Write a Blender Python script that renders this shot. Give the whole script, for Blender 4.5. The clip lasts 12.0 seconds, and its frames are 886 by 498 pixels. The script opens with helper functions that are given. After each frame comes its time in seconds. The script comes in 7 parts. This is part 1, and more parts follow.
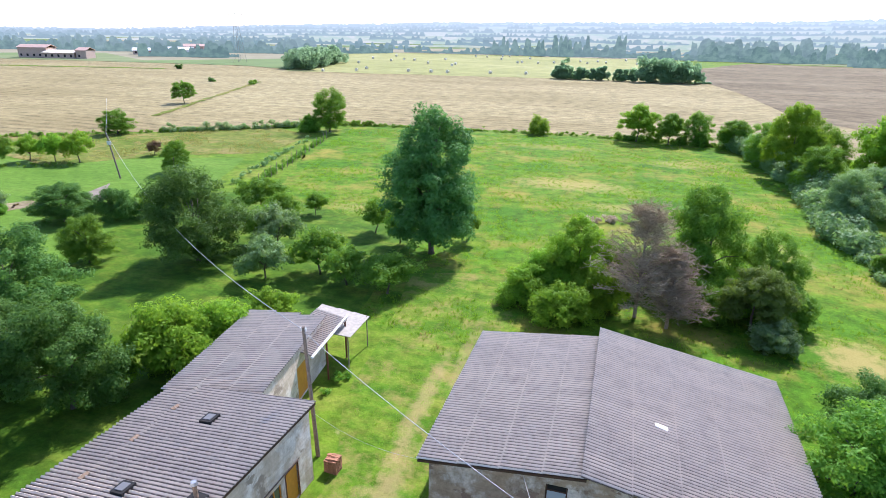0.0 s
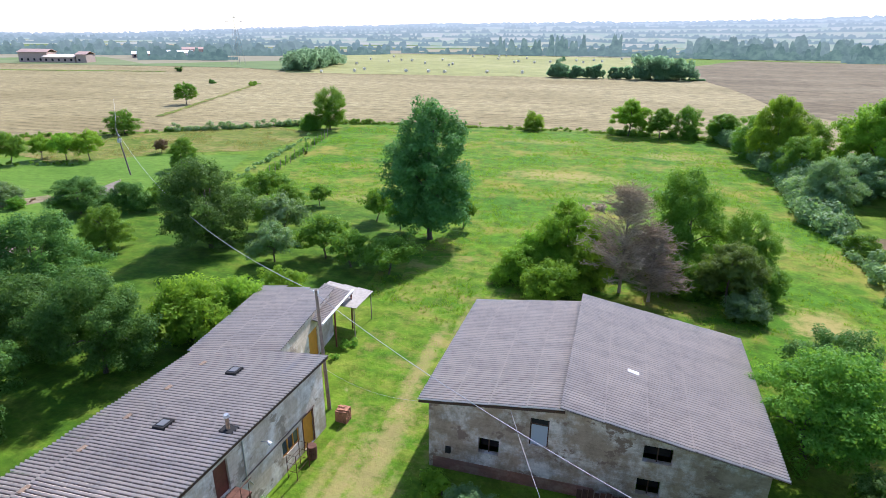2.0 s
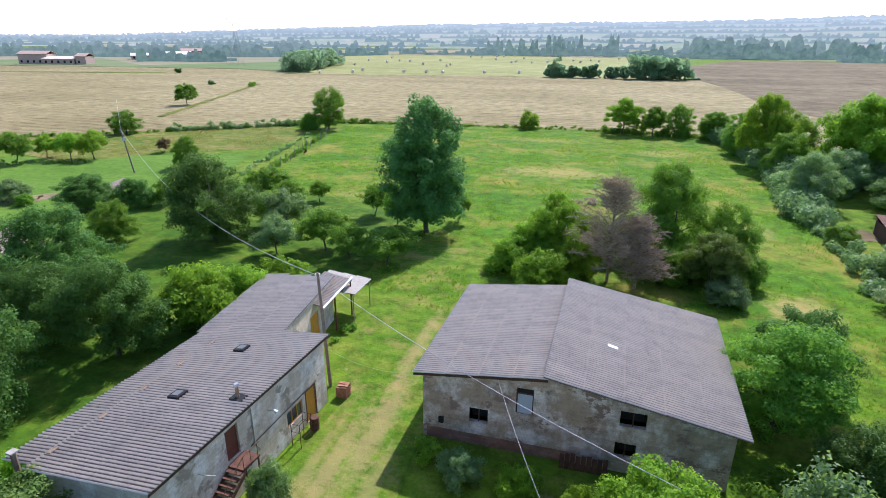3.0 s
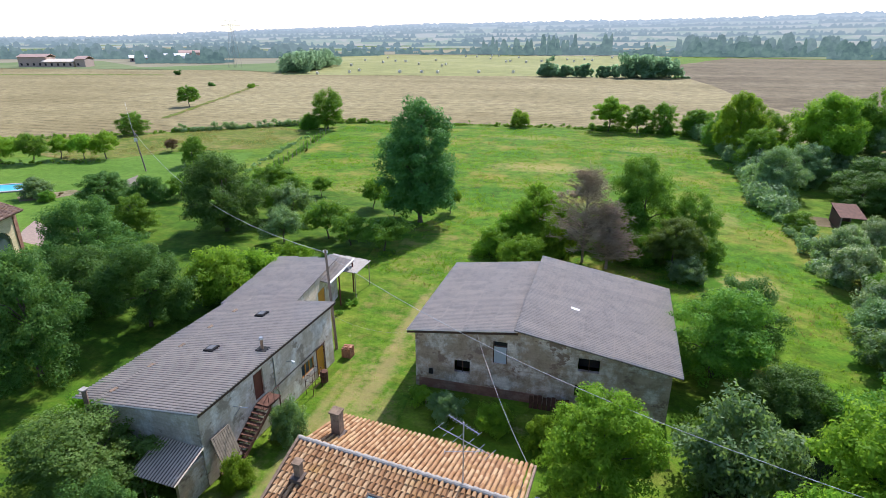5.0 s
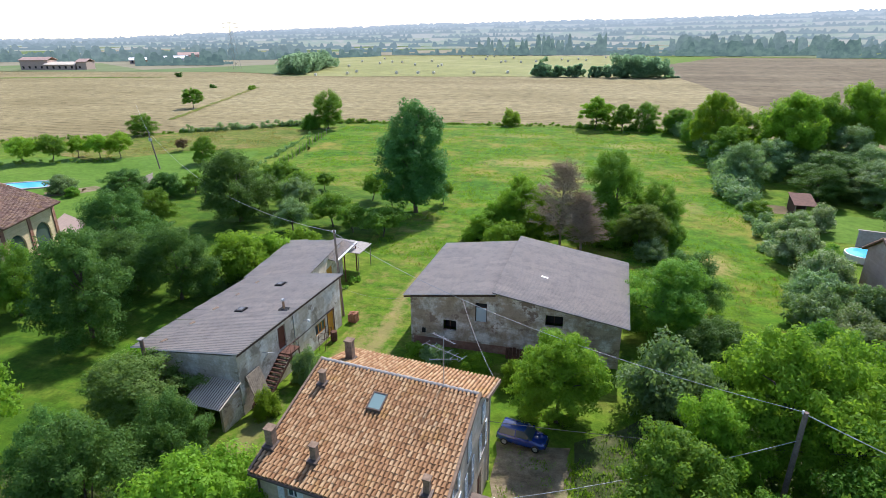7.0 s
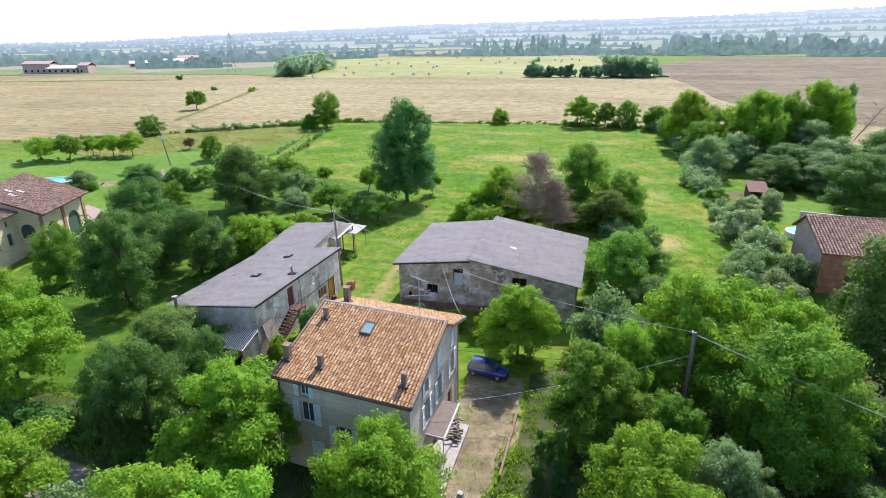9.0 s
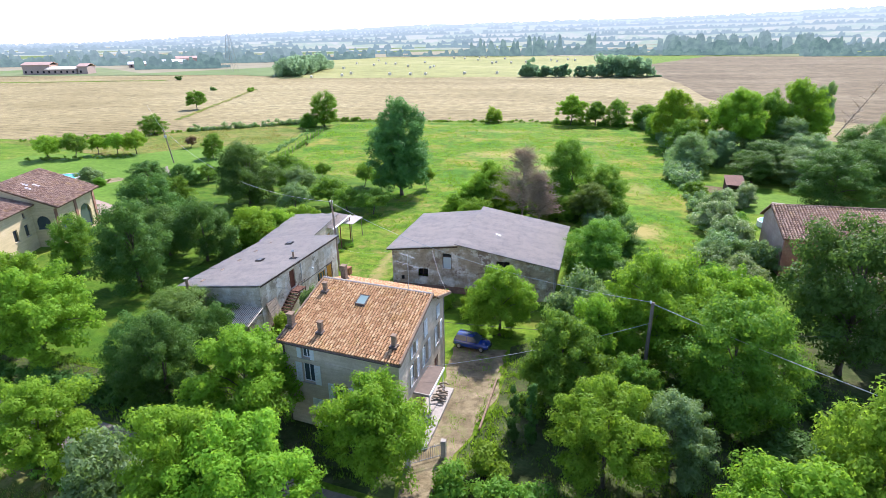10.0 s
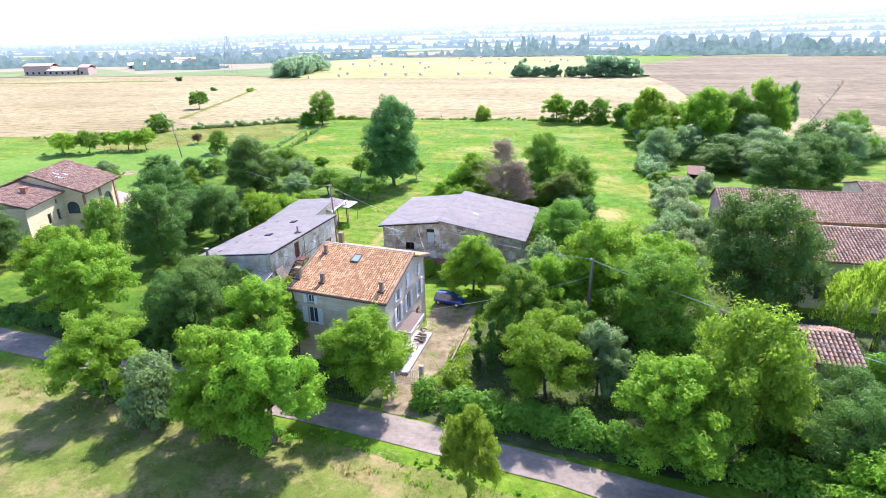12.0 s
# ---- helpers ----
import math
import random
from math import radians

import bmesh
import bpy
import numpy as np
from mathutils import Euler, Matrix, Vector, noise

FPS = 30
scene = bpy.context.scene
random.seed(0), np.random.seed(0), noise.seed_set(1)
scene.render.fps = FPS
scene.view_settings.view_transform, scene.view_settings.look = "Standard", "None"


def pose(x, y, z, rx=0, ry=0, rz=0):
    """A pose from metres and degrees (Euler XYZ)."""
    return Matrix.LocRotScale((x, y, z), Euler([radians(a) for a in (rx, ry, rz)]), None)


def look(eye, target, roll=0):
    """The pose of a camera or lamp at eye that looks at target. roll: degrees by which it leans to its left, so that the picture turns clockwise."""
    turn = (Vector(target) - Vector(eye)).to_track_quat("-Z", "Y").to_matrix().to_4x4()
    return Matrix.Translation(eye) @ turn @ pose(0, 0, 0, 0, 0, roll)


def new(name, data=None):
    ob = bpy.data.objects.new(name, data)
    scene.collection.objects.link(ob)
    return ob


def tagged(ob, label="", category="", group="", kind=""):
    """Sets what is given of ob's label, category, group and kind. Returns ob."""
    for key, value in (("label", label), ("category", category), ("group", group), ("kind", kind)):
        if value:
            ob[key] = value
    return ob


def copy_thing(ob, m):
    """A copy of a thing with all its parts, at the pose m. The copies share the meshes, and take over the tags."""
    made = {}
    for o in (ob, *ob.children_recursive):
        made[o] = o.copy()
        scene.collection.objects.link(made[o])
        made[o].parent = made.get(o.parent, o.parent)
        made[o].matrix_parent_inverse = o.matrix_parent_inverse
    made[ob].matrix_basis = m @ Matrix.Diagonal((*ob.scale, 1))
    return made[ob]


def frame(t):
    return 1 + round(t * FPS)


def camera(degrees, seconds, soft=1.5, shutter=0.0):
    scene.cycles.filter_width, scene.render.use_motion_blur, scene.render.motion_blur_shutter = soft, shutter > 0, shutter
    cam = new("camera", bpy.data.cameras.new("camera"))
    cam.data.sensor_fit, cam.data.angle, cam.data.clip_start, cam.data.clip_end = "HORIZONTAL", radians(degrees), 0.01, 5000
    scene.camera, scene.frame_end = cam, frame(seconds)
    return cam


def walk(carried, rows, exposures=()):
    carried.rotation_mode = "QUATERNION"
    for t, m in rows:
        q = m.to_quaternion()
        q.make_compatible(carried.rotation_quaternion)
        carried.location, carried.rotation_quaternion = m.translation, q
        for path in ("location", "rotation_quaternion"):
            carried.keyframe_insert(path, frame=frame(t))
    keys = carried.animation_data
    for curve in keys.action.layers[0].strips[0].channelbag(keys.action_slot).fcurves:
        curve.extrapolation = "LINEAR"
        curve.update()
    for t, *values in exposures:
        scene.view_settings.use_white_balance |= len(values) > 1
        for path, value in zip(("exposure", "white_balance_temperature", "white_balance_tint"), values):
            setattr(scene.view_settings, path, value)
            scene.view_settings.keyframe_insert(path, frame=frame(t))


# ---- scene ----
cam = camera(76.0, 12.0, soft=0.55)
PATH = [
    (0, (7.395, -12.187, 23.65), (6.899, -10.384, 22.939), 1.1),
    (0.5, (7.577, -12.994, 23.555), (7.082, -11.191, 22.846), 0.9),
    (1, (7.891, -13.977, 23.44), (7.393, -12.174, 22.731), 0.8),
    (1.5, (8.276, -15.066, 23.365), (7.783, -13.262, 22.657), 0.6),
    (2, (8.722, -16.259, 23.298), (8.228, -14.455, 22.59), 0.5),
    (2.5, (9.238, -17.48, 23.24), (8.748, -15.674, 22.532), 0.4),
    (3, (9.803, -18.714, 23.227), (9.312, -16.908, 22.521), 0.3),
    (5, (12.187, -24.922, 24.118), (11.704, -23.115, 23.41), -0.1),
    (5.5, (12.777, -26.632, 24.347), (12.295, -24.825, 23.639), -0.1),
    (6, (13.383, -28.508, 24.633), (12.903, -26.701, 23.925), -0.2),
    (6.5, (14.065, -30.405, 24.861), (13.587, -28.596, 24.154), -0.3),
    (7, (14.865, -32.446, 25.143), (14.389, -30.638, 24.435), -0.4),
    (9, (18.636, -40.753, 25.796), (18.164, -38.943, 25.09), -0.8),
    (9.5, (19.633, -42.92, 25.889), (19.164, -41.108, 25.183), -0.9),
    (10, (20.67, -45.164, 26.027), (20.204, -43.351, 25.321), -0.9),
    (10.5, (21.729, -47.427, 26.199), (21.264, -45.615, 25.493), -1.0),
    (11, (22.7, -49.735, 26.314), (22.238, -47.922, 25.608), -1.0),
    (11.5, (23.691, -52.062, 26.421), (23.232, -50.248, 25.716), -1.0),
    (12, (24.672, -54.333, 26.565), (24.215, -52.518, 25.86), -1.0),
]
walk(cam, [(t, look(eye, target, roll)) for t, eye, target, roll in PATH],
     exposures=((0, 1.2, 5750, 20), (2.5, 0.92, 5750, 19), (5.5, 0.76, 5900, 17), (7, 0.77, 5950, 17), (9, 1.13, 5900, 20), (10.5, 1.4, 5850, 23), (12, 1.74, 5750, 28)))

# ---- camera exposure, world, sun ----
SUN_ELEV, SUN_AZ = radians(46), radians(10)     # azimuth from +y towards +x

world = bpy.data.worlds.new("sky")
scene.world = world
world.use_nodes = True
wn = world.node_tree
wn.nodes.clear()
sky = wn.nodes.new("ShaderNodeTexSky")
sky.sky_type = "NISHITA"
sky.sun_disc = False
sky.sun_elevation, sky.sun_rotation = SUN_ELEV, SUN_AZ
sky.altitude, sky.air_density, sky.dust_density, sky.ozone_density = 60, 0.9, 0.7, 0.8
bg = wn.nodes.new("ShaderNodeBackground")
bg.inputs["Strength"].default_value = 0.15
wo = wn.nodes.new("ShaderNodeOutputWorld")
wn.links.new(sky.outputs["Color"], bg.inputs["Color"])
wn.links.new(bg.outputs["Background"], wo.inputs["Surface"])

sun_data = bpy.data.lights.new("sun", "SUN")
sun_data.energy, sun_data.angle, sun_data.color = 4.1, radians(1.2), (1.0, 0.94, 0.84)
sun = new("sun", sun_data)
sun_dir = Vector((math.sin(SUN_AZ) * math.cos(SUN_ELEV), math.cos(SUN_AZ) * math.cos(SUN_ELEV), math.sin(SUN_ELEV)))
sun.matrix_world = look(sun_dir * 300, (0, 0, 0))

# ---- materials ----


class Nodes:
    """A small writer for node materials."""

    def __init__(self, name, rough=0.8, metal=0.0, spec=0.3):
        self.m = bpy.data.materials.new(name)
        self.m.use_nodes = True
        self.t = self.m.node_tree
        self.b = self.t.nodes["Principled BSDF"]
        self.b.inputs["Roughness"].default_value = rough
        self.b.inputs["Metallic"].default_value = metal
        self.b.inputs["Specular IOR Level"].default_value = spec

    def n(self, kind, **inputs):
        node = self.t.nodes.new(kind)
        for k, v in inputs.items():
            node.inputs[k.replace("_", " ")].default_value = v
        return node

    def l(self, a, b):
        self.t.links.new(a, b)

    def coord(self, scale=(1, 1, 1), kind="object", rot=0.0):
        if kind == "world":
            src = self.n("ShaderNodeNewGeometry").outputs["Position"]
        else:
            src = self.n("ShaderNodeTexCoord").outputs["Object"]
        mp = self.n("ShaderNodeMapping")
        mp.inputs["Scale"].default_value = scale
        mp.inputs["Rotation"].default_value = (0, 0, rot)
        self.l(src, mp.inputs["Vector"])
        return mp.outputs["Vector"]

    def noise(self, vec, scale, detail=4.0, rough=0.6):
        nz = self.n("ShaderNodeTexNoise", Scale=scale, Detail=detail, Roughness=rough)
        self.l(vec, nz.inputs["Vector"])
        return nz.outputs["Fac"]

    def ramp(self, fac, stops):
        r = self.n("ShaderNodeValToRGB")
        el = r.color_ramp.elements
        while len(el) < len(stops):
            el.new(0.5)
        for e, (p, c) in zip(el, stops):
            e.position = p
            e.color = (*c, 1) if len(c) == 3 else c
        self.l(fac, r.inputs["Fac"])
        return r.outputs["Color"]

    def mix(self, fac, a, b, mode="MIX"):
        x = self.n("ShaderNodeMix")
        x.data_type, x.blend_type = "RGBA", mode
        for sock, v in ((x.inputs[0], fac), (x.inputs[6], a), (x.inputs[7], b)):
            if isinstance(v, (int, float)):
                sock.default_value = v
            elif isinstance(v, tuple):
                sock.default_value = (*v, 1)
            else:
                self.l(v, sock)
        return x.outputs[2]

    def math(self, op, a, b=0.0):
        x = self.n("ShaderNodeMath")
        x.operation = op
        for sock, v in zip(x.inputs, (a, b)):
            if isinstance(v, (int, float)):
                sock.default_value = v
            else:
                self.l(v, sock)
        return x.outputs[0]

    def color(self, c):
        if isinstance(c, tuple):
            self.b.inputs["Base Color"].default_value = (*c, 1)
        else:
            self.l(c, self.b.inputs["Base Color"])
        return self

    def bump(self, fac, strength=0.4, dist=0.02):
        bp = self.n("ShaderNodeBump", Strength=strength, Distance=dist)
        self.l(fac, bp.inputs["Height"])
        self.l(bp.outputs["Normal"], self.b.inputs["Normal"])
        return self


def leaf_material(name, dark, mid, light, trans=0.35, through_leaf=(0.27, 0.40, 0.02), gloss=0.14, gain=1.36):
    k = Nodes(name, rough=0.55, spec=gloss)
    dark, mid, light = (tuple(min(0.9, x * gain) for x in q) for q in (dark, mid, light))
    trans = min(0.75, trans + 0.08)
    v = k.coord(kind="world")
    island = k.n("ShaderNodeNewGeometry").outputs["Random Per Island"]
    own = k.n("ShaderNodeObjectInfo").outputs["Random"]
    near = lambda q: tuple(m + (p - m) * 0.45 for p, m in zip(q, mid))
    c = k.ramp(island, [(0.0, near(dark)), (0.55, mid), (1.0, near(light))])
    big = k.ramp(k.noise(v, 0.9, 3), [(0.36, dark), (0.66, light)])
    c = k.mix(0.4, c, big)
    hsv = k.n("ShaderNodeHueSaturation")
    k.l(k.math("ADD", k.math("MULTIPLY", own, 0.024), 0.489), hsv.inputs["Hue"])
    k.l(k.math("ADD", k.math("MULTIPLY", own, 0.35), 0.82), hsv.inputs["Value"])
    k.l(c, hsv.inputs["Color"])
    k.color(hsv.outputs["Color"])
    tr = k.n("ShaderNodeBsdfTranslucent")
    warm = k.mix(0.5, hsv.outputs["Color"], through_leaf, "MIX")
    k.l(warm, tr.inputs["Color"])
    ms = k.n("ShaderNodeMixShader", Fac=trans)
    k.l(k.b.outputs["BSDF"], ms.inputs[1])
    k.l(tr.outputs["BSDF"], ms.inputs[2])
    out = k.t.nodes["Material Output"]
    k.l(ms.outputs["Shader"], out.inputs["Surface"])
    return k.m


LEAF = {
    "bright": leaf_material("leaf_bright", (0.088, 0.195, 0.012), (0.152, 0.292, 0.02), (0.235, 0.385, 0.032), 0.52),
    "mid": leaf_material("leaf_mid", (0.054, 0.135, 0.014), (0.090, 0.205, 0.021), (0.146, 0.275, 0.034), 0.46),
    "dark": leaf_material("leaf_dark", (0.036, 0.084, 0.016), (0.06, 0.13, 0.024), (0.098, 0.18, 0.036), 0.38, (0.17, 0.30, 0.035)),
    "silver": leaf_material("leaf_silver", (0.085, 0.155, 0.06), (0.13, 0.22, 0.085), (0.20, 0.295, 0.135), 0.46, gloss=0.35),
    "olive": leaf_material("leaf_olive", (0.062, 0.105, 0.022), (0.095, 0.150, 0.032), (0.150, 0.200, 0.055), 0.42),
    "yellow": leaf_material("leaf_yellow", (0.105, 0.175, 0.014), (0.155, 0.235, 0.02), (0.21, 0.29, 0.028), 0.55),
    "poplar": leaf_material("leaf_poplar", (0.038, 0.108, 0.027), (0.062, 0.163, 0.038), (0.102, 0.22, 0.055), 0.42, (0.16, 0.30, 0.05)),
    "purple": leaf_material("leaf_purple", (0.070, 0.025, 0.028), (0.112, 0.042, 0.042), (0.154, 0.070, 0.056), 0.3),
    "twig": leaf_material("dry_twigs", (0.27, 0.22, 0.15), (0.36, 0.295, 0.20), (0.45, 0.375, 0.265), 0.4, (0.44, 0.36, 0.24)),
    "bloom": leaf_material("leaf_bloom", (0.075, 0.145, 0.038), (0.115, 0.20, 0.055), (0.60, 0.56, 0.38), 0.35),
    "grass": leaf_material("grass_blade", (0.10, 0.20, 0.012), (0.125, 0.235, 0.014), (0.16, 0.26, 0.02), 0.6, (0.22, 0.36, 0.02), 0.1),
    "straw": leaf_material("straw_blade", (0.19, 0.18, 0.04), (0.225, 0.205, 0.06), (0.27, 0.235, 0.085), 0.5, (0.28, 0.27, 0.06), 0.1),
    # the next two greens are paled in the colour to stand for haze
    "hedgerow": leaf_material("leaf_hedgerow_hazed", (0.14, 0.235, 0.13), (0.17, 0.275, 0.145), (0.20, 0.31, 0.16), 0.67, (0.34, 0.48, 0.26), 0.0),
    "far": leaf_material("leaf_far_hazed", (0.24, 0.34, 0.31), (0.27, 0.375, 0.34), (0.30, 0.40, 0.36), 0.67, (0.36, 0.47, 0.42), 0.0),
}


def bark_material():
    k = Nodes("bark", 0.9)
    v = k.coord((6, 6, 1.2))
    f = k.noise(v, 3.0, 5)
    k.color(k.ramp(f, [(0.3, (0.05, 0.038, 0.028)), (0.7, (0.16, 0.13, 0.10))]))
    k.bump(f, 0.6, 0.03)
    return k.m


BARK = bark_material()


def field_material(name, c0, c1, c2, scale=0.25, stripe=None, fine=(4.0, 0.5), patch=None, amp=0.5, spots=(), spot_colour=(0.3, 0.25, 0.1)):
    """Ground cover: broad patches, fine grain, and mowing or sowing lines where stripe gives (turn, wavelength, weight)."""
    k = Nodes(name, 0.95, spec=0.1)
    c0, c1, c2 = (tuple(x * 1.25 for x in q) for q in (c0, c1, c2))
    v = k.coord(kind="world")
    big = k.noise(k.coord((0.6, 1.25, 1), "world", 0.15), scale, 7, 0.7)
    c = k.ramp(big, [(0.38, c0), (0.5, c1), (0.62, c2)])
    grain = k.noise(v, fine[0], 6, 0.75)
    mid = k.noise(v, fine[0] * 0.16, 5, 0.7)
    c = k.mix(fine[1], c, k.ramp(grain, [(0.32, (0.3, 0.3, 0.3)), (0.68, (1.0, 1.0, 1.0))]), "MULTIPLY")
    c = k.mix(min(1.0, fine[1] * 1.5), c, k.ramp(mid, [(0.38, (0.5, 0.5, 0.5)), (0.58, (1.0, 1.0, 1.0))]), "MULTIPLY")
    streak_f = k.noise(k.coord((0.3, 0.7, 1), "world", 0.4), 1.0, 7, 0.75)
    weed = k.noise(v, 0.28, 8, 0.75)
    c = k.mix(k.math("MULTIPLY", k.ramp(weed, [(0.5, (0, 0, 0)), (0.6, (1, 1, 1))]), fine[1] * 0.9), c, tuple(x * 0.7 for x in c0))
    c = k.mix(min(1.0, fine[1] * 0.4), c, k.ramp(streak_f, [(0.38, (0.6, 0.6, 0.6)), (0.6, (1.0, 1.0, 1.0))]), "MULTIPLY")
    if patch:
        col, ps, lo, hi = patch
        f = k.ramp(k.noise(v, ps, 7, 0.75), [(lo, (0, 0, 0)), (hi, (1, 1, 1))])
        c = k.mix(f, c, col)
    for sx, sy, rx, ry, st in spots:          # dry patches: place, half sizes, strength
        mp = k.n("ShaderNodeMapping")
        mp.inputs["Location"].default_value = (-sx / rx, -sy / ry, 0)
        mp.inputs["Scale"].default_value = (1 / rx, 1 / ry, 0)
        k.l(k.n("ShaderNodeNewGeometry").outputs["Position"], mp.inputs["Vector"])
        ln = k.n("ShaderNodeVectorMath")
        ln.operation = "LENGTH"
        k.l(mp.outputs["Vector"], ln.inputs[0])
        rag = k.math("ADD", ln.outputs["Value"], k.math("MULTIPLY", k.math("SUBTRACT", k.noise(v, 0.8, 6, 0.8), 0.5), 2.4))
        f = k.ramp(rag, [(0.35, (st, st, st)), (1.0, (0, 0, 0))])
        c = k.mix(f, c, spot_colour)
    if stripe:
        turn, wl, wt = stripe
        sv = k.coord((1, 1, 1), "world", turn)
        sep = k.n("ShaderNodeSeparateXYZ")
        k.l(sv, sep.inputs[0])
        wob = k.math("MULTIPLY", k.noise(v, 0.05, 3), 6.0)
        ph = k.math("MULTIPLY", k.math("ADD", sep.outputs["Y"], wob), 6.283 / wl)
        s = k.math("ADD", k.math("MULTIPLY", k.math("SINE", ph), 0.5), 0.5)
        streak = k.noise(k.coord((0.06, 1.0, 1), "world", turn), 1.2, 5, 0.7)
        s = k.math("MULTIPLY", s, streak)
        c = k.mix(k.math("MULTIPLY", s, wt), c, c0)
    k.color(c)
    k.bump(grain, amp, 0.12)
    return k.m


MEADOW_SPOTS = ((29, 34, 3.6, 4.2, 0.95), (3, 84, 12, 5, 0.8), (-22, 60, 9, 3, 0.7), (12, 72, 8, 3, 0.6), (-30, 108, 10, 6, 0.55), (24, 108, 9, 5, 0.6), (30, 58, 3, 6, 0.5), (-4, 118, 14, 4, 0.5))
LANE_SPOTS = ((-1.9, 9, 1.1, 9, 0.6), (-3.2, 4, 0.8, 8, 0.6), (-2.4, 19, 0.8, 8, 0.55), (-4.3, 1, 0.6, 9, 0.5), (-1.0, 26, 0.7, 7, 0.45), (-0.4, 4, 0.8, 4, 0.4), (-5.8, -5, 1.2, 5, 0.5))
M_MEADOW = field_material("meadow_grass", (0.062, 0.165, 0.007), (0.098, 0.212, 0.008), (0.145, 0.222, 0.014), 0.09,
                          fine=(3.4, 0.72), patch=((0.24, 0.20, 0.04), 0.09, 0.49, 0.68), spots=MEADOW_SPOTS, spot_colour=(0.28, 0.235, 0.075))
M_YARD = field_material("mown_grass", (0.062, 0.145, 0.008), (0.105, 0.190, 0.012), (0.175, 0.215, 0.028), 0.35,
                        patch=((0.25, 0.20, 0.065), 0.3, 0.50, 0.70), spots=LANE_SPOTS, spot_colour=(0.31, 0.235, 0.105))
# Grass colour lowered to put the fruit trees' shade into it
M_ORCHARD = field_material("shaded_orchard_grass", (0.042, 0.105, 0.007), (0.072, 0.145, 0.009), (0.125, 0.18, 0.018), 0.3)
M_LAWN = field_material("garden_lawn", (0.078, 0.155, 0.016), (0.096, 0.18, 0.02), (0.12, 0.20, 0.026), 0.06, fine=(6.0, 0.35), amp=0.2)
M_STUBBLE = field_material("stubble", (0.215, 0.172, 0.078), (0.32, 0.268, 0.132), (0.39, 0.335, 0.175), 0.012,
                           stripe=(0.08, 4.0, 1.0), fine=(1.6, 0.75))
M_BROWN = field_material("harrowed_soil", (0.125, 0.098, 0.052), (0.17, 0.132, 0.072), (0.225, 0.18, 0.105), 0.02,
                         stripe=(0.9, 6.0, 0.6), fine=(0.9, 0.6))
M_HAY = field_material("hay_meadow", (0.20, 0.205, 0.07), (0.235, 0.235, 0.085), (0.27, 0.265, 0.11), 0.01,
                       stripe=(0.1, 12.0, 0.3), fine=(0.5, 0.3))
M_VERGE = field_material("rough_grass", (0.068, 0.15, 0.008), (0.115, 0.195, 0.012), (0.18, 0.215, 0.03), 0.12,
                         patch=((0.28, 0.23, 0.12), 0.25, 0.6, 0.75))
M_NEARFIELD = field_material("dry_cut_meadow", (0.078, 0.115, 0.016), (0.125, 0.15, 0.028), (0.18, 0.175, 0.052), 0.16,
                             stripe=(0.35, 2.6, 0.75), patch=((0.26, 0.19, 0.09), 0.25, 0.48, 0.64))
M_ROUGH = field_material("uncut_dry_grass", (0.085, 0.135, 0.012), (0.135, 0.165, 0.022), (0.19, 0.185, 0.045), 0.12, patch=((0.27, 0.19, 0.08), 0.12, 0.52, 0.68))
# Soil colour is kept dark to carry the shade under the trees
M_SOIL = field_material("shade_darkened_soil", (0.045, 0.06, 0.02), (0.06, 0.085, 0.025), (0.10, 0.105, 0.045), 0.5)
M_GRAVEL = field_material("gravel", (0.17, 0.135, 0.075), (0.235, 0.19, 0.11), (0.30, 0.245, 0.15), 0.5, fine=(9.0, 0.5),
                          patch=((0.15, 0.18, 0.05), 0.5, 0.54, 0.70))
M_ROAD = field_material("old_asphalt", (0.165, 0.138, 0.108), (0.20, 0.168, 0.132), (0.235, 0.20, 0.158), 0.5, fine=(14.0, 0.3), amp=0.2)


def patchwork_material():
    k = Nodes("distant_fields", 0.95, spec=0.05)
    v = k.coord((0.0035, 0.0022, 1), "world", 0.2)
    vo = k.n("ShaderNodeTexVoronoi", Scale=1.0)
    k.l(v, vo.inputs["Vector"])
    sep = k.n("ShaderNodeSeparateColor")
    k.l(vo.outputs["Color"], sep.inputs[0])
    c = k.ramp(sep.outputs[0], [(0.0, (0.11, 0.16, 0.06)), (0.3, (0.15, 0.20, 0.08)), (0.55, (0.24, 0.22, 0.14)), (0.8, (0.28, 0.25, 0.18)), (1.0, (0.14, 0.18, 0.09))])
    g = k.noise(k.coord(kind="world"), 0.03, 5)
    k.color(k.mix(0.4, c, k.ramp(g, [(0.3, (0.5, 0.5, 0.5)), (0.7, (1, 1, 1))]), "MULTIPLY"))
    return k.m


M_FAR = patchwork_material()


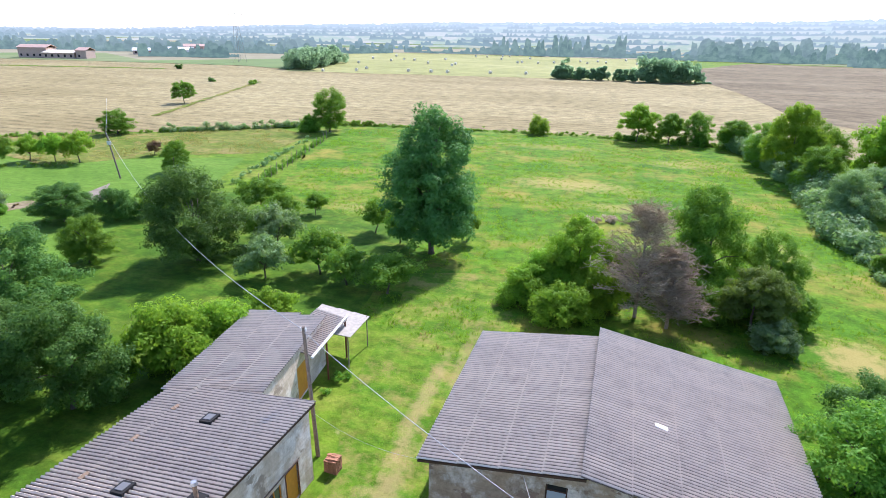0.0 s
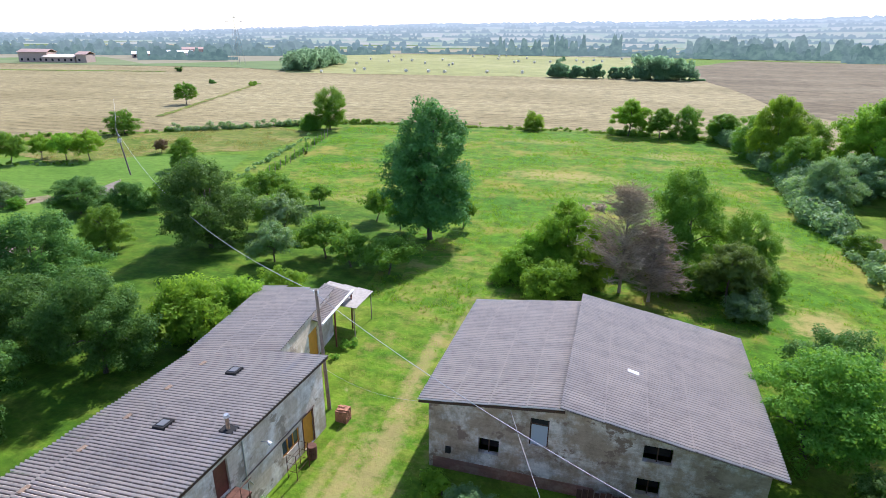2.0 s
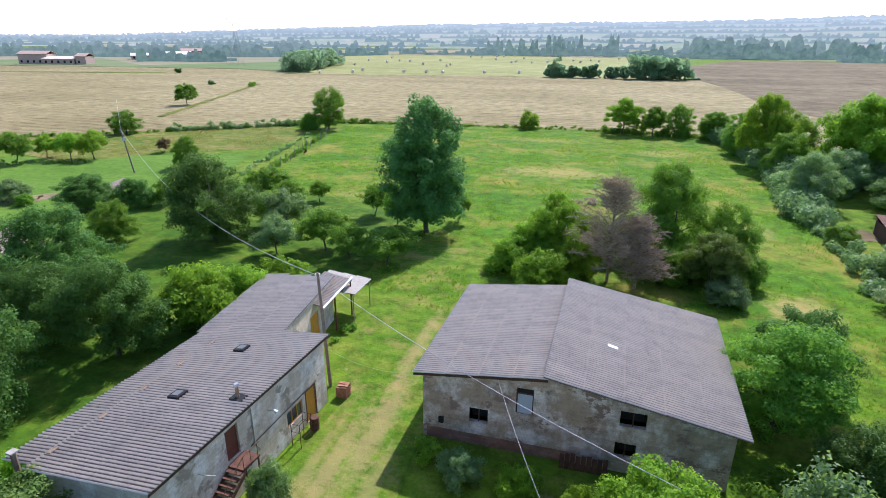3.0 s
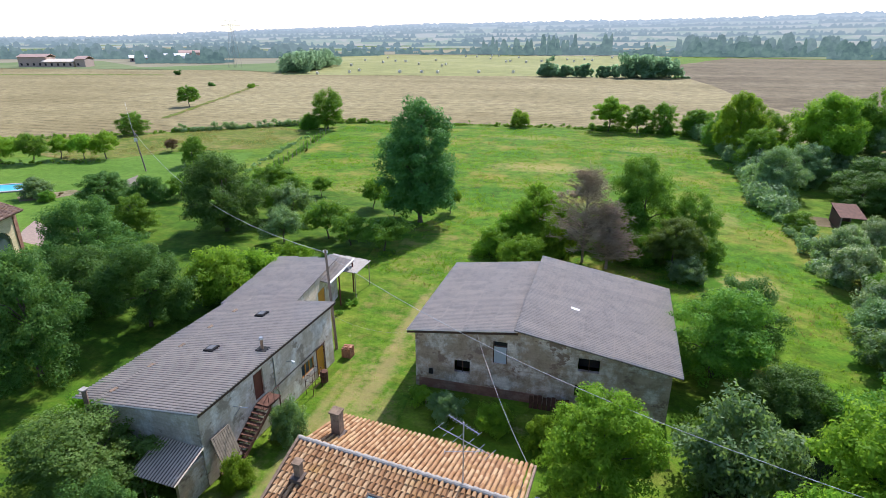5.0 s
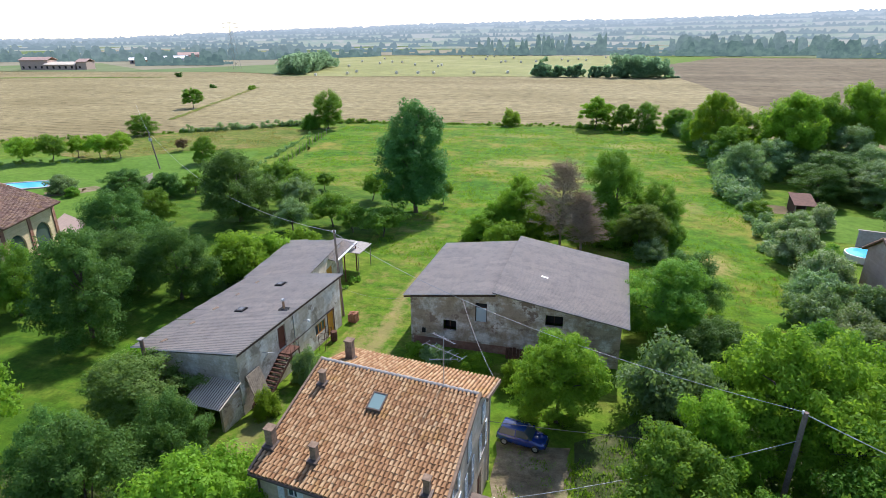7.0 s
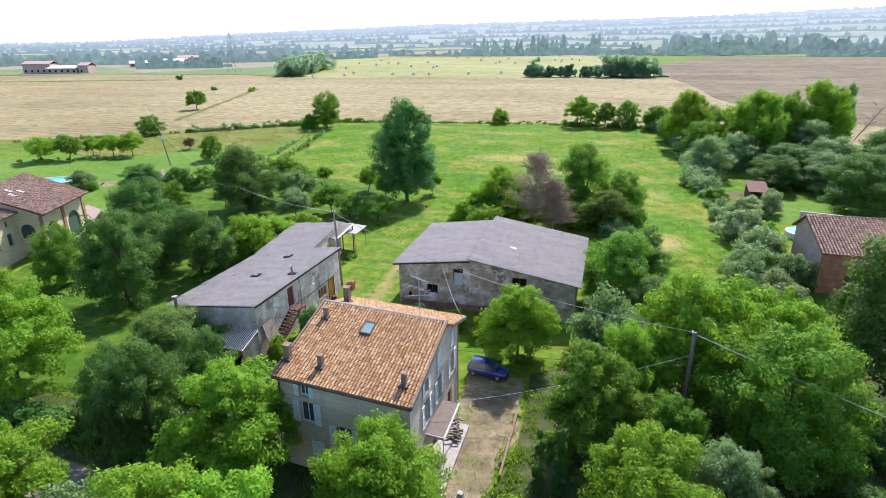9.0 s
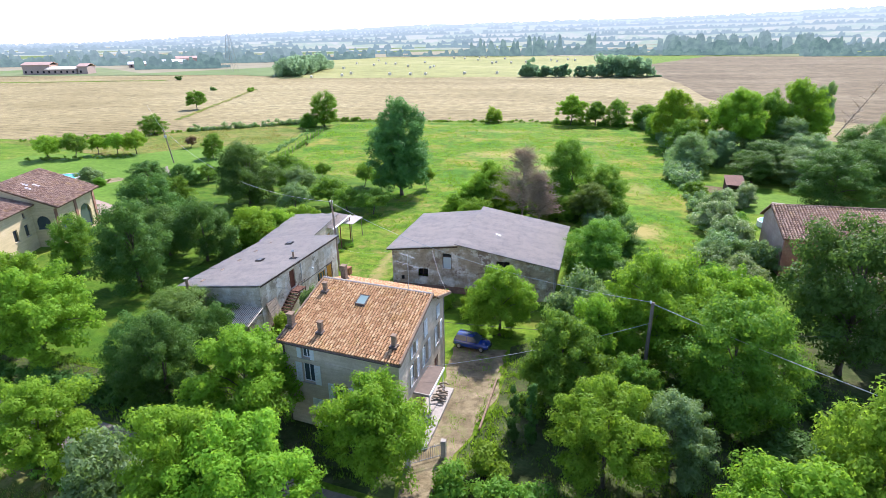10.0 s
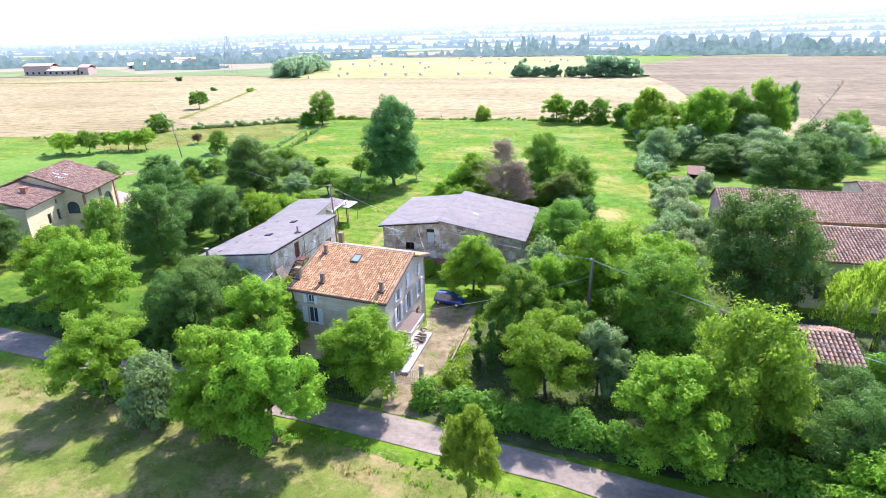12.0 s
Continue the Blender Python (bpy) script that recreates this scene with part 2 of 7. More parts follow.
def plaster(name, base, stain, light, scale=0.5, patchy=0.5, bare=None):
    k = Nodes(name, 0.92, spec=0.15)
    v = k.coord(kind="world")
    run = k.noise(k.coord((1.2, 1.2, 0.8), "world"), 0.9, 8, 0.75)
    big = k.noise(v, scale, 5, 0.7)
    c = k.mix(k.ramp(big, [(0.47, (0, 0, 0)), (0.6, (1, 1, 1))]), base, light)
    course = k.noise(k.coord((0.5, 0.5, 7.0), "world"), 1.0, 4, 0.6)
    c = k.mix(0.35, c, k.ramp(course, [(0.38, (0.6, 0.6, 0.6)), (0.6, (1, 1, 1))]), "MULTIPLY")
    c = k.mix(k.math("MULTIPLY", k.ramp(run, [(0.45, (0, 0, 0)), (0.7, (1, 1, 1))]), patchy), c, stain)
    if bare:
        gone = k.noise(k.coord((0.8, 0.8, 1.1), "world"), 0.75, 7, 0.7)
        c = k.mix(k.ramp(gone, [(0.57, (0, 0, 0)), (0.61, (1, 1, 1))]), c, bare)
    fine = k.noise(v, 9.0, 6, 0.7)
    c = k.mix(0.4, c, k.ramp(fine, [(0.3, (0.55, 0.55, 0.55)), (0.7, (1, 1, 1))]), "MULTIPLY")
    k.color(c)
    k.bump(fine, 0.5, 0.02)
    return k.m


M_BARNWALL = plaster("grey_barn_render", (0.48, 0.365, 0.255), (0.22, 0.16, 0.10), (0.78, 0.70, 0.60), 0.55, 0.85, (0.27, 0.19, 0.14))
M_BARNLWALL = plaster("pale_render", (0.66, 0.55, 0.42), (0.36, 0.285, 0.20), (0.88, 0.81, 0.71), 0.7, 0.7, (0.36, 0.29, 0.22))
M_HOUSEWALL = plaster("house_render", (0.60, 0.48, 0.345), (0.42, 0.335, 0.23), (0.70, 0.575, 0.43), 0.3, 0.45)
M_VILLAWALL = plaster("cream_render", (0.66, 0.53, 0.31), (0.55, 0.44, 0.26), (0.72, 0.60, 0.38), 0.2, 0.3)
M_YELLOWWALL = plaster("yellow_render", (0.50, 0.46, 0.24), (0.40, 0.37, 0.2), (0.56, 0.52, 0.30), 0.2, 0.3)
M_BRICKWALL = plaster("brick_wall", (0.30, 0.15, 0.10), (0.20, 0.12, 0.09), (0.38, 0.22, 0.15), 0.9, 0.6)


def sheet_material():
    k = Nodes("fibre_cement_sheet", 0.85, spec=0.2)
    v = k.coord(kind="world")
    own = k.n("ShaderNodeObjectInfo").outputs["Random"]
    c = k.ramp(own, [(0.0, (0.66, 0.555, 0.435)), (0.5, (0.70, 0.59, 0.46)), (1.0, (0.74, 0.625, 0.49))])
    lich = k.noise(v, 1.3, 6, 0.75)
    c = k.mix(k.math("MULTIPLY", k.ramp(lich, [(0.48, (0, 0, 0)), (0.72, (1, 1, 1))]), 0.45), c, (0.30, 0.245, 0.19))
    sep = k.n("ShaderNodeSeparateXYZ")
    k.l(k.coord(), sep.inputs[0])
    # Trough colour darkened: dirt, plus shade painted in to bring out the waves
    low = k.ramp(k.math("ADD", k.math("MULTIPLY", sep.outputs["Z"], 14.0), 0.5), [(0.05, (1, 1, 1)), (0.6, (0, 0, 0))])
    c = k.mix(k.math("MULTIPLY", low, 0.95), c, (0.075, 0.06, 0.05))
    pale = k.noise(v, 5.0, 5, 0.7)
    c = k.mix(k.math("MULTIPLY", k.ramp(pale, [(0.5, (0, 0, 0)), (0.75, (1, 1, 1))]), 0.5), c, (0.66, 0.60, 0.52))
    k.color(c)
    k.bump(pale, 0.3, 0.01)
    return k.m


M_SHEET = sheet_material()


def tile_material(name, stops, mossy=0.35):
    k = Nodes(name, 0.85, spec=0.2)
    v = k.coord(kind="world")
    own = k.n("ShaderNodeObjectInfo").outputs["Random"]
    isl = k.n("ShaderNodeNewGeometry").outputs["Random Per Island"]
    f = k.math("FRACT", k.math("ADD", own, isl))
    c = k.ramp(f, stops)
    n1 = k.noise(v, 7.0, 5, 0.7)
    c = k.mix(k.math("MULTIPLY", k.ramp(n1, [(0.5, (0, 0, 0)), (0.75, (1, 1, 1))]), mossy), c, (0.16, 0.11, 0.075))
    n2 = k.noise(v, 0.7, 4, 0.7)
    c = k.mix(k.math("MULTIPLY", k.ramp(n2, [(0.55, (0, 0, 0)), (0.8, (1, 1, 1))]), 0.6), c, (0.40, 0.25, 0.06))
    k.color(c)
    k.bump(n1, 0.3, 0.01)
    return k.m


M_TILE = tile_material("clay_tile", [(0.0, (0.27, 0.14, 0.062)), (0.3, (0.345, 0.19, 0.088)), (0.6, (0.41, 0.245, 0.12)), (0.88, (0.48, 0.32, 0.17)), (1.0, (0.31, 0.165, 0.075))])
M_TILE2 = tile_material("weathered_clay_tile", [(0.0, (0.17, 0.105, 0.075)), (0.3, (0.24, 0.15, 0.11)), (0.6, (0.30, 0.205, 0.15)), (0.85, (0.35, 0.235, 0.16)), (1.0, (0.22, 0.125, 0.08))], 0.5)


def plain(name, c, rough=0.6, metal=0.0, spec=0.3, var=0.25, scale=3.0):
    k = Nodes(name, rough, metal, spec)
    f = k.noise(k.coord(kind="world"), scale, 5, 0.7)
    d = tuple(x * (1 - var) for x in c)
    li = tuple(min(1, x * (1 + var * 0.6)) for x in c)
    k.color(k.ramp(f, [(0.3, d), (0.7, li)]))
    return k.m


M_TRIM = plain("concrete_trim", (0.33, 0.30, 0.26), 0.9)
M_DARKWOOD = plain("dark_wood", (0.075, 0.04, 0.025), 0.7)
M_REDWOOD = plain("red_brown_door", (0.13, 0.04, 0.025), 0.6)
M_ORANGE = plain("ochre_painted_door", (0.60, 0.27, 0.035), 0.6, var=0.15)
# Brick of the far farm, greyed in its colour for the haze between
M_FARWALL = plain("hazed_old_brick", (0.42, 0.31, 0.25), 0.9, var=0.25)
M_FARROOF = plain("dull_roof", (0.42, 0.29, 0.24), 0.9, var=0.2)
M_GREYWOOD = plain("weathered_wood", (0.28, 0.225, 0.165), 0.85, var=0.4)
M_SHUTTER = plain("grey_shutter_paint", (0.68, 0.68, 0.65), 0.6, var=0.12)
M_WHITE = plain("white_paint", (0.72, 0.71, 0.69), 0.6, var=0.1)
M_DARK = plain("dark_interior", (0.018, 0.017, 0.016), 0.9)
M_STEEL = plain("galvanised_steel", (0.42, 0.43, 0.44), 0.45, 0.8)
M_RUST = plain("rusty_iron", (0.125, 0.06, 0.04), 0.85, 0.2, var=0.5)
M_CABLE = plain("cable", (0.40, 0.40, 0.39), 0.6)
M_DARKCABLE = plain("dark_cable", (0.06, 0.06, 0.06), 0.6)
M_POLEWOOD = plain("pole_wood", (0.20, 0.155, 0.12), 0.9, var=0.4, scale=6)
M_CONCRETE = plain("concrete", (0.36, 0.35, 0.33), 0.9)
M_CHIMNEY = plain("chimney_render", (0.21, 0.145, 0.095), 0.9, var=0.45, scale=5)
M_BRICK = plain("brick", (0.36, 0.17, 0.10), 0.9, var=0.4, scale=6)
M_CHANNEL = plain("channel_tile", (0.17, 0.095, 0.05), 0.9, var=0.4, scale=6)
M_PIPE = plain("copper_gutter", (0.10, 0.075, 0.06), 0.6, 0.4)


def glass_material(name, c=(0.05, 0.07, 0.08), rough=0.08):
    k = Nodes(name, rough, 0.0, 0.8)
    k.color(c)
    return k.m


M_GLASS = glass_material("window_glass")
M_SKYLIGHT = glass_material("skylight_glass", (0.12, 0.20, 0.19), 0.4)
M_DULLGLASS = glass_material("dusty_skylight_glass", (0.10, 0.10, 0.10), 0.6)
M_PALEGLASS = glass_material("pale_pane", (0.42, 0.46, 0.50), 0.25)
M_WATER = glass_material("pool_water", (0.10, 0.48, 0.70), 0.08)

# ---- mesh helpers ----


def origin_of(ob):
    p = Vector((0, 0, 0))
    while ob:
        p = p + ob.location
        ob = ob.parent
    return p


def thing(name, base, label, category, group="", kind=""):
    ob = new(name)
    ob.location = base
    ob.empty_display_size = 0.2
    return tagged(ob, label, category, group, kind)


class Mesh:
    """Collects vertices and faces in world places."""

    def __init__(self):
        self.v, self.f = [], []

    def add(self, verts, faces):
        k = len(self.v)
        self.v += [tuple(p) for p in verts]
        self.f += [tuple(i + k for i in f) for f in faces]
        return self

    def hexa(self, p):
        """Eight corners: four below, four above, in turn."""
        return self.add(p, [(3, 2, 1, 0), (4, 5, 6, 7), (0, 1, 5, 4), (1, 2, 6, 5), (2, 3, 7, 6), (3, 0, 4, 7)])

    def box(self, fr, u0, u1, v0, v1, z0, z1):
        return self.hexa([fr(u0, v0, z0), fr(u1, v0, z0), fr(u1, v1, z0), fr(u0, v1, z0), fr(u0, v0, z1), fr(u1, v0, z1), fr(u1, v1, z1), fr(u0, v1, z1)])

    def tube(self, pts, radii, sides=8, cap=True):
        pts = [Vector(p) for p in pts]
        if isinstance(radii, (int, float)):
            radii = [radii] * len(pts)
        rings = []
        for i, p in enumerate(pts):
            d = (pts[min(i + 1, len(pts) - 1)] - pts[max(i - 1, 0)]).normalized()
            a = d.cross(Vector((0, 0, 1)) if abs(d.z) < 0.9 else Vector((1, 0, 0))).normalized()
            b = d.cross(a)
            rings.append([p + (a * math.cos(2 * math.pi * j / sides) + b * math.sin(2 * math.pi * j / sides)) * radii[i] for j in range(sides)])
        k = len(self.v)
        for r in rings:
            self.v += [tuple(q) for q in r]
        for i in range(len(rings) - 1):
            for j in range(sides):
                j2 = (j + 1) % sides
                self.f.append((k + i * sides + j, k + i * sides + j2, k + (i + 1) * sides + j2, k + (i + 1) * sides + j))
        if cap:
            self.f.append(tuple(k + j for j in reversed(range(sides))))
            self.f.append(tuple(k + (len(rings) - 1) * sides + j for j in range(sides)))
        return self

    def data(self, name, base=(0, 0, 0), smooth=False):
        me = bpy.data.meshes.new(name)
        b = Vector(base)
        me.from_pydata([(x - b.x, y - b.y, z - b.z) for x, y, z in self.v], [], self.f)
        me.validate()
        if smooth:
            me.polygons.foreach_set("use_smooth", [True] * len(me.polygons))
        return me


def part(name, mesh, material, parent, label="", smooth=False, kind=""):
    """One mesh object under a thing or a part."""
    me = mesh.data(name, origin_of(parent), smooth)
    me.materials.append(material)
    ob = new(name, me)
    ob.parent = parent
    return tagged(ob, label, kind=kind)


def solo(name, mesh, material, label, category="", kind="", group="", base=None, smooth=False):
    """A thing or a piece of the setting that is one mesh."""
    base = base or (0, 0, 0)
    me = mesh.data(name, base, smooth)
    me.materials.append(material)
    ob = new(name, me)
    ob.location = base
    return tagged(ob, label, category, group, kind)


def piece(name, me, m, parent):
    """A repeat of one mesh under a parent, at the world pose m."""
    ob = new(name, me)
    ob.parent = parent
    ob.matrix_basis = Matrix.Translation(-origin_of(parent)) @ m
    return ob


def affine(origin, ex, ey):
    """Plan frame: u along ex, v along ey, z up."""
    ox, oy = origin
    return lambda u, v, z: (ox + u * ex[0] + v * ey[0], oy + u * ex[1] + v * ey[1], z)


def unit(deg):
    return (math.cos(radians(deg)), math.sin(radians(deg)))


def cable(name, a, b, sag, r, material, label, seg=14):
    a, b = Vector(a), Vector(b)
    pts = []
    for i in range(seg + 1):
        s = i / seg
        p = a.lerp(b, s)
        p.z -= sag * 4 * s * (1 - s)
        pts.append(p)
    return solo(name, Mesh().tube(pts, r, 5), material, label, "cable", base=tuple(a))


def flat(name, pts, z, material, label, kind="structure", seed=1, step=3.0, wob=0.4, category="ground"):
    """A flat piece of ground cover with an uneven edge."""
    rnd = random.Random(seed)
    out = []
    n = len(pts)
    for i in range(n):
        a, b = Vector((*pts[i], 0)), Vector((*pts[(i + 1) % n], 0))
        k = max(1, int((b - a).length / step))
        d = (b - a).normalized()
        side = Vector((d.y, -d.x, 0))
        for j in range(k):
            p = a.lerp(b, j / k) + (side * rnd.uniform(-wob, wob) if j else Vector((0, 0, 0)))
            out.append((p.x, p.y, z))
    bm = bmesh.new()
    vs = [bm.verts.new(p) for p in out]
    f = bm.faces.new(vs)
    if f.normal.z < 0:
        f.normal_flip()
    bmesh.ops.triangulate(bm, faces=[f])
    me = bpy.data.meshes.new(name)
    bm.to_mesh(me)
    bm.free()
    me.materials.append(material)
    return tagged(new(name, me), label, category, kind=kind)

# ---- ground ----


def ground_sheet():
    near = np.arange(-120, 161, 4.0)
    far_p = np.array([180, 210, 250, 300, 400, 550, 800, 1200, 1800, 2600, 3500, 4300])
    xs = np.concatenate([-far_p[::-1] + 0.0, near, far_p])
    ys = np.concatenate([-far_p[::-1], near, far_p])
    v, f = [], []
    for y in ys:
        for x in xs:
            d = math.hypot(x, y)
            z = 0.012 * noise.noise(Vector((x * 0.07, y * 0.07, 0))) - 0.02 if d < 160 else -0.02
            v.append((x, y, z))
    w = len(xs)
    for j in range(len(ys) - 1):
        for i in range(w - 1):
            f.append((j * w + i, j * w + i + 1, (j + 1) * w + i + 1, (j + 1) * w + i))
    return solo("ground", Mesh().add(v, f), M_VERGE, "wide flat sheet of rough grass reaching the horizon", "ground", "structure", smooth=True)


ground_sheet()
flat("meadow", [(-12, 30), (-1, 24), (24, 20), (30, 4), (38, 10), (42, 40), (41, 66), (40, 100), (40, 130), (0, 133), (-58, 128), (-52, 95), (-40, 62), (-14, 52)], 0.006, M_MEADOW, "unmown green meadow with dry straw-coloured patches", wob=0.5, seed=2)
flat("mown_yard", [(-10, 40), (-3, 42), (2, 36), (1, 22), (1, 9), (1.2, -2), (10, -3.5), (1, -3.5), (-1, -8), (-8, -14), (-12, -9), (-7, -4), (-5.2, 10), (-8, 20), (-8.5, 28)], 0.010, M_YARD, "mown grass lane between the barns with worn dry strips", wob=0.3, seed=3)
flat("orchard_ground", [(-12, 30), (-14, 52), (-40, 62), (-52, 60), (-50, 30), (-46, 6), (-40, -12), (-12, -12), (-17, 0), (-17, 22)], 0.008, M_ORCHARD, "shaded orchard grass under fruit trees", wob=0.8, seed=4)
flat("garden_lawn", [(-52, 62), (-60, 84), (-112, 62), (-112, 8), (-50, 4), (-46, 24), (-50, 40)], 0.012, M_LAWN, "smooth bright green garden lawn", wob=0.4, seed=5)
flat("stubble_field", [(-900, 20), (-430, 55), (-130, 82), (-97, 103), (-58, 133), (0, 138), (44, 134), (72, 118), (130, 90), (250, 60), (255, 215), (60, 352), (-190, 325), (-246, 372), (-480, 345), (-900, 300)], 0.016, M_STUBBLE, "pale harvested stubble field with straw rows", wob=1.5, seed=6, step=12)
flat("harrowed_field", [(60, 350), (67, 265), (67, 217), (73, 187), (85, 158), (130, 118), (255, 75), (900, 110), (900, 520), (140, 660), (62, 480)], 0.06, M_BROWN, "brown harrowed field", wob=2, seed=7, step=25)
flat("hay_field", [(-186, 316), (55, 348), (62, 480), (60, 690), (-330, 690)], 0.120, M_HAY, "yellow-green hay meadow with round bales", wob=2, seed=8, step=25)
flat("far_fields", [(-4200, 700), (-330, 700), (70, 692), (900, 524), (4200, 560), (4200, 4200), (-4200, 4200)], 0.200, M_FAR, "distant patchwork of fields", seed=9, step=90, wob=6)
flat("far_fields", [(-4200, 330), (-430, 330), (-240, 350), (-190, 330), (-332, 694), (-4200, 694)], 0.200, M_FAR, "distant patchwork of fields", seed=10, step=60, wob=3)
flat("far_fields", [(256, 60), (4200, -300), (4200, 500), (905, 510), (905, 196), (257, 208)], 0.200, M_FAR, "distant patchwork of fields", seed=11, step=60, wob=3)

ROAD_N = [(-60, -12.8), (-28.4, -16.4), (-20, -17.2), (7.1, -20.5), (14.7, -21.3), (22.2, -22.6), (40, -25.4), (75, -31)]
ROAD_S = [(75, -34.4), (40, -28.8), (24.7, -25.4), (16.2, -24.4), (8.2, -23.4), (-19.8, -20.3), (-24.2, -20), (-60, -16)]
flat("near_field", [(-90, -16), (-24, -21.5), (8, -25), (26, -27.5), (80, -37), (110, -110), (-110, -110)], 0.0115, M_NEARFIELD, "dry cut meadow with pale mowing lines beside the road", wob=0.5, seed=12)
flat("road", ROAD_N + ROAD_S, 0.02, M_ROAD, "narrow old grey asphalt lane", wob=0.12, seed=13, category="road")
flat("gravel_drive", [(10.4, -2.2), (15.2, -1.6), (15.4, -9), (13.6, -15.6), (14.2, -21), (11.2, -20.6), (10.6, -16.5), (10.8, -8)], 0.016, M_GRAVEL, "worn pale gravel drive with weedy patches", wob=0.25, seed=14, step=1.0, category="drive")
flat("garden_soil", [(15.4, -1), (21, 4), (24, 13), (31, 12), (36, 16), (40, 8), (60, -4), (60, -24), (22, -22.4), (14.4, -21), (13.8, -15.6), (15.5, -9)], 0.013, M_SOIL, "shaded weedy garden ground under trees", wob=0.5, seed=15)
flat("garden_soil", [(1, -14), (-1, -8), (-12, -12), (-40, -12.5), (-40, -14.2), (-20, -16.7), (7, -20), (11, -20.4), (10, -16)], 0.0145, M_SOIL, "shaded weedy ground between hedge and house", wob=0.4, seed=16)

# ---- trees ----


def leaf_cloud(centres, radii, per, size, rs, shell=0.35, droop=0.0, out=None):
    """Small three-cornered leaves round clump centres, as vertices and faces. out: the crown's middle, from which clumps are drawn out into sprays."""
    cs, ns = [], []
    mean = np.mean(radii)
    for c, r in zip(centres, radii):
        k = max(8, int(per * (r / mean) ** 2))
        d = rs.normal(size=(k, 3))
        d /= np.linalg.norm(d, axis=1)[:, None]
        rad = r * (shell + (1.15 - shell) * rs.random(k) ** 0.7)
        p = d * rad[:, None] * np.array([1, 1, 0.72])
        if out is not None:
            o = c - out
            o = o / max(1e-6, np.linalg.norm(o))
            p += o * (p @ o)[:, None] * rs.uniform(0.0, 0.9)
        p = c + p
        p[:, 2] -= droop * rs.random(k) * r
        cs.append(p)
        ns.append(d)
    c, d = np.concatenate(cs), np.concatenate(ns)
    n = len(c)
    nrm = d * 0.8 + rs.normal(size=(n, 3)) * 0.42 + np.array([0, 0, 0.4])
    nrm /= np.linalg.norm(nrm, axis=1)[:, None]
    t = np.cross(nrm, rs.normal(size=(n, 3)))
    t /= np.linalg.norm(t, axis=1)[:, None]
    b = np.cross(nrm, t)
    s = size * (0.6 + 0.8 * rs.random(n))[:, None]
    v = np.empty((n, 3, 3))
    v[:, 0] = c - t * s
    v[:, 1] = c + t * s * 0.8 + b * s * 0.62
    v[:, 2] = c + t * s * 0.8 - b * s * 0.62
    f = np.arange(n * 3).reshape(n, 3)
    return v.reshape(-1, 3), f


def quads_mesh(name, v, f):
    me = bpy.data.meshes.new(name)
    me.vertices.add(len(v))
    me.vertices.foreach_set("co", v.astype(np.float32).ravel())
    me.loops.add(f.size)
    me.loops.foreach_set("vertex_index", f.astype(np.int32).ravel())
    me.polygons.add(len(f))
    me.polygons.foreach_set("loop_start", np.arange(0, f.size, f.shape[1], dtype=np.int32))
    me.update(calc_edges=True)
    return me


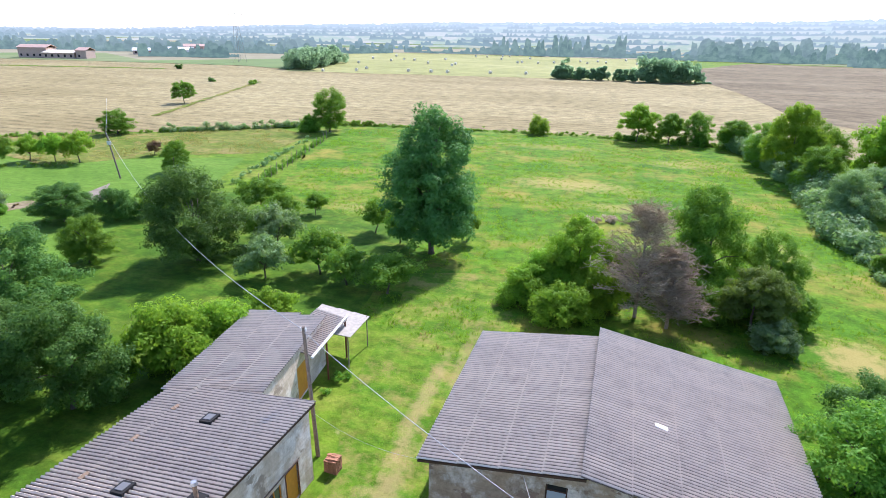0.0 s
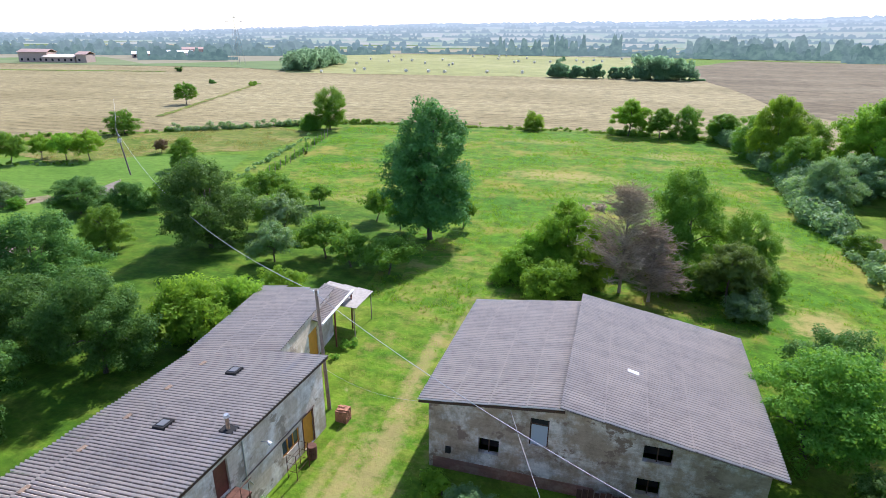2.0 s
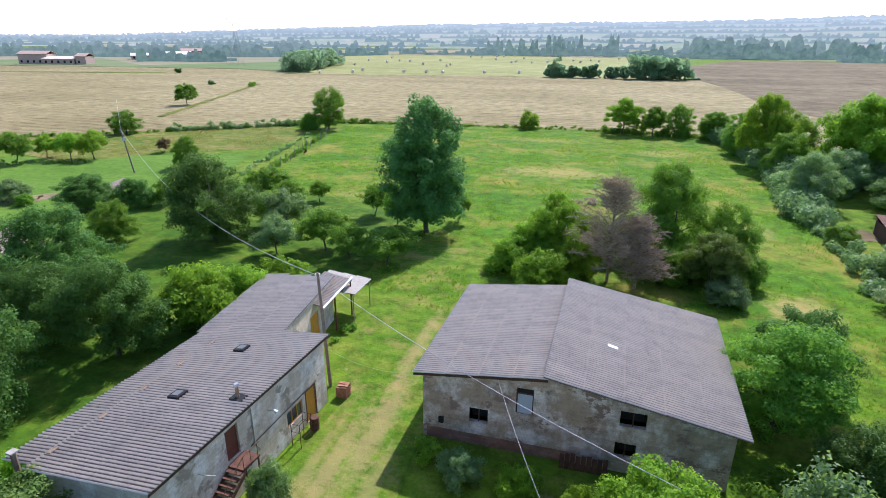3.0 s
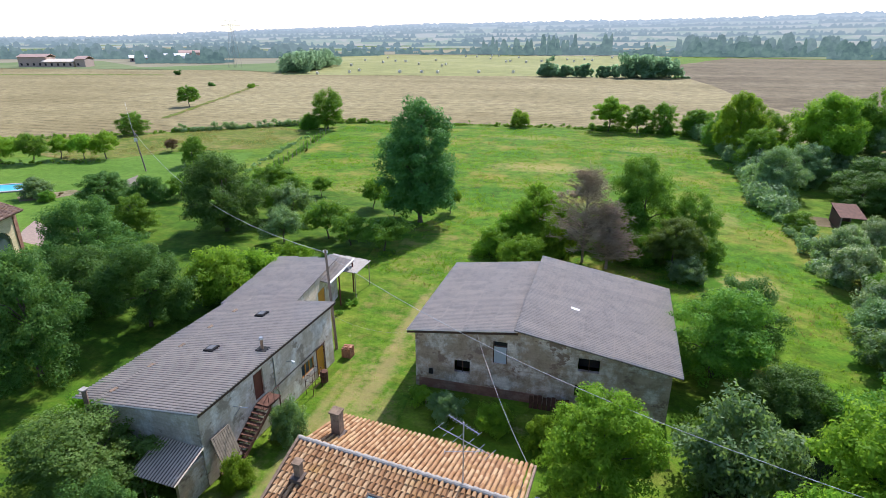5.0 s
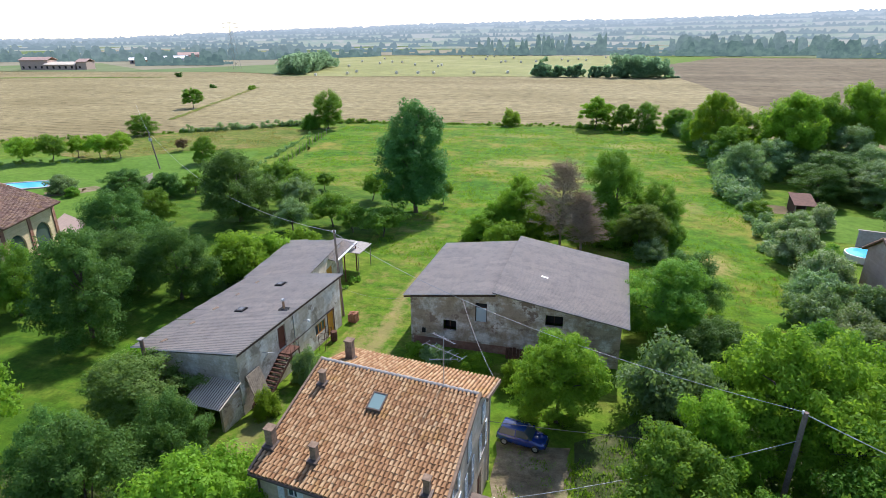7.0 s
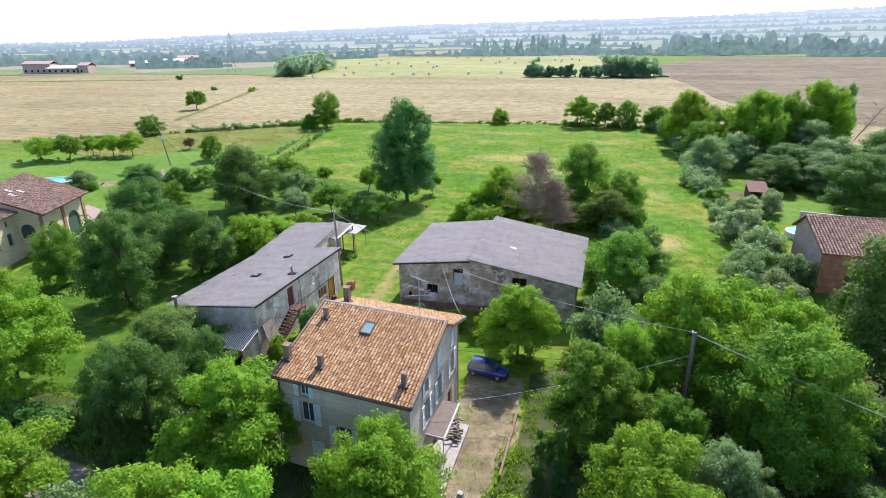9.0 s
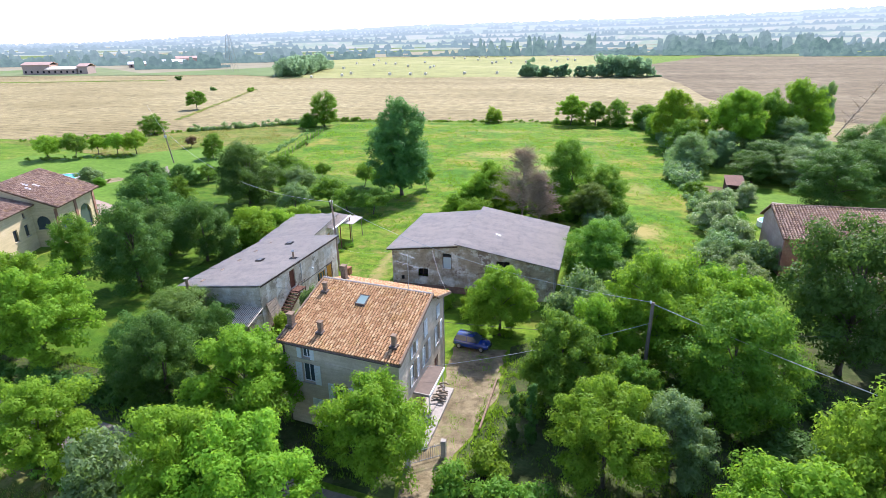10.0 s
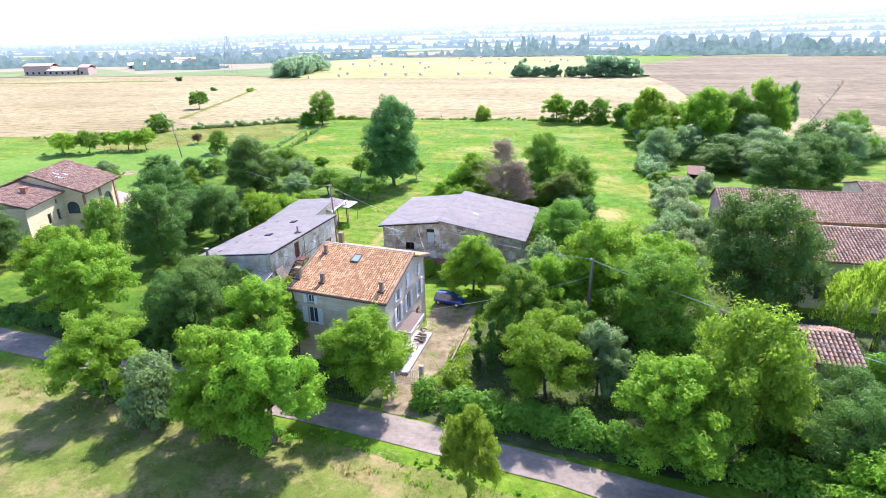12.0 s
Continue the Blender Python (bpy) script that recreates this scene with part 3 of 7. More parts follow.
def crown_shape(kind, rs, R, H, z0, n, rs_seed=0.0):
    """Clump centres and radii: a few large uneven lobes on the limbs, with the clumps on their outer sides."""
    tall = H - z0
    lobes = []
    if kind == "poplar":
        for i in range(34):
            s = (i + rs.random()) / 34
            prof = R * (0.72 + 0.28 * min(1, s / 0.3)) * (1 - max(0, (s - 0.5) / 0.5) ** 2.0 * 0.74)
            a, lr = i * 2.4 + rs.uniform(-0.5, 0.5), R * rs.uniform(0.26, 0.4)
            q = max(0.0, prof - lr) * rs.uniform(0.55, 1.08)
            lobes.append((np.array([math.cos(a) * q, math.sin(a) * q, z0 + lr * 0.6 + s * (tall - lr * 1.4)]), lr))
    elif kind == "cypress":
        for i in range(14):
            s = (i + 0.5) / 14
            lobes.append((np.array([rs.normal() * 0.03, rs.normal() * 0.03, z0 + s * tall * 0.95]), R * min(1, s * 5 + 0.5) * (1 - s ** 2.2 * 0.8)))
    else:
        low = {"shrub": 0.1, "dense": 0.12, "high": 0.2, "light": 0.2, "orchard": 0.36}[kind]
        count = {"shrub": 9, "dense": 16, "high": 15, "light": 17, "orchard": 8}[kind]
        wide = {"shrub": (0.3, 0.5), "dense": (0.3, 0.48), "high": (0.3, 0.46), "light": (0.24, 0.4), "orchard": (0.3, 0.46)}[kind]
        for i in range(count):
            s = low + (0.98 - low) * (i / (count - 1)) ** 0.9
            lr = R * rs.uniform(*wide) * (1.08 - 0.25 * s)
            span = 0.72 + 0.28 * s / 0.36 if s < 0.36 else math.sqrt(max(0.04, 1 - ((s - 0.36) / 0.7) ** 2))
            a = i * 2.4 + rs.uniform(-0.6, 0.6)
            q = max(0.0, R * span - lr) * rs.uniform(0.72, 1.16) if i < count - 1 else 0.15 * R
            z = z0 + s * tall - lr * 0.75 * s + rs.uniform(-0.05, 0.03) * tall
            lobes.append((np.array([math.cos(a) * q, math.sin(a) * q, max(z, lr * 0.55)]), lr))
        lobes.append((np.array([0, 0, z0 + tall * 0.5]), R * 0.5))
    out, rad = [], []
    tries = 0
    weight = np.array([r ** 2 for _, r in lobes])
    while len(out) < n and tries < 9000:
        tries += 1
        c, r = lobes[rs.choice(len(lobes), p=weight / weight.sum())]
        d = rs.normal(size=3)
        d[2] += 0.35
        d /= np.linalg.norm(d)
        p = c + d * r * rs.uniform(0.78, 1.08) * np.array([1, 1, 0.9])
        cr = R * {"poplar": 0.16, "cypress": 0.42, "shrub": 0.2, "dense": 0.165, "light": 0.15, "orchard": 0.2, "high": 0.165}[kind] * rs.uniform(0.6, 1.3)
        if p[2] < max(0.15, z0 * 0.75) or p[2] > H:
            continue
        if any(np.linalg.norm(p - o) < q * 0.72 for o, q in lobes if o is not c):
            continue
        if kind != "cypress" and any(np.linalg.norm(p - o) < (cr + ro) * 0.44 for o, ro in zip(out, rad)):
            continue
        out.append(p)
        rad.append(cr)
    # the outermost sprays reach the crown's width and height
    pts, cr = np.array(out), np.array(rad)
    grow = R / np.percentile(np.hypot(pts[:, 0], pts[:, 1]) + cr * 0.7, 93)
    top = (H - z0) / (np.percentile(pts[:, 2] + cr * 0.5, 99) - z0)
    pts[:, :2] *= grow
    pts[:, 2] = np.where(pts[:, 2] > z0, z0 + (pts[:, 2] - z0) * top, pts[:, 2])
    return list(pts), list(cr * (0.5 + 0.5 * grow))


def trunk_mesh(rs, centres, H, z0, thick, lean=0.0, stems=1):
    m = Mesh()
    for k in range(stems):
        a0 = rs.random() * 6.28
        top = Vector((math.cos(a0) * lean * H, math.sin(a0) * lean * H, H * 0.72))
        off = Vector((math.cos(a0), math.sin(a0), 0)) * (0 if stems == 1 else thick * 2.2)
        pts = [off + Vector((0, 0, -0.15)), off + Vector((0, 0, 0.25)), off * 1.3 + top * 0.35 + Vector((rs.uniform(-.2, .2), rs.uniform(-.2, .2), 0)), off * 1.6 + top * 0.7, off * 1.6 + top]
        m.tube(pts, [thick * 1.5, thick, thick * 0.78, thick * 0.45, thick * 0.12], 8)
        pick = list(range(len(centres)))
        rs.shuffle(pick)
        for i in pick[: 12 // stems]:
            c = Vector(centres[i])
            if c.z < z0 * 0.8:
                continue
            zz = max(0.3, min(c.z * 0.62, top.z * 0.8))
            s = zz / top.z
            a = off * 1.4 + top * s
            mid = a.lerp(c, 0.5) + Vector((rs.uniform(-.15, .15), rs.uniform(-.15, .15), 0.12 * (c - a).length))
            m.tube([a, mid, a.lerp(c, 0.95)], [thick * 0.42 * (1.1 - s), thick * 0.26, thick * 0.08], 5)
    return m


SPEC = {   # kind: crown shape, radius, height, lowest leaves, clumps, leaves a clump, leaf length, trunk
    "light": ("light", 4.0, 8.0, 1.6, 130, 275, 0.106, 0.17),
    "dense": ("dense", 4.2, 8.6, 0.8, 140, 270, 0.102, 0.20),
    "high": ("dense", 4.2, 8.6, 2.6, 140, 270, 0.102, 0.22),
    "poplar": ("poplar", 5.0, 15.6, 1.4, 260, 190, 0.155, 0.32),
    "orchard": ("orchard", 2.7, 4.4, 1.4, 55, 130, 0.12, 0.10),
    "shrub": ("shrub", 2.6, 3.6, 0.1, 80, 170, 0.105, 0.06),
    "cypress": ("cypress", 0.5, 4.4, 0.15, 46, 130, 0.08, 0.06),
}
PROTO = {}


def prototypes(kind, count):
    shape, R, H, z0, n, per, size, thick = SPEC[kind]
    for i in range(count):
        rs = np.random.RandomState(hash_of(kind) + i * 17)
        c, r = crown_shape(shape, rs, R, H, z0, n, i * 4.7)
        v, f = leaf_cloud(c, r, per, size, rs, out=np.array([0, 0, z0 + (H - z0) * 0.4]))
        crown = quads_mesh("crown", v, f)
        crown.materials.append(LEAF["mid"])
        trunk = trunk_mesh(rs, c, H, z0, thick, 0.03 if kind != "orchard" else 0.1, 2 if (kind == "dense" and i == 1) else 1).data("trunk", smooth=True)
        trunk.materials.append(BARK)
        PROTO[(kind, i)] = (crown, trunk, 2 * R, H)


def hash_of(s):
    return sum(ord(ch) * (i + 3) for i, ch in enumerate(s)) % 9973


for kind_name, kind_count in (("light", 6), ("dense", 6), ("high", 1), ("poplar", 1), ("orchard", 5), ("shrub", 6), ("cypress", 2)):
    prototypes(kind_name, kind_count)

tree_no = [0]


def tree(kind, leaf, x, y, h, w, label, name="tree", variant=None, group=""):
    tree_no[0] += 1
    n = sum(1 for k in PROTO if k[0] == kind)
    crown, trunk, W, H = PROTO[(kind, tree_no[0] % n if variant is None else variant % n)]
    ob = thing(name, (x, y, 0.0), label, "shrub" if kind == "shrub" else "tree", group)
    ob.rotation_euler = (0, 0, (tree_no[0] * 2.399) % 6.283)
    ob.scale = (w / W, w / W, h / H)
    for nm, me, mat in (("crown", crown, LEAF[leaf]), ("trunk", trunk, BARK)):
        o = new(nm, me)
        o.parent = ob
        o.material_slots[0].link = "OBJECT"
        o.material_slots[0].material = mat
    return ob


L_ORCH = "small gnarled fruit tree with thin grey trunk on the grass"
ORCHARD = "orchard trees"
tree("poplar", "poplar", -10.0, 46.0, 15.9, 10.4, "tall dark green poplar standing alone in the meadow", "poplar_tree")
tree("dense", "dark", -33.8, 36.3, 9.8, 10.2, "broad green tree with two stems at the orchard", variant=1)
tree("dense", "dark", -24.3, 11.5, 8.0, 7.2, "dark glossy green tree behind the long shed")
tree("shrub", "bright", -21.0, 17.0, 5.4, 6.6, "bright green large-leaved fig bush behind the shed", "fig_bush")
tree("shrub", "bright", -19.0, 20.5, 4.4, 6.0, "bright green large-leaved fig bush behind the shed", "fig_bush")
tree("shrub", "bright", -17.6, 24.5, 3.8, 5.0, "bright green large-leaved fig bush behind the shed", "fig_bush")
tree("dense", "dark", -37.8, 19.0, 8.2, 9.0, "round green tree on the orchard grass")
tree("dense", "dark", -26.8, 2.8, 9.8, 8.2, "dense dark green lime tree with low crown", variant=0)
tree("dense", "mid", -37.0, 4.6, 6.9, 5.4, "rounded green tree with a short bare trunk", variant=2)
tree("dense", "mid", -44, 32, 5.0, 5.0, "olive-green tree on the orchard grass")
tree("dense", "dark", -47, -3, 7.0, 8.0, "dark green tree beside the villa garden")
tree("dense", "mid", -55, 2, 6.0, 9.0, "dark green tree beside the villa garden")
tree("dense", "olive", -13.6, -5.6, 4.8, 7.6, "brownish olive tamarisk bush beside the long shed", "tamarisk_bush")
tree("shrub", "bright", -17.0, -2.0, 3.0, 3.4, "bright green bush at the shed corner", "bush")
tree("dense", "dark", -8.4, -15.4, 7.4, 5.8, "dark green roadside tree")
tree("dense", "dark", -12.5, -13.5, 6.0, 5.0, "dark green roadside tree")
tree("dense", "dark", -7.2, -10.5, 6.0, 4.6, "green tree beside the house yard")
tree("light", "bright", -23.0, -12.7, 8.6, 8.6, "bright green walnut tree beside the lane")
tree("light", "bright", -30.0, -9.0, 8.0, 8.0, "bright green walnut tree beside the lane")
tree("light", "bright", -0.8, -16.2, 7.8, 7.8, "bright green tree in front of the house")
tree("light", "bright", 9.4, -18.9, 7.2, 6.6, "bright green tree beside the gate")
tree("light", "bright", 5.0, -25.6, 7.9, 7.0, "bright green walnut tree beside the road")
tree("light", "bright", 1.0, -25.4, 8.3, 7.4, "bright green walnut tree beside the road")
tree("light", "bright", -11.0, -23.6, 6.8, 6.8, "bright green walnut tree beside the road")
tree("shrub", "silver", -5.4, -24.6, 4.8, 5.0, "grey-green bush beside the road", "bush")
tree("light", "yellow", 19.3, -27.6, 6.5, 3.8, "slender young yellow-green tree beside the road")
tree("dense", "mid", 22.2, 15.6, 7.0, 7.8, "large-leaved green tree pressing against the barn")
tree("dense", "dark", 25.0, 20.5, 6.0, 6.0, "dark green tree beside the barn")
tree("light", "bright", 14.1, 0.9, 6.8, 6.4, "bright green tree in front of the barn")
tree("dense", "dark", 25.5, 9.5, 4.6, 5.6, "dark green bush beside the barn", "bush")
tree("shrub", "mid", 29.0, 9.0, 3.6, 5.4, "green bush on the garden edge", "bush")
tree("shrub", "dark", 32.0, 6.0, 3.6, 5.4, "dark green bush on the garden edge", "bush")
tree("shrub", "mid", 33.5, 11.0, 3.0, 5.0, "green bush on the garden edge", "bush")
tree("light", "bright", 33.0, 1.0, 7.6, 6.6, "bright green tree in the garden")
tree("shrub", "silver", 21.4, 3.8, 5.4, 6.2, "grey-green elder bush in the garden", "elder_bush")
tree("light", "bright", 27.0, -1.4, 9.6, 8.2, "tall bright green tree in the garden")
tree("dense", "mid", 31.6, -8.0, 9.4, 8.6, "big spreading green tree in the garden", variant=0)
tree("light", "bright", 22.6, -4.8, 7.2, 5.6, "tall bright green tree in the garden")
tree("high", "dark", 41.6, 0.6, 12.6, 10.4, "tall dark green tree beside the farmhouse", variant=3)
tree("light", "bright", 23.1, -16.4, 6.8, 6.4, "bright green tree behind the hedge")
tree("light", "mid", 20.2, -8.7, 7.4, 6.8, "green tree beside the drive")
tree("cypress", "dark", 17.2, -13.6, 4.5, 0.75, "slim dark green cypress", "cypress", group="cypresses beside the drive")
tree("cypress", "dark", 18.4, -13.4, 4.6, 0.8, "slim dark green cypress", "cypress", group="cypresses beside the drive")
tree("light", "bright", 31.4, -22.0, 8.0, 8.0, "tall bright green shrub tree beside the road")
tree("light", "yellow", 35.8, -19.4, 10.2, 7.4, "tall yellow-green tree beside the road")
tree("dense", "dark", 42.5, -22.0, 6.5, 6.0, "dark green shrub tree beside the road")
tree("light", "bright", 43.5, -25.5, 6.0, 7.0, "bright green shrub tree beside the road")
tree("light", "mid", 50.5, -20.5, 4.2, 5.0, "green shrub tree beside the farmyard")
tree("light", "silver", 27.0, -15.0, 6.0, 5.0, "grey-green tree in the garden")
tree("dense", "dark", 43.2, -16.4, 5.2, 5.6, "dark green shrub before the outbuilding")
tree("light", "mid", 47.6, -14.2, 5.4, 5.6, "green shrub tree beside the outbuilding")
tree("light", "bright", 51.5, -12.0, 6.0, 6.6, "bright green tree beside the farmyard")
tree("shrub", "mid", 38.6, -17.6, 3.6, 6.0, "green undergrowth bush below the roadside trees", "bush")
tree("shrub", "dark", 35.0, -13.6, 3.0, 6.0, "dark green undergrowth bush in the garden", "bush")
tree("dense", "dark", -30.5, 12.0, 6.6, 7.2, "dark green tree on the orchard grass")
tree("light", "mid", 25.0, -9.2, 4.8, 4.6, "green bush tree before the garden pole")
# behind the grey barn
tree("dense", "mid", 18.6, 45.0, 10.4, 8.2, "tall walnut tree behind the grey barn")
tree("dense", "mid", 24.0, 43.5, 7.0, 6.0, "green tree behind the grey barn")
tree("light", "bright", 6.6, 40.0, 7.6, 6.6, "bright green tree behind the grey barn")
tree("shrub", "bright", 2.5, 37.0, 3.6, 6.0, "bright green bush behind the grey barn", "bush")
tree("shrub", "bright", 6.0, 33.5, 3.4, 5.4, "green bush behind the grey barn", "bush")
tree("shrub", "bright", 16.4, 41.0, 4.2, 3.2, "bright green bush behind the grey barn", "bush")
tree("light", "olive", 21.6, 37.0, 5.6, 5.8, "olive-grey bush behind the grey barn")
for bx, by, bh, bw, bl in ((3.6, 39.4, 4.2, 5.4, "bright"), (8.6, 36.8, 4.6, 5.0, "bright"), (9.4, 42.0, 5.2, 5.6, "bright"), (17.4, 38.0, 3.6, 4.4, "mid"), (20.4, 40.6, 4.4, 5.2, "bright"), (25.0, 39.4, 3.4, 4.6, "mid"), (14.2, 43.0, 4.8, 5.0, "bright"), (22.6, 34.0, 2.6, 3.8, "silver")):
    tree("shrub", bl, bx, by, bh, bw, "overgrown " + {"bright": "bright green", "mid": "green", "silver": "grey-green"}[bl] + " bush around the dead tree", "bush")
# orchard
tree("orchard", "mid", -19.2, 36.6, 4.6, 6.0, L_ORCH, "fruit_tree", group=ORCHARD)
tree("orchard", "mid", -15.5, 35.0, 4.0, 5.0, L_ORCH, "fruit_tree", group=ORCHARD)
tree("orchard", "mid", -10.9, 34.4, 3.9, 5.6, L_ORCH, "fruit_tree", group=ORCHARD)
tree("orchard", "silver", -26.7, 40.8, 5.2, 5.9, L_ORCH, "fruit_tree", group=ORCHARD)
tree("orchard", "mid", -18.7, 50.6, 4.3, 4.6, L_ORCH, "fruit_tree", group=ORCHARD)
tree("orchard", "mid", -29.2, 54.8, 3.0, 3.4, L_ORCH, "fruit_tree", group=ORCHARD)
tree("orchard", "mid", -36.8, 53.8, 4.8, 6.6, L_ORCH, "fruit_tree", group=ORCHARD)
tree("orchard", "mid", -31.0, 49.0, 4.4, 4.8, L_ORCH, "fruit_tree", group=ORCHARD)
tree("orchard", "silver", -24.0, 34.0, 4.2, 5.0, L_ORCH, "fruit_tree", group=ORCHARD)
tree("orchard", "mid", -30.0, 43.0, 4.4, 5.0, L_ORCH, "fruit_tree", group=ORCHARD)
tree("orchard", "mid", -7.0, 51.0, 4.0, 2.9, L_ORCH, "fruit_tree", group=ORCHARD)
tree("orchard", "mid", -14.5, 48.0, 4.0, 3.6, L_ORCH, "fruit_tree", group=ORCHARD)
tree("orchard", "mid", -41.0, 45.0, 4.6, 5.6, L_ORCH, "fruit_tree", group=ORCHARD)
# garden of the villa
G_LAB = "small round garden tree on the lawn edge"
for gx, gy, gh, gw, gl in ((-85.7, 70.1, 5.4, 5.8, "bright"), (-90.3, 69.1, 5.0, 5.4, "bright"), (-95.0, 68.0, 4.5, 5.4, "bright"), (-97.0, 63.4, 5.7, 6.4, "mid"), (-102.0, 60.8, 5.4, 7.5, "bright")):
    tree("orchard", gl, gx, gy, gh, gw, G_LAB, "garden_tree", group="garden trees on the lawn edge")
tree("dense", "dark", -58.2, 41.9, 4.9, 7.7, "dark round magnolia in the garden")
tree("shrub", "dark", -53.0, 45.0, 4.0, 5.0, "dark garden shrub beside the magnolia", "bush")
tree("orchard", "mid", -50.0, 48.0, 3.6, 4.5, "small round garden tree", "garden_tree")
tree("dense", "mid", -63.7, 69.1, 5.5, 5.2, "round dense garden tree on the lawn", "garden_tree")
tree("dense", "mid", -102.9, 97.1, 5.5, 7.3, "dark bush at the stubble field edge")
tree("orchard", "purple", -77.5, 79.9, 2.8, 3.0, "small purple-leaved tree on the lawn", "garden_tree")
tree("shrub", "silver", -72.5, 42.6, 3.2, 5.0, "grey-green lavender and shrub bed beside the pool", "bush")
tree("shrub", "mid", -69.0, 41.2, 1.6, 2.6, "green shrub beside the pool", "bush")
# boundary with the stubble field
tree("dense", "mid", -58.6, 118.4, 10.0, 9.6, "round dark green tree at the field corner")
tree("shrub", "mid", -63.5, 117, 4.0, 5.0, "green bush at the field corner", "bush")
tree("light", "mid", -129.6, 153.2, 6.8, 7.3, "lone green tree in the stubble field")
tree("shrub", "yellow", -8.4, 134.5, 4.6, 5.6, "small yellow-green tree at the field edge")
tree("light", "bright", 15.4, 133, 8.5, 8.6, "bright green tree in the field hedge")
tree("light", "mid", 22.6, 132, 6.9, 6.9, "green tree in the field hedge")
tree("dense", "mid", 29.1, 133, 7.3, 6.8, "green tree in the field hedge")
tree("light", "mid", 36.1, 130, 6.4, 7.2, "green tree in the field hedge")
tree("dense", "mid", 38.6, 112, 8.4, 8.0, "green tree on the meadow boundary")
tree("light", "bright", 40.3, 101.3, 13.2, 10.0, "tall green tree on the meadow boundary")
tree("dense", "mid", 41.6, 90, 8.0, 8.0, "green tree on the meadow boundary")
tree("dense", "silver", 40.6, 73.0, 7.4, 7.6, "grey-green shrub tree on the meadow boundary")
tree("light", "bright", 51.4, 89.0, 14.1, 12.6, "tall bright green acacia", variant=1)
tree("light", "bright", 66.0, 98.6, 15.4, 12.6, "tall bright green acacia", variant=2)
tree("light", "mid", 58.0, 96.0, 13.0, 11.0, "tall green acacia on the boundary")
tree("light", "silver", 75.0, 112.0, 14.0, 6.5, "half-bare grey-green tree at the field edge")
tree("dense", "dark", 53.6, 72.0, 6.6, 10.5, "dark green thicket beside the garden")
tree("dense", "silver", 62.0, 76.0, 7.5, 10.0, "grey-green thicket beside the garden")
tree("dense", "dark", 72.0, 80.0, 8.5, 11.0, "dark green thicket beside the garden")
tree("dense", "dark", 58.0, 52.0, 8.6, 11.0, "broad green tree behind the tiled farmhouse")
tree("dense", "dark", 66.0, 60.0, 8.6, 10.0, "dark green tree behind the tiled farmhouse")
tree("dense", "mid", 81.0, 88.0, 9.6, 10.0, "green tree far behind the farmhouse")
for bx, by, bh, bw, bl in ((47, 81, 7.0, 8.4, "silver"), (50.5, 66, 5.6, 8.0, "dark"), (58, 66, 6.4, 9.0, "silver"), (68, 70, 7.4, 10.0, "dark"), (76, 78, 8.4, 10.0, "silver"), (46, 104, 9.4, 8.6, "mid"), (62, 90, 8.6, 9.0, "silver")):
    tree("dense", bl, bx, by, bh, bw, {"silver": "grey-green", "dark": "dark green", "mid": "green"}[bl] + " tree in the thicket beside the meadow")
# ---- buildings ----


def sheet_mesh(width, length, waves, amp=0.062, thick=0.008):
    """A corrugated sheet: x across the waves, y down the slope."""
    m = Mesh()
    n = waves * 4
    row = []
    for i in range(n + 1):
        x = width * i / n
        row.append((x, amp * math.sin(2 * math.pi * i / 4)))
    v = [(x, y, z + dz) for y in (0, length) for dz in (0, -thick) for x, z in row]
    k = n + 1
    f = []
    for i in range(n):
        f.append((i, i + 1, 2 * k + i + 1, 2 * k + i))
        f.append((k + i, 3 * k + i, 3 * k + i + 1, k + i + 1))
        f.append((2 * k + i, 2 * k + i + 1, 3 * k + i + 1, 3 * k + i))
        f.append((i, k + i, k + i + 1, i + 1))
    m.add(v, f)
    me = m.data("roof_sheet")
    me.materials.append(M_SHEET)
    return me


def pose_axes(o, ax, ay):
    """Pose with x along ax, y along ay and z up from both."""
    ax, ay = Vector(ax).normalized(), Vector(ay).normalized()
    az = ax.cross(ay).normalized()
    ay = az.cross(ax)
    m = Matrix((ax, ay, az)).transposed().to_4x4()
    return Matrix.Translation(o) @ m


def sheet_roof(parent, A, along, B, rows, cols, seed, gap=None, jitter=0.012, me_cache={}):
    """Sheets laid from the high edge (A, going along) down to the low edge B, which lies across from A."""
    rnd = random.Random(seed)
    A, B, along = Vector(A), Vector(B), Vector(along)
    down = B - A
    L, W = down.length / rows, along.length / cols
    key = (round(W, 3), round(L, 3))
    if key not in me_cache:
        me_cache[key] = sheet_mesh(W * 1.002, L * 1.035, 4)
    for r in reversed(range(rows)):
        for c in range(cols):
            if gap and gap(r, c):
                continue
            o = A + down * (r / rows) + along * (c / cols)
            lift = 0.012 * (rows - r) / rows + rnd.uniform(0, jitter) * 0.3
            m = pose_axes(o + Vector((0, 0, lift)), along, down + Vector((0, 0, rnd.uniform(-jitter, jitter) * 1.2)) + along * rnd.uniform(-1, 1) * 0.004)
            if m.to_3x3().col[2].z < 0:
                m = pose_axes(o + along / cols + Vector((0, 0, lift)), -along, down)
            piece("roof_sheet", me_cache[key], m, parent)


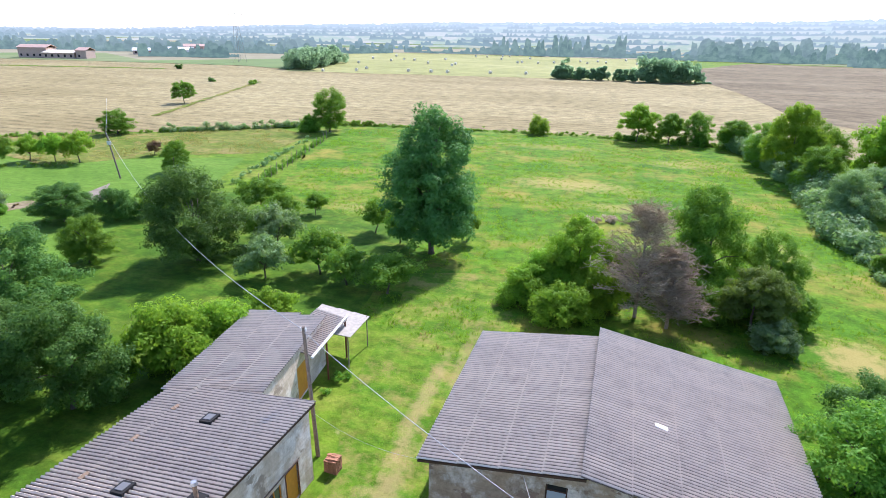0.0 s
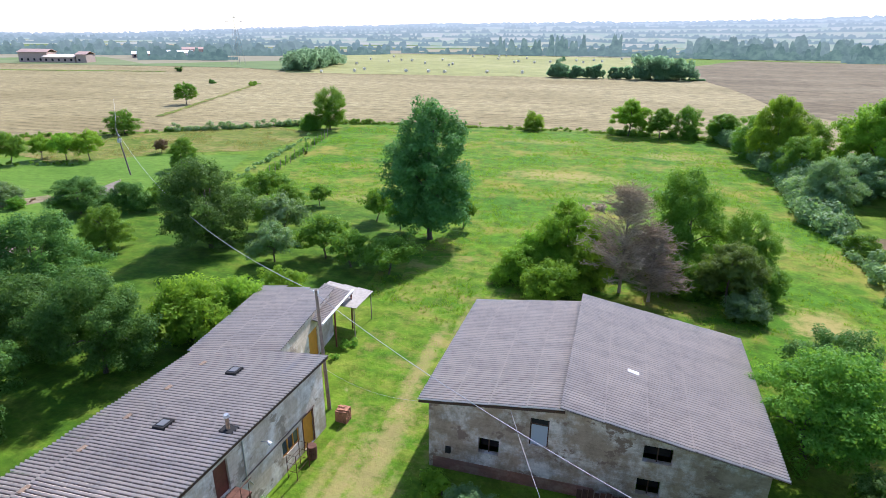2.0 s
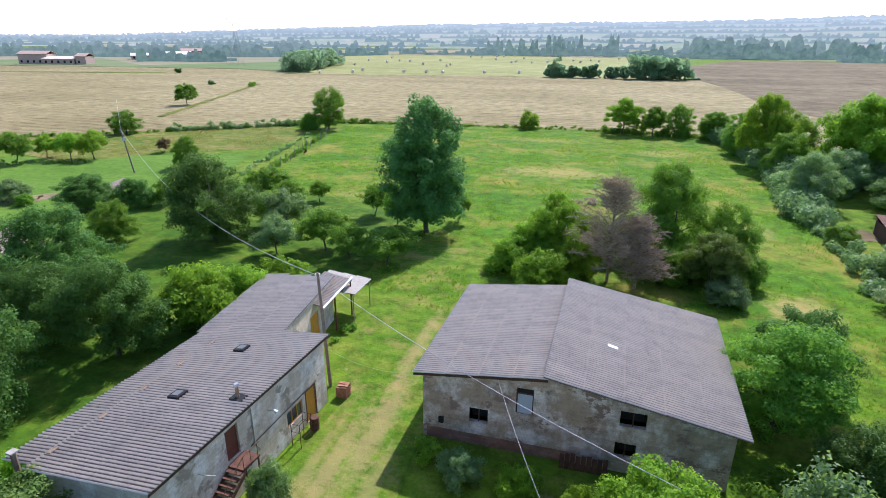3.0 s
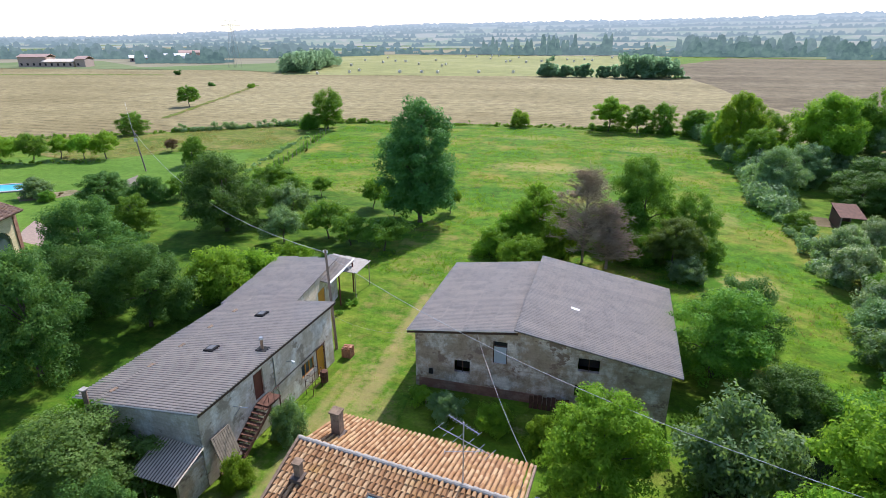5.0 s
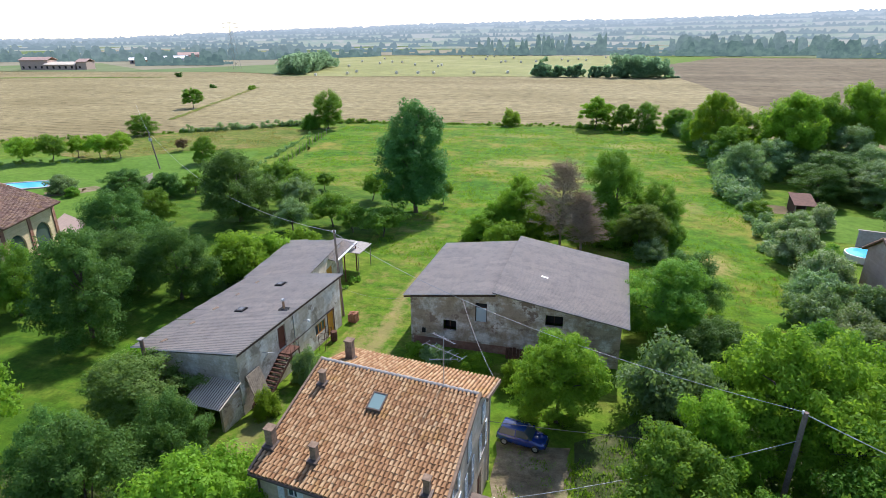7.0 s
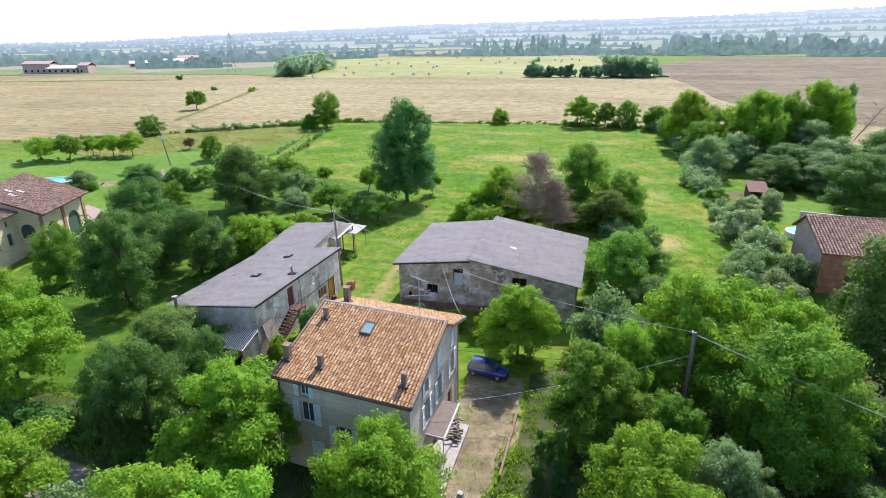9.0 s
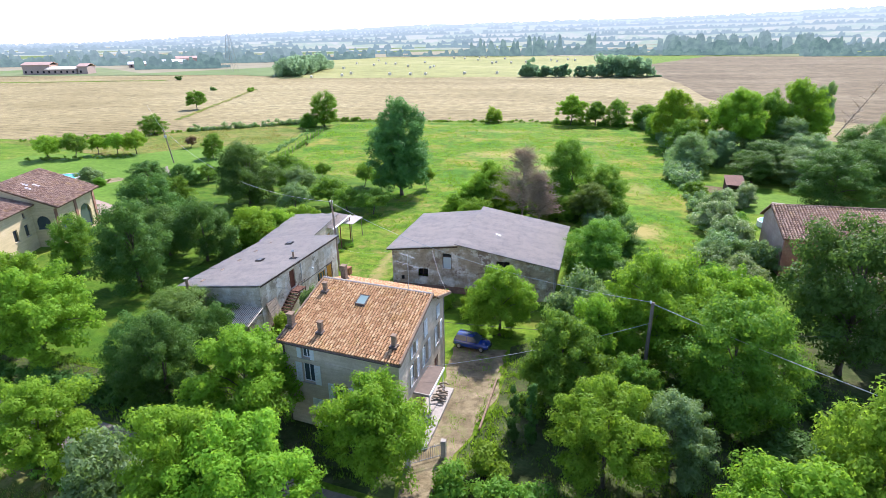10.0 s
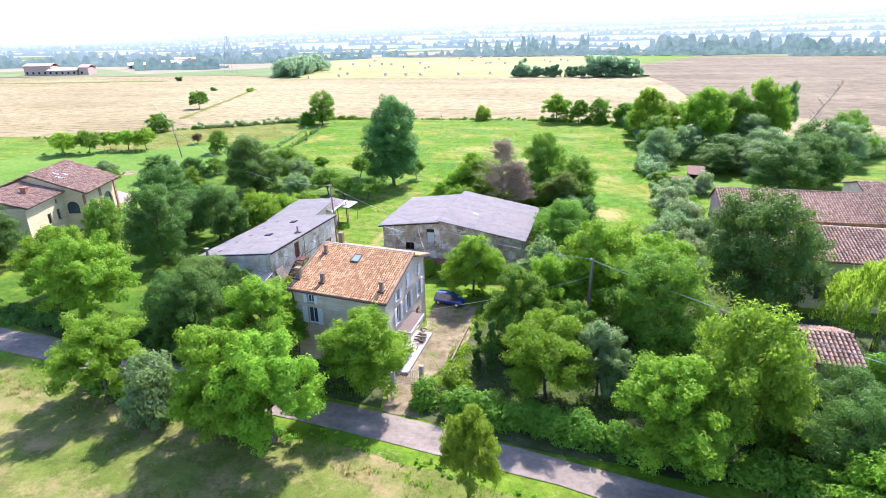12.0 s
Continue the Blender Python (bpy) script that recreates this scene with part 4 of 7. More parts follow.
def wall_with_holes(fr, u0, u1, v, t, z0, ztop, holes, breaks=()):
    """A wall along u at v, t thick towards +v, with openings (u0, u1, z0, z1), in one closed mesh. ztop is a function of u."""
    us = sorted({round(x, 4) for x in (u0, u1, *breaks, *[h[0] for h in holes], *[h[1] for h in holes])})
    zs = sorted({round(x, 4) for x in (z0, *[h[2] for h in holes], *[h[3] for h in holes]) if x >= z0})
    n, k = len(us), len(zs) + 1
    m = Mesh()
    for dv in (0, t):
        for u in us:
            m.v += [fr(u, v + dv, min(z, ztop(u) - 0.002 * (len(zs) - j))) for j, z in enumerate(zs)] + [fr(u, v + dv, ztop(u))]

    def idx(side, i, j):
        return side * n * k + i * k + j

    def solid(i, j):
        if not (0 <= i < n - 1 and 0 <= j < k - 1):
            return False
        a, b = us[i], us[i + 1]
        lo = zs[j]
        hi = zs[j + 1] if j + 1 < len(zs) else 1e9
        return not any(h[0] <= a + 1e-3 and h[1] >= b - 1e-3 and h[2] <= lo + 1e-3 and h[3] >= hi - 1e-3 for h in holes)

    for i in range(n - 1):
        for j in range(k - 1):
            if not solid(i, j):
                continue
            m.f.append((idx(0, i, j), idx(0, i + 1, j), idx(0, i + 1, j + 1), idx(0, i, j + 1)))
            m.f.append((idx(1, i, j), idx(1, i, j + 1), idx(1, i + 1, j + 1), idx(1, i + 1, j)))
            for ni, nj, a, b in ((i - 1, j, (i, j), (i, j + 1)), (i + 1, j, (i + 1, j + 1), (i + 1, j)), (i, j - 1, (i + 1, j), (i, j)), (i, j + 1, (i, j + 1), (i + 1, j + 1))):
                if not solid(ni, nj):
                    m.f.append((idx(0, *a), idx(0, *b), idx(1, *b), idx(1, *a)))
    return m


def swap(fr):
    """The same frame with u and v exchanged, for walls that run along v."""
    return lambda u, v, z: fr(v, u, z)

# grey barn
BR = affine((0.75, 8.9), unit(-0.6), unit(88.0))
barn = thing("barn", BR(9, 6.5, 0), "long grey rendered barn with corrugated fibre-cement roof", "barn")
BARN_HOLES = [(3.2, 4.35, 1.6, 2.6), (5.95, 6.95, 2.75, 4.5), (11.7, 13.1, 3.1, 4.1), (11.6, 12.75, 1.0, 2.0)]
br_top = lambda u: 4.62 + (5.62 - 4.62) * u / 7.6 if u < 7.6 else 5.75 - (5.75 - 3.95) * (u - 7.6) / 10.4
part("wall", wall_with_holes(BR, 0.35, 17.6, 0, 0.3, 0, lambda u: br_top(u) - 0.1, BARN_HOLES, (7.59, 7.61)), M_BARNWALL, barn)
part("wall", Mesh().box(BR, 0.35, 0.65, 0.31, 12.2, 0, 4.6), M_BARNWALL, barn)
part("wall", Mesh().box(BR, 17.3, 17.6, 0.31, 13.2, 0, 3.8), M_BARNWALL, barn)
part("wall", wall_with_holes(BR, 0.35, 17.3, 12.3, 0.3, 0, lambda u: br_top(u) - 0.1, [], (7.59, 7.61)), M_BARNWALL, barn)
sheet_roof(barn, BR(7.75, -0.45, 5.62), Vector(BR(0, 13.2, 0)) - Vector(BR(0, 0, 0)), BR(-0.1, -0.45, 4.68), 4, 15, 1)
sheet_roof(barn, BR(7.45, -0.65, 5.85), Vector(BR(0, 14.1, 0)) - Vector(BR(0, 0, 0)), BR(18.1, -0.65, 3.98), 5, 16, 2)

# long shed
BL = affine((-7.05, -3.95), unit(175.5), unit(85.2))
shed = thing("long_shed", BL(4, 7, 0), "long pale rendered shed with corrugated mono-pitch roof", "shed")
SHED_HOLES = [(4.9, 5.85, 2.55, 4.45), (9.9, 11.5, 1.1, 2.1), (11.9, 12.95, 0.05, 2.25)]
bl_top = lambda u: 4.95 - 0.135 * u
part("wall", wall_with_holes(swap(BL), 0.2, 14.3, 0.25, 0.3, 0, lambda v: 4.85, SHED_HOLES), M_BARNLWALL, shed)
part("wall", wall_with_holes(BL, 0.56, 7.6, 0.2, 0.3, 0, lambda u: bl_top(u) - 0.12, []), M_BARNLWALL, shed)
part("wall", wall_with_holes(BL, 0.56, 7.6, 14.0, 0.3, 0, lambda u: bl_top(u) - 0.12, []), M_BARNWALL, shed)
part("wall", Mesh().box(BL, 7.6, 7.9, 0.2, 14.3, 0, 3.7), M_BARNWALL, shed)
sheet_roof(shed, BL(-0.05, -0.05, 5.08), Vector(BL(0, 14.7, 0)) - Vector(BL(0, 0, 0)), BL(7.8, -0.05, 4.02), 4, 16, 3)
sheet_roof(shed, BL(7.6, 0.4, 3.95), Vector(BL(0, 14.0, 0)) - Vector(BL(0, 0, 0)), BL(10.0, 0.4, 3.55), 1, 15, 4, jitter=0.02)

# rear shed
rear = thing("rear_shed", (-12.5, 17.5, 0), "low rear shed with patched corrugated roof", "shed")
RS = affine((-9.75, 10.9), unit(175.5), unit(95.0))
part("wall", wall_with_holes(swap(RS), 0.3, 10.4, 0.2, 0.25, 0, lambda v: 3.9, [(5.6, 7.2, 0.05, 2.55)]), M_BARNLWALL, rear)
part("wall", wall_with_holes(RS, 0.46, 6.0, 10.15, 0.25, 0, lambda u: 3.85 - 0.1 * u, []), M_BARNLWALL, rear)
part("wall", Mesh().box(RS, 6.0, 6.25, 0.3, 10.4, 0, 3.2), M_BARNLWALL, rear)
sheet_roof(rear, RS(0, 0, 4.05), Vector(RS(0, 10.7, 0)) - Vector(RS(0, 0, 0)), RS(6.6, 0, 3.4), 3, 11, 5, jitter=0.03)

# house
HX, HY = unit(-7.2), unit(88.0)
HF = affine((1.3, -7.7), HX, HY)
house = thing("house", HF(4.65, -2, 0), "three-storey grey rendered house with clay tile roof", "house")
FRONT_HOLES = [(1.75, 2.4, 5.5, 6.25), (1.7, 2.65, 3.6, 5.1), (4.2, 5.2, 2.5, 3.9), (2.3, 3.2, 1.3, 2.4), (6.6, 7.5, 3.6, 5.1)]
GABLE_HOLES = [(-4.5, -3.6, 3.4, 5.0), (-1.9, -1.0, 3.4, 5.0), (1.2, 2.1, 3.4, 5.0), (-4.4, -3.7, 5.55, 6.4), (-1.8, -1.1, 5.6, 6.9), (1.3, 2.0, 5.6, 6.6), (-3.0, -2.0, 0.3, 2.35), (-5.6, -4.7, 1.0, 2.3), (0.6, 1.6, 0.3, 2.35)]
part("front_wall", wall_with_holes(HF, 0.2, 9.1, -6.95, 0.35, 0, lambda u: 6.45, FRONT_HOLES), M_HOUSEWALL, house)
part("back_wall", Mesh().box(HF, 0.2, 9.1, 3.0, 3.3, 0, 6.85), M_HOUSEWALL, house)
gable_top = lambda v: 6.55 + (v + 6.5) / 6.5 * 1.5 if v < 0 else 8.05 - v / 3.0 * 1.15
GABLE_FRAME = swap(HF)
part("gable_wall", wall_with_holes(GABLE_FRAME, -6.59, 2.99, 8.8, 0.3, 0, gable_top, GABLE_HOLES, (0.0,)), M_HOUSEWALL, house)
part("gable_wall", wall_with_holes(GABLE_FRAME, -6.59, 2.99, 0.2, 0.3, 0, gable_top, [], (0.0,)), M_HOUSEWALL, house)
for v0, v1, za, zb in ((-7.15, 0.05, 6.6, 8.22), (0.1, 3.5, 8.0, 6.9)):
    part("roof_deck", Mesh().hexa([HF(0, v0, za - 0.12), HF(9.3, v0, za - 0.12), HF(9.3, v1, zb - 0.12), HF(0, v1, zb - 0.12), HF(0, v0, za), HF(9.3, v0, za), HF(9.3, v1, zb), HF(0, v1, zb)]), M_CHANNEL, house)
part("string_course", Mesh().box(HF, 2.7, 9.09, -7.0, -6.955, 5.36, 5.44), M_HOUSEWALL, house)
part("gutter", Mesh().tube([HF(0.0, -7.24, 6.56), HF(9.3, -7.24, 6.54)], 0.075, 8), M_PIPE, house)
part("downpipe", Mesh().tube([HF(0.35, -7.2, 6.5), HF(0.35, -7.02, 6.2), HF(0.35, -7.02, 0.1)], 0.05, 8), M_PIPE, house)
part("downpipe", Mesh().tube([HF(9.17, 3.1, 6.8), HF(9.17, 3.1, 0.1)], 0.05, 8), M_TRIM, house)

FRONT = lambda a, d, z: HF(a, -6.95 - d, z)
GABLE = lambda a, d, z: HF(9.1 + d, a, z)


def window_unit(parent, F, a0, a1, z0, z1, shutters=2, glass=None, closed=False, frame_mat=None, back=0.18):
    """Frame, mullion, pane and sill set into an opening; shutters folded against the wall."""
    fm = frame_mat or M_WHITE
    w = thing_part("window", parent)
    b = Mesh()
    t = 0.06
    for p, q, r, s in ((a0, a0 + t, z0, z1), (a1 - t, a1, z0, z1), (a0 + t, a1 - t, z0, z0 + t), (a0 + t, a1 - t, z1 - t, z1), ((a0 + a1) / 2 - t / 2, (a0 + a1) / 2 + t / 2, z0 + t, z1 - t)):
        b.box(F, p, q, -back - 0.05, -back, r, s)
    part("window_frame", b, fm, w)
    part("pane", Mesh().box(F, a0 + t, a1 - t, -back - 0.04, -back - 0.02, z0 + t, z1 - t), glass or M_GLASS, w)
    part("sill", Mesh().box(F, a0 - 0.08, a1 + 0.08, -0.1, 0.07, z0 - 0.07, z0 - 0.003), M_TRIM, w)
    hw = (a1 - a0) / 2
    if shutters:
        for p, q in (((a0, a0 + hw - 0.01), (a1 - hw + 0.01, a1)) if closed else ((a0 - hw - 0.03, a0 - 0.03), (a1 + 0.03, a1 + hw + 0.03)))[:shutters]:
            shutter(w, F, p, q, z0, z1)
    return w


def thing_part(name, parent):
    ob = new(name)
    ob.parent = parent
    return ob


def shutter(parent, F, p, q, z0, z1):
    m = Mesh()
    for a, b, c, d in ((p, p + 0.07, z0, z1), (q - 0.07, q, z0, z1), (p + 0.07, q - 0.07, z0, z0 + 0.08), (p + 0.07, q - 0.07, z1 - 0.08, z1), (p + 0.07, q - 0.07, (z0 + z1) / 2 - 0.04, (z0 + z1) / 2 + 0.04)):
        m.box(F, a, b, 0.03, 0.075, c, d)
    n = max(4, int((z1 - z0) / 0.12))
    for i in range(n):
        z = z0 + 0.08 + (z1 - z0 - 0.16) * i / n
        m.hexa([F(p + 0.07, 0.035, z), F(q - 0.07, 0.035, z), F(q - 0.07, 0.045, z), F(p + 0.07, 0.045, z), F(p + 0.07, 0.055, z + 0.11), F(q - 0.07, 0.055, z + 0.11), F(q - 0.07, 0.065, z + 0.11), F(p + 0.07, 0.065, z + 0.11)])
    part("shutter", m, M_SHUTTER, parent, "pale grey louvred shutter")


for k, (a0, a1, z0, z1) in enumerate(FRONT_HOLES):
    window_unit(house, FRONT, a0, a1, z0, z1, 2, closed=(k == 3))
for k, (a0, a1, z0, z1) in enumerate(GABLE_HOLES):
    if z0 > 0.5:
        window_unit(house, GABLE, a0, a1, z0, z1, 2 if k != 7 else 1, closed=k in (4, 5))
    else:
        part("door", Mesh().box(GABLE, a0, a1, -0.2, -0.14, z0, z1), M_REDWOOD, house, "red-brown wooden house door")

for (cu, cv, ch, cw) in ((0.95, -1.55, 0.7, 0.28), (0.3, -5.65, 0.95, 0.4), (2.75, -5.75, 0.8, 0.3), (8.35, -5.75, 0.8, 0.28), (1.05, 1.55, 1.2, 0.42)):
    zr = 6.68 + (cv + 7.15) / 7.2 * 1.6 if cv < 0 else 8.1 - cv / 3.4 * 1.1
    c = thing_part("chimney", house)
    part("shaft", Mesh().box(HF, cu - cw / 2, cu + cw / 2, cv - cw / 2, cv + cw / 2, zr - 0.25, zr + ch), M_CHIMNEY, c)
    part("cap", Mesh().box(HF, cu - cw / 2 - 0.05, cu + cw / 2 + 0.05, cv - cw / 2 - 0.05, cv + cw / 2 + 0.05, zr + ch + 0.003, zr + ch + 0.07), M_CHIMNEY, c)
    part("flashing", Mesh().box(HF, cu - cw / 2 - 0.12, cu + cw / 2 + 0.12, cv - cw / 2 - 0.2, cv + cw / 2 + 0.06, zr - 0.05, zr + 0.12), M_PIPE, c)

sl = thing_part("skylight", house)
su, sv = 4.35, -2.0
sz = lambda v: 6.68 + (v + 7.15) / 7.2 * 1.6 + 0.14
fm = Mesh()
for p, q, r, s in ((su - 0.4, su - 0.33, sv - 0.55, sv + 0.55), (su + 0.33, su + 0.4, sv - 0.55, sv + 0.55), (su - 0.33, su + 0.33, sv - 0.55, sv - 0.48), (su - 0.33, su + 0.33, sv + 0.48, sv + 0.55)):
    fm.hexa([HF(p, r, sz(r) - 0.15), HF(q, r, sz(r) - 0.15), HF(q, s, sz(s) - 0.15), HF(p, s, sz(s) - 0.15), HF(p, r, sz(r) + 0.06), HF(q, r, sz(r) + 0.06), HF(q, s, sz(s) + 0.06), HF(p, s, sz(s) + 0.06)])
part("skylight_frame", fm, M_PIPE, sl)
a, b = sv - 0.48, sv + 0.48
part("pane", Mesh().hexa([HF(su - 0.33, a, sz(a) - 0.1), HF(su + 0.33, a, sz(a) - 0.1), HF(su + 0.33, b, sz(b) - 0.1), HF(su - 0.33, b, sz(b) - 0.1), HF(su - 0.33, a, sz(a) + 0.03), HF(su + 0.33, a, sz(a) + 0.03), HF(su + 0.33, b, sz(b) + 0.03), HF(su - 0.33, b, sz(b) + 0.03)]), M_SKYLIGHT, sl)

# entrance canopy and porch
porch = thing("porch_slab", HF(9.7, -3.4, 0), "pale concrete porch platform along the house", "porch", kind="structure")
part("slab", Mesh().box(HF, 9.11, 10.75, -6.6, 0.4, 0, 0.25), M_TRIM, porch)
can = thing("entrance_canopy", HF(9.7, -2.6, 2.7), "flat dark canopy over the house entrance", "canopy")
part("canopy_slab", Mesh().box(HF, 9.11, 10.3, -4.4, -0.8, 2.66, 2.78), M_PIPE, can)
part("canopy_edge", Mesh().box(HF, 10.3, 10.37, -4.45, -0.75, 2.62, 2.8), M_WHITE, can)
part("canopy_edge", Mesh().box(HF, 9.11, 10.3, -4.47, -4.4, 2.62, 2.8), M_TRIM, can)
for pv in (-4.3, -0.9):
    part("post", Mesh().tube([HF(10.25, pv, 0.25), HF(10.25, pv, 2.66)], 0.035, 8), M_WHITE, can)
wood = thing("firewood_pile", HF(10.1, -0.8, 0.25), "small pile of cut firewood logs on the porch", "firewood")
rnd = random.Random(11)
for i in range(26):
    v, z = -1.6 + rnd.uniform(0, 1.9), 0.32 + rnd.random() ** 1.5 * 0.5
    u = rnd.uniform(9.7, 10.4)
    dv = rnd.uniform(-0.25, 0.25)
    part("log", Mesh().tube([HF(u - 0.25, v - dv, z), HF(u + 0.25, v + dv, z + rnd.uniform(-0.05, 0.05))], 0.065, 6), M_GREYWOOD, wood)
tree("shrub", "mid", *HF(9.7, -5.9, 0)[:2], 1.1, 1.0, "small potted shrub on the porch", "potted_plant")
# ---- fields' furniture and the distance ----


def hedge(name, pts, width, height, leaf, label, seed=1, dens=1.0, size=0.17, uneven=0.35, category="hedge", kind=""):
    """A run of leafy clumps along a line, one mesh."""
    rs = np.random.RandomState(seed)
    c, r = [], []
    for a, b in zip(pts, pts[1:]):
        a, b = np.array(a, float), np.array(b, float)
        L = np.linalg.norm(b - a)
        side = np.array([-(b - a)[1], (b - a)[0]]) / L
        k = max(2, int(L * height * 1.6 * dens / max(0.6, width * 0.35) ** 1.2))
        for _ in range(k):
            q = a + (b - a) * rs.random() + side * rs.uniform(-0.5, 0.5) * width * 0.75
            hh = height * (1 - uneven * rs.random())
            z = hh * rs.uniform(0.15, 0.9)
            rr = min(width, height) * rs.uniform(0.22, 0.38)
            c.append(np.array([q[0], q[1], max(rr * 0.6, z - rr * 0.3)]))
            r.append(rr)
    per = max(20, int(110 * (np.mean(r) / 0.7) ** 2 * (0.17 / size) ** 2))
    v, f = leaf_cloud(c, r, min(int(per * 1.5), 300), size * 0.88, rs, 0.45)
    base = (*pts[0], 0.0)
    me = quads_mesh("foliage", v - np.array(base), f)
    me.materials.append(LEAF[leaf])
    if kind == "stuff":
        me.name = name
        ob = new(name, me)
        ob.location = base
        return tagged(ob, label, category, kind=kind)
    top = thing(name, base, label, category)
    new("foliage", me).parent = top
    stems = Mesh()
    for q in c[:: max(1, len(c) // 40)]:
        stems.tube([(q[0], q[1], -0.05), (q[0] + rs.uniform(-0.1, 0.1), q[1] + rs.uniform(-0.1, 0.1), q[2])], [0.035, 0.015], 5)
    part("stems", stems, BARK, top, kind="stuff")
    return top


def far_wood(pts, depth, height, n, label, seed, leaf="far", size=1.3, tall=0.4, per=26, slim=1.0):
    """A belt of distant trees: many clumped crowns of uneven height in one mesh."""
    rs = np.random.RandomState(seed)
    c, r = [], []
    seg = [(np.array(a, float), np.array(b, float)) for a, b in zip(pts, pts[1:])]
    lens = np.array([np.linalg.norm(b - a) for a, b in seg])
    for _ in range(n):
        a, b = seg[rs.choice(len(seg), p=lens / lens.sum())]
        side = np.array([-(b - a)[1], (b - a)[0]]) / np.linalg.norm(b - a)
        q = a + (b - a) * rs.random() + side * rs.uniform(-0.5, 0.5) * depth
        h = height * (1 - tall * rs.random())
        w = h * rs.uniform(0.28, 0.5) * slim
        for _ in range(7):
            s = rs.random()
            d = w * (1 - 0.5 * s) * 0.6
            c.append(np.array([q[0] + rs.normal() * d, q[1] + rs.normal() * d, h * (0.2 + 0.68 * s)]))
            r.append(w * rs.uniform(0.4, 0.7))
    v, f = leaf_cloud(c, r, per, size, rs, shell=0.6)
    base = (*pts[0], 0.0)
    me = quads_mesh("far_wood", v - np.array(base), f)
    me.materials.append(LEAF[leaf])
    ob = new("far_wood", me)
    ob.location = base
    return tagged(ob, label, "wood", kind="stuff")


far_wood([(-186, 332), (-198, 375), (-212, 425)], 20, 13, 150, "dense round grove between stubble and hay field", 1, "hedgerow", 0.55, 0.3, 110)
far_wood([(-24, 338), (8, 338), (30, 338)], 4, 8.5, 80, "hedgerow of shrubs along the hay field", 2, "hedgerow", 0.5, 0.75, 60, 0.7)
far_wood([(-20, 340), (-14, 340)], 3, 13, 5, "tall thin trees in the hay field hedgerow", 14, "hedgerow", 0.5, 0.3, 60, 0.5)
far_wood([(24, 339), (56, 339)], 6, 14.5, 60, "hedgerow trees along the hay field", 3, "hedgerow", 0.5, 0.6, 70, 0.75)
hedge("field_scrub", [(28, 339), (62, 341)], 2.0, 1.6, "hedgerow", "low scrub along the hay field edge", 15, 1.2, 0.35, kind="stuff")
# How high the land rises towards the horizon, in degrees over the level, by azimuth from +y towards +x
RISE = ((-180, 0.0), (-60, -0.2), (-45, -0.12), (-39, 0.1), (-32, 0.44), (-25, 0.69), (-15, 1.0), (-4, 1.18), (6, 1.28), (15, 1.45), (21, 1.62), (40, 1.9), (180, 0.0))
# Air colour mixed into the glow of the far fields and trees
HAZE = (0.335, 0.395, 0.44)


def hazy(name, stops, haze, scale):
    """Far land as plain glow: patches of colour with haze mixed in, paler with distance."""
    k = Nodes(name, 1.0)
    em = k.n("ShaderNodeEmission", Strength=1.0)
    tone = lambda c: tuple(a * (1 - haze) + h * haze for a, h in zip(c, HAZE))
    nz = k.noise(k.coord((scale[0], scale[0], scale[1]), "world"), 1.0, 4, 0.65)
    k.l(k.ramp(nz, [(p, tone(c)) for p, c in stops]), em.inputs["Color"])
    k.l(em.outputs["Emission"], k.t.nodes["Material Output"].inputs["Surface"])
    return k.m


def tree_profile(arc, tree_h, cover, slim, seed, rs):
    """Ragged top of a far tree line along an arc length: crowns over a low understorey, with gaps."""
    n, step = len(arc), arc[1] - arc[0]
    length = arc[-1] - arc[0]
    field = np.array([noise.noise(Vector((a / (tree_h * 11), seed * 1.7, 0))) + 0.4 * noise.noise(Vector((a / (tree_h * 3), seed * 1.7, 4))) for a in arc])
    tops = np.where(field > 0.34 - cover, tree_h * 0.22 * rs.uniform(0.7, 1.1, n), 0.0)
    for _ in range(int(cover * length / (tree_h * 0.2 * slim))):
        i = rs.randint(n)
        if field[i] < 0.3 - cover:
            continue
        w = max(2.4, step * 1.6, tree_h * slim * rs.uniform(0.14, 0.42))
        h = tree_h * (0.35 + 0.65 * rs.random() ** 2)
        k = int(w / step) + 1
        i0, i1 = max(0, i - k), min(n - 1, i + k)
        x = (arc[i0:i1 + 1] - arc[i]) / w
        tops[i0:i1 + 1] = np.maximum(tops[i0:i1 + 1], h * np.maximum(0.0, 1 - np.abs(x) ** 3.2) ** 0.5 * rs.uniform(0.88, 1.0, i1 + 1 - i0))
    return tops


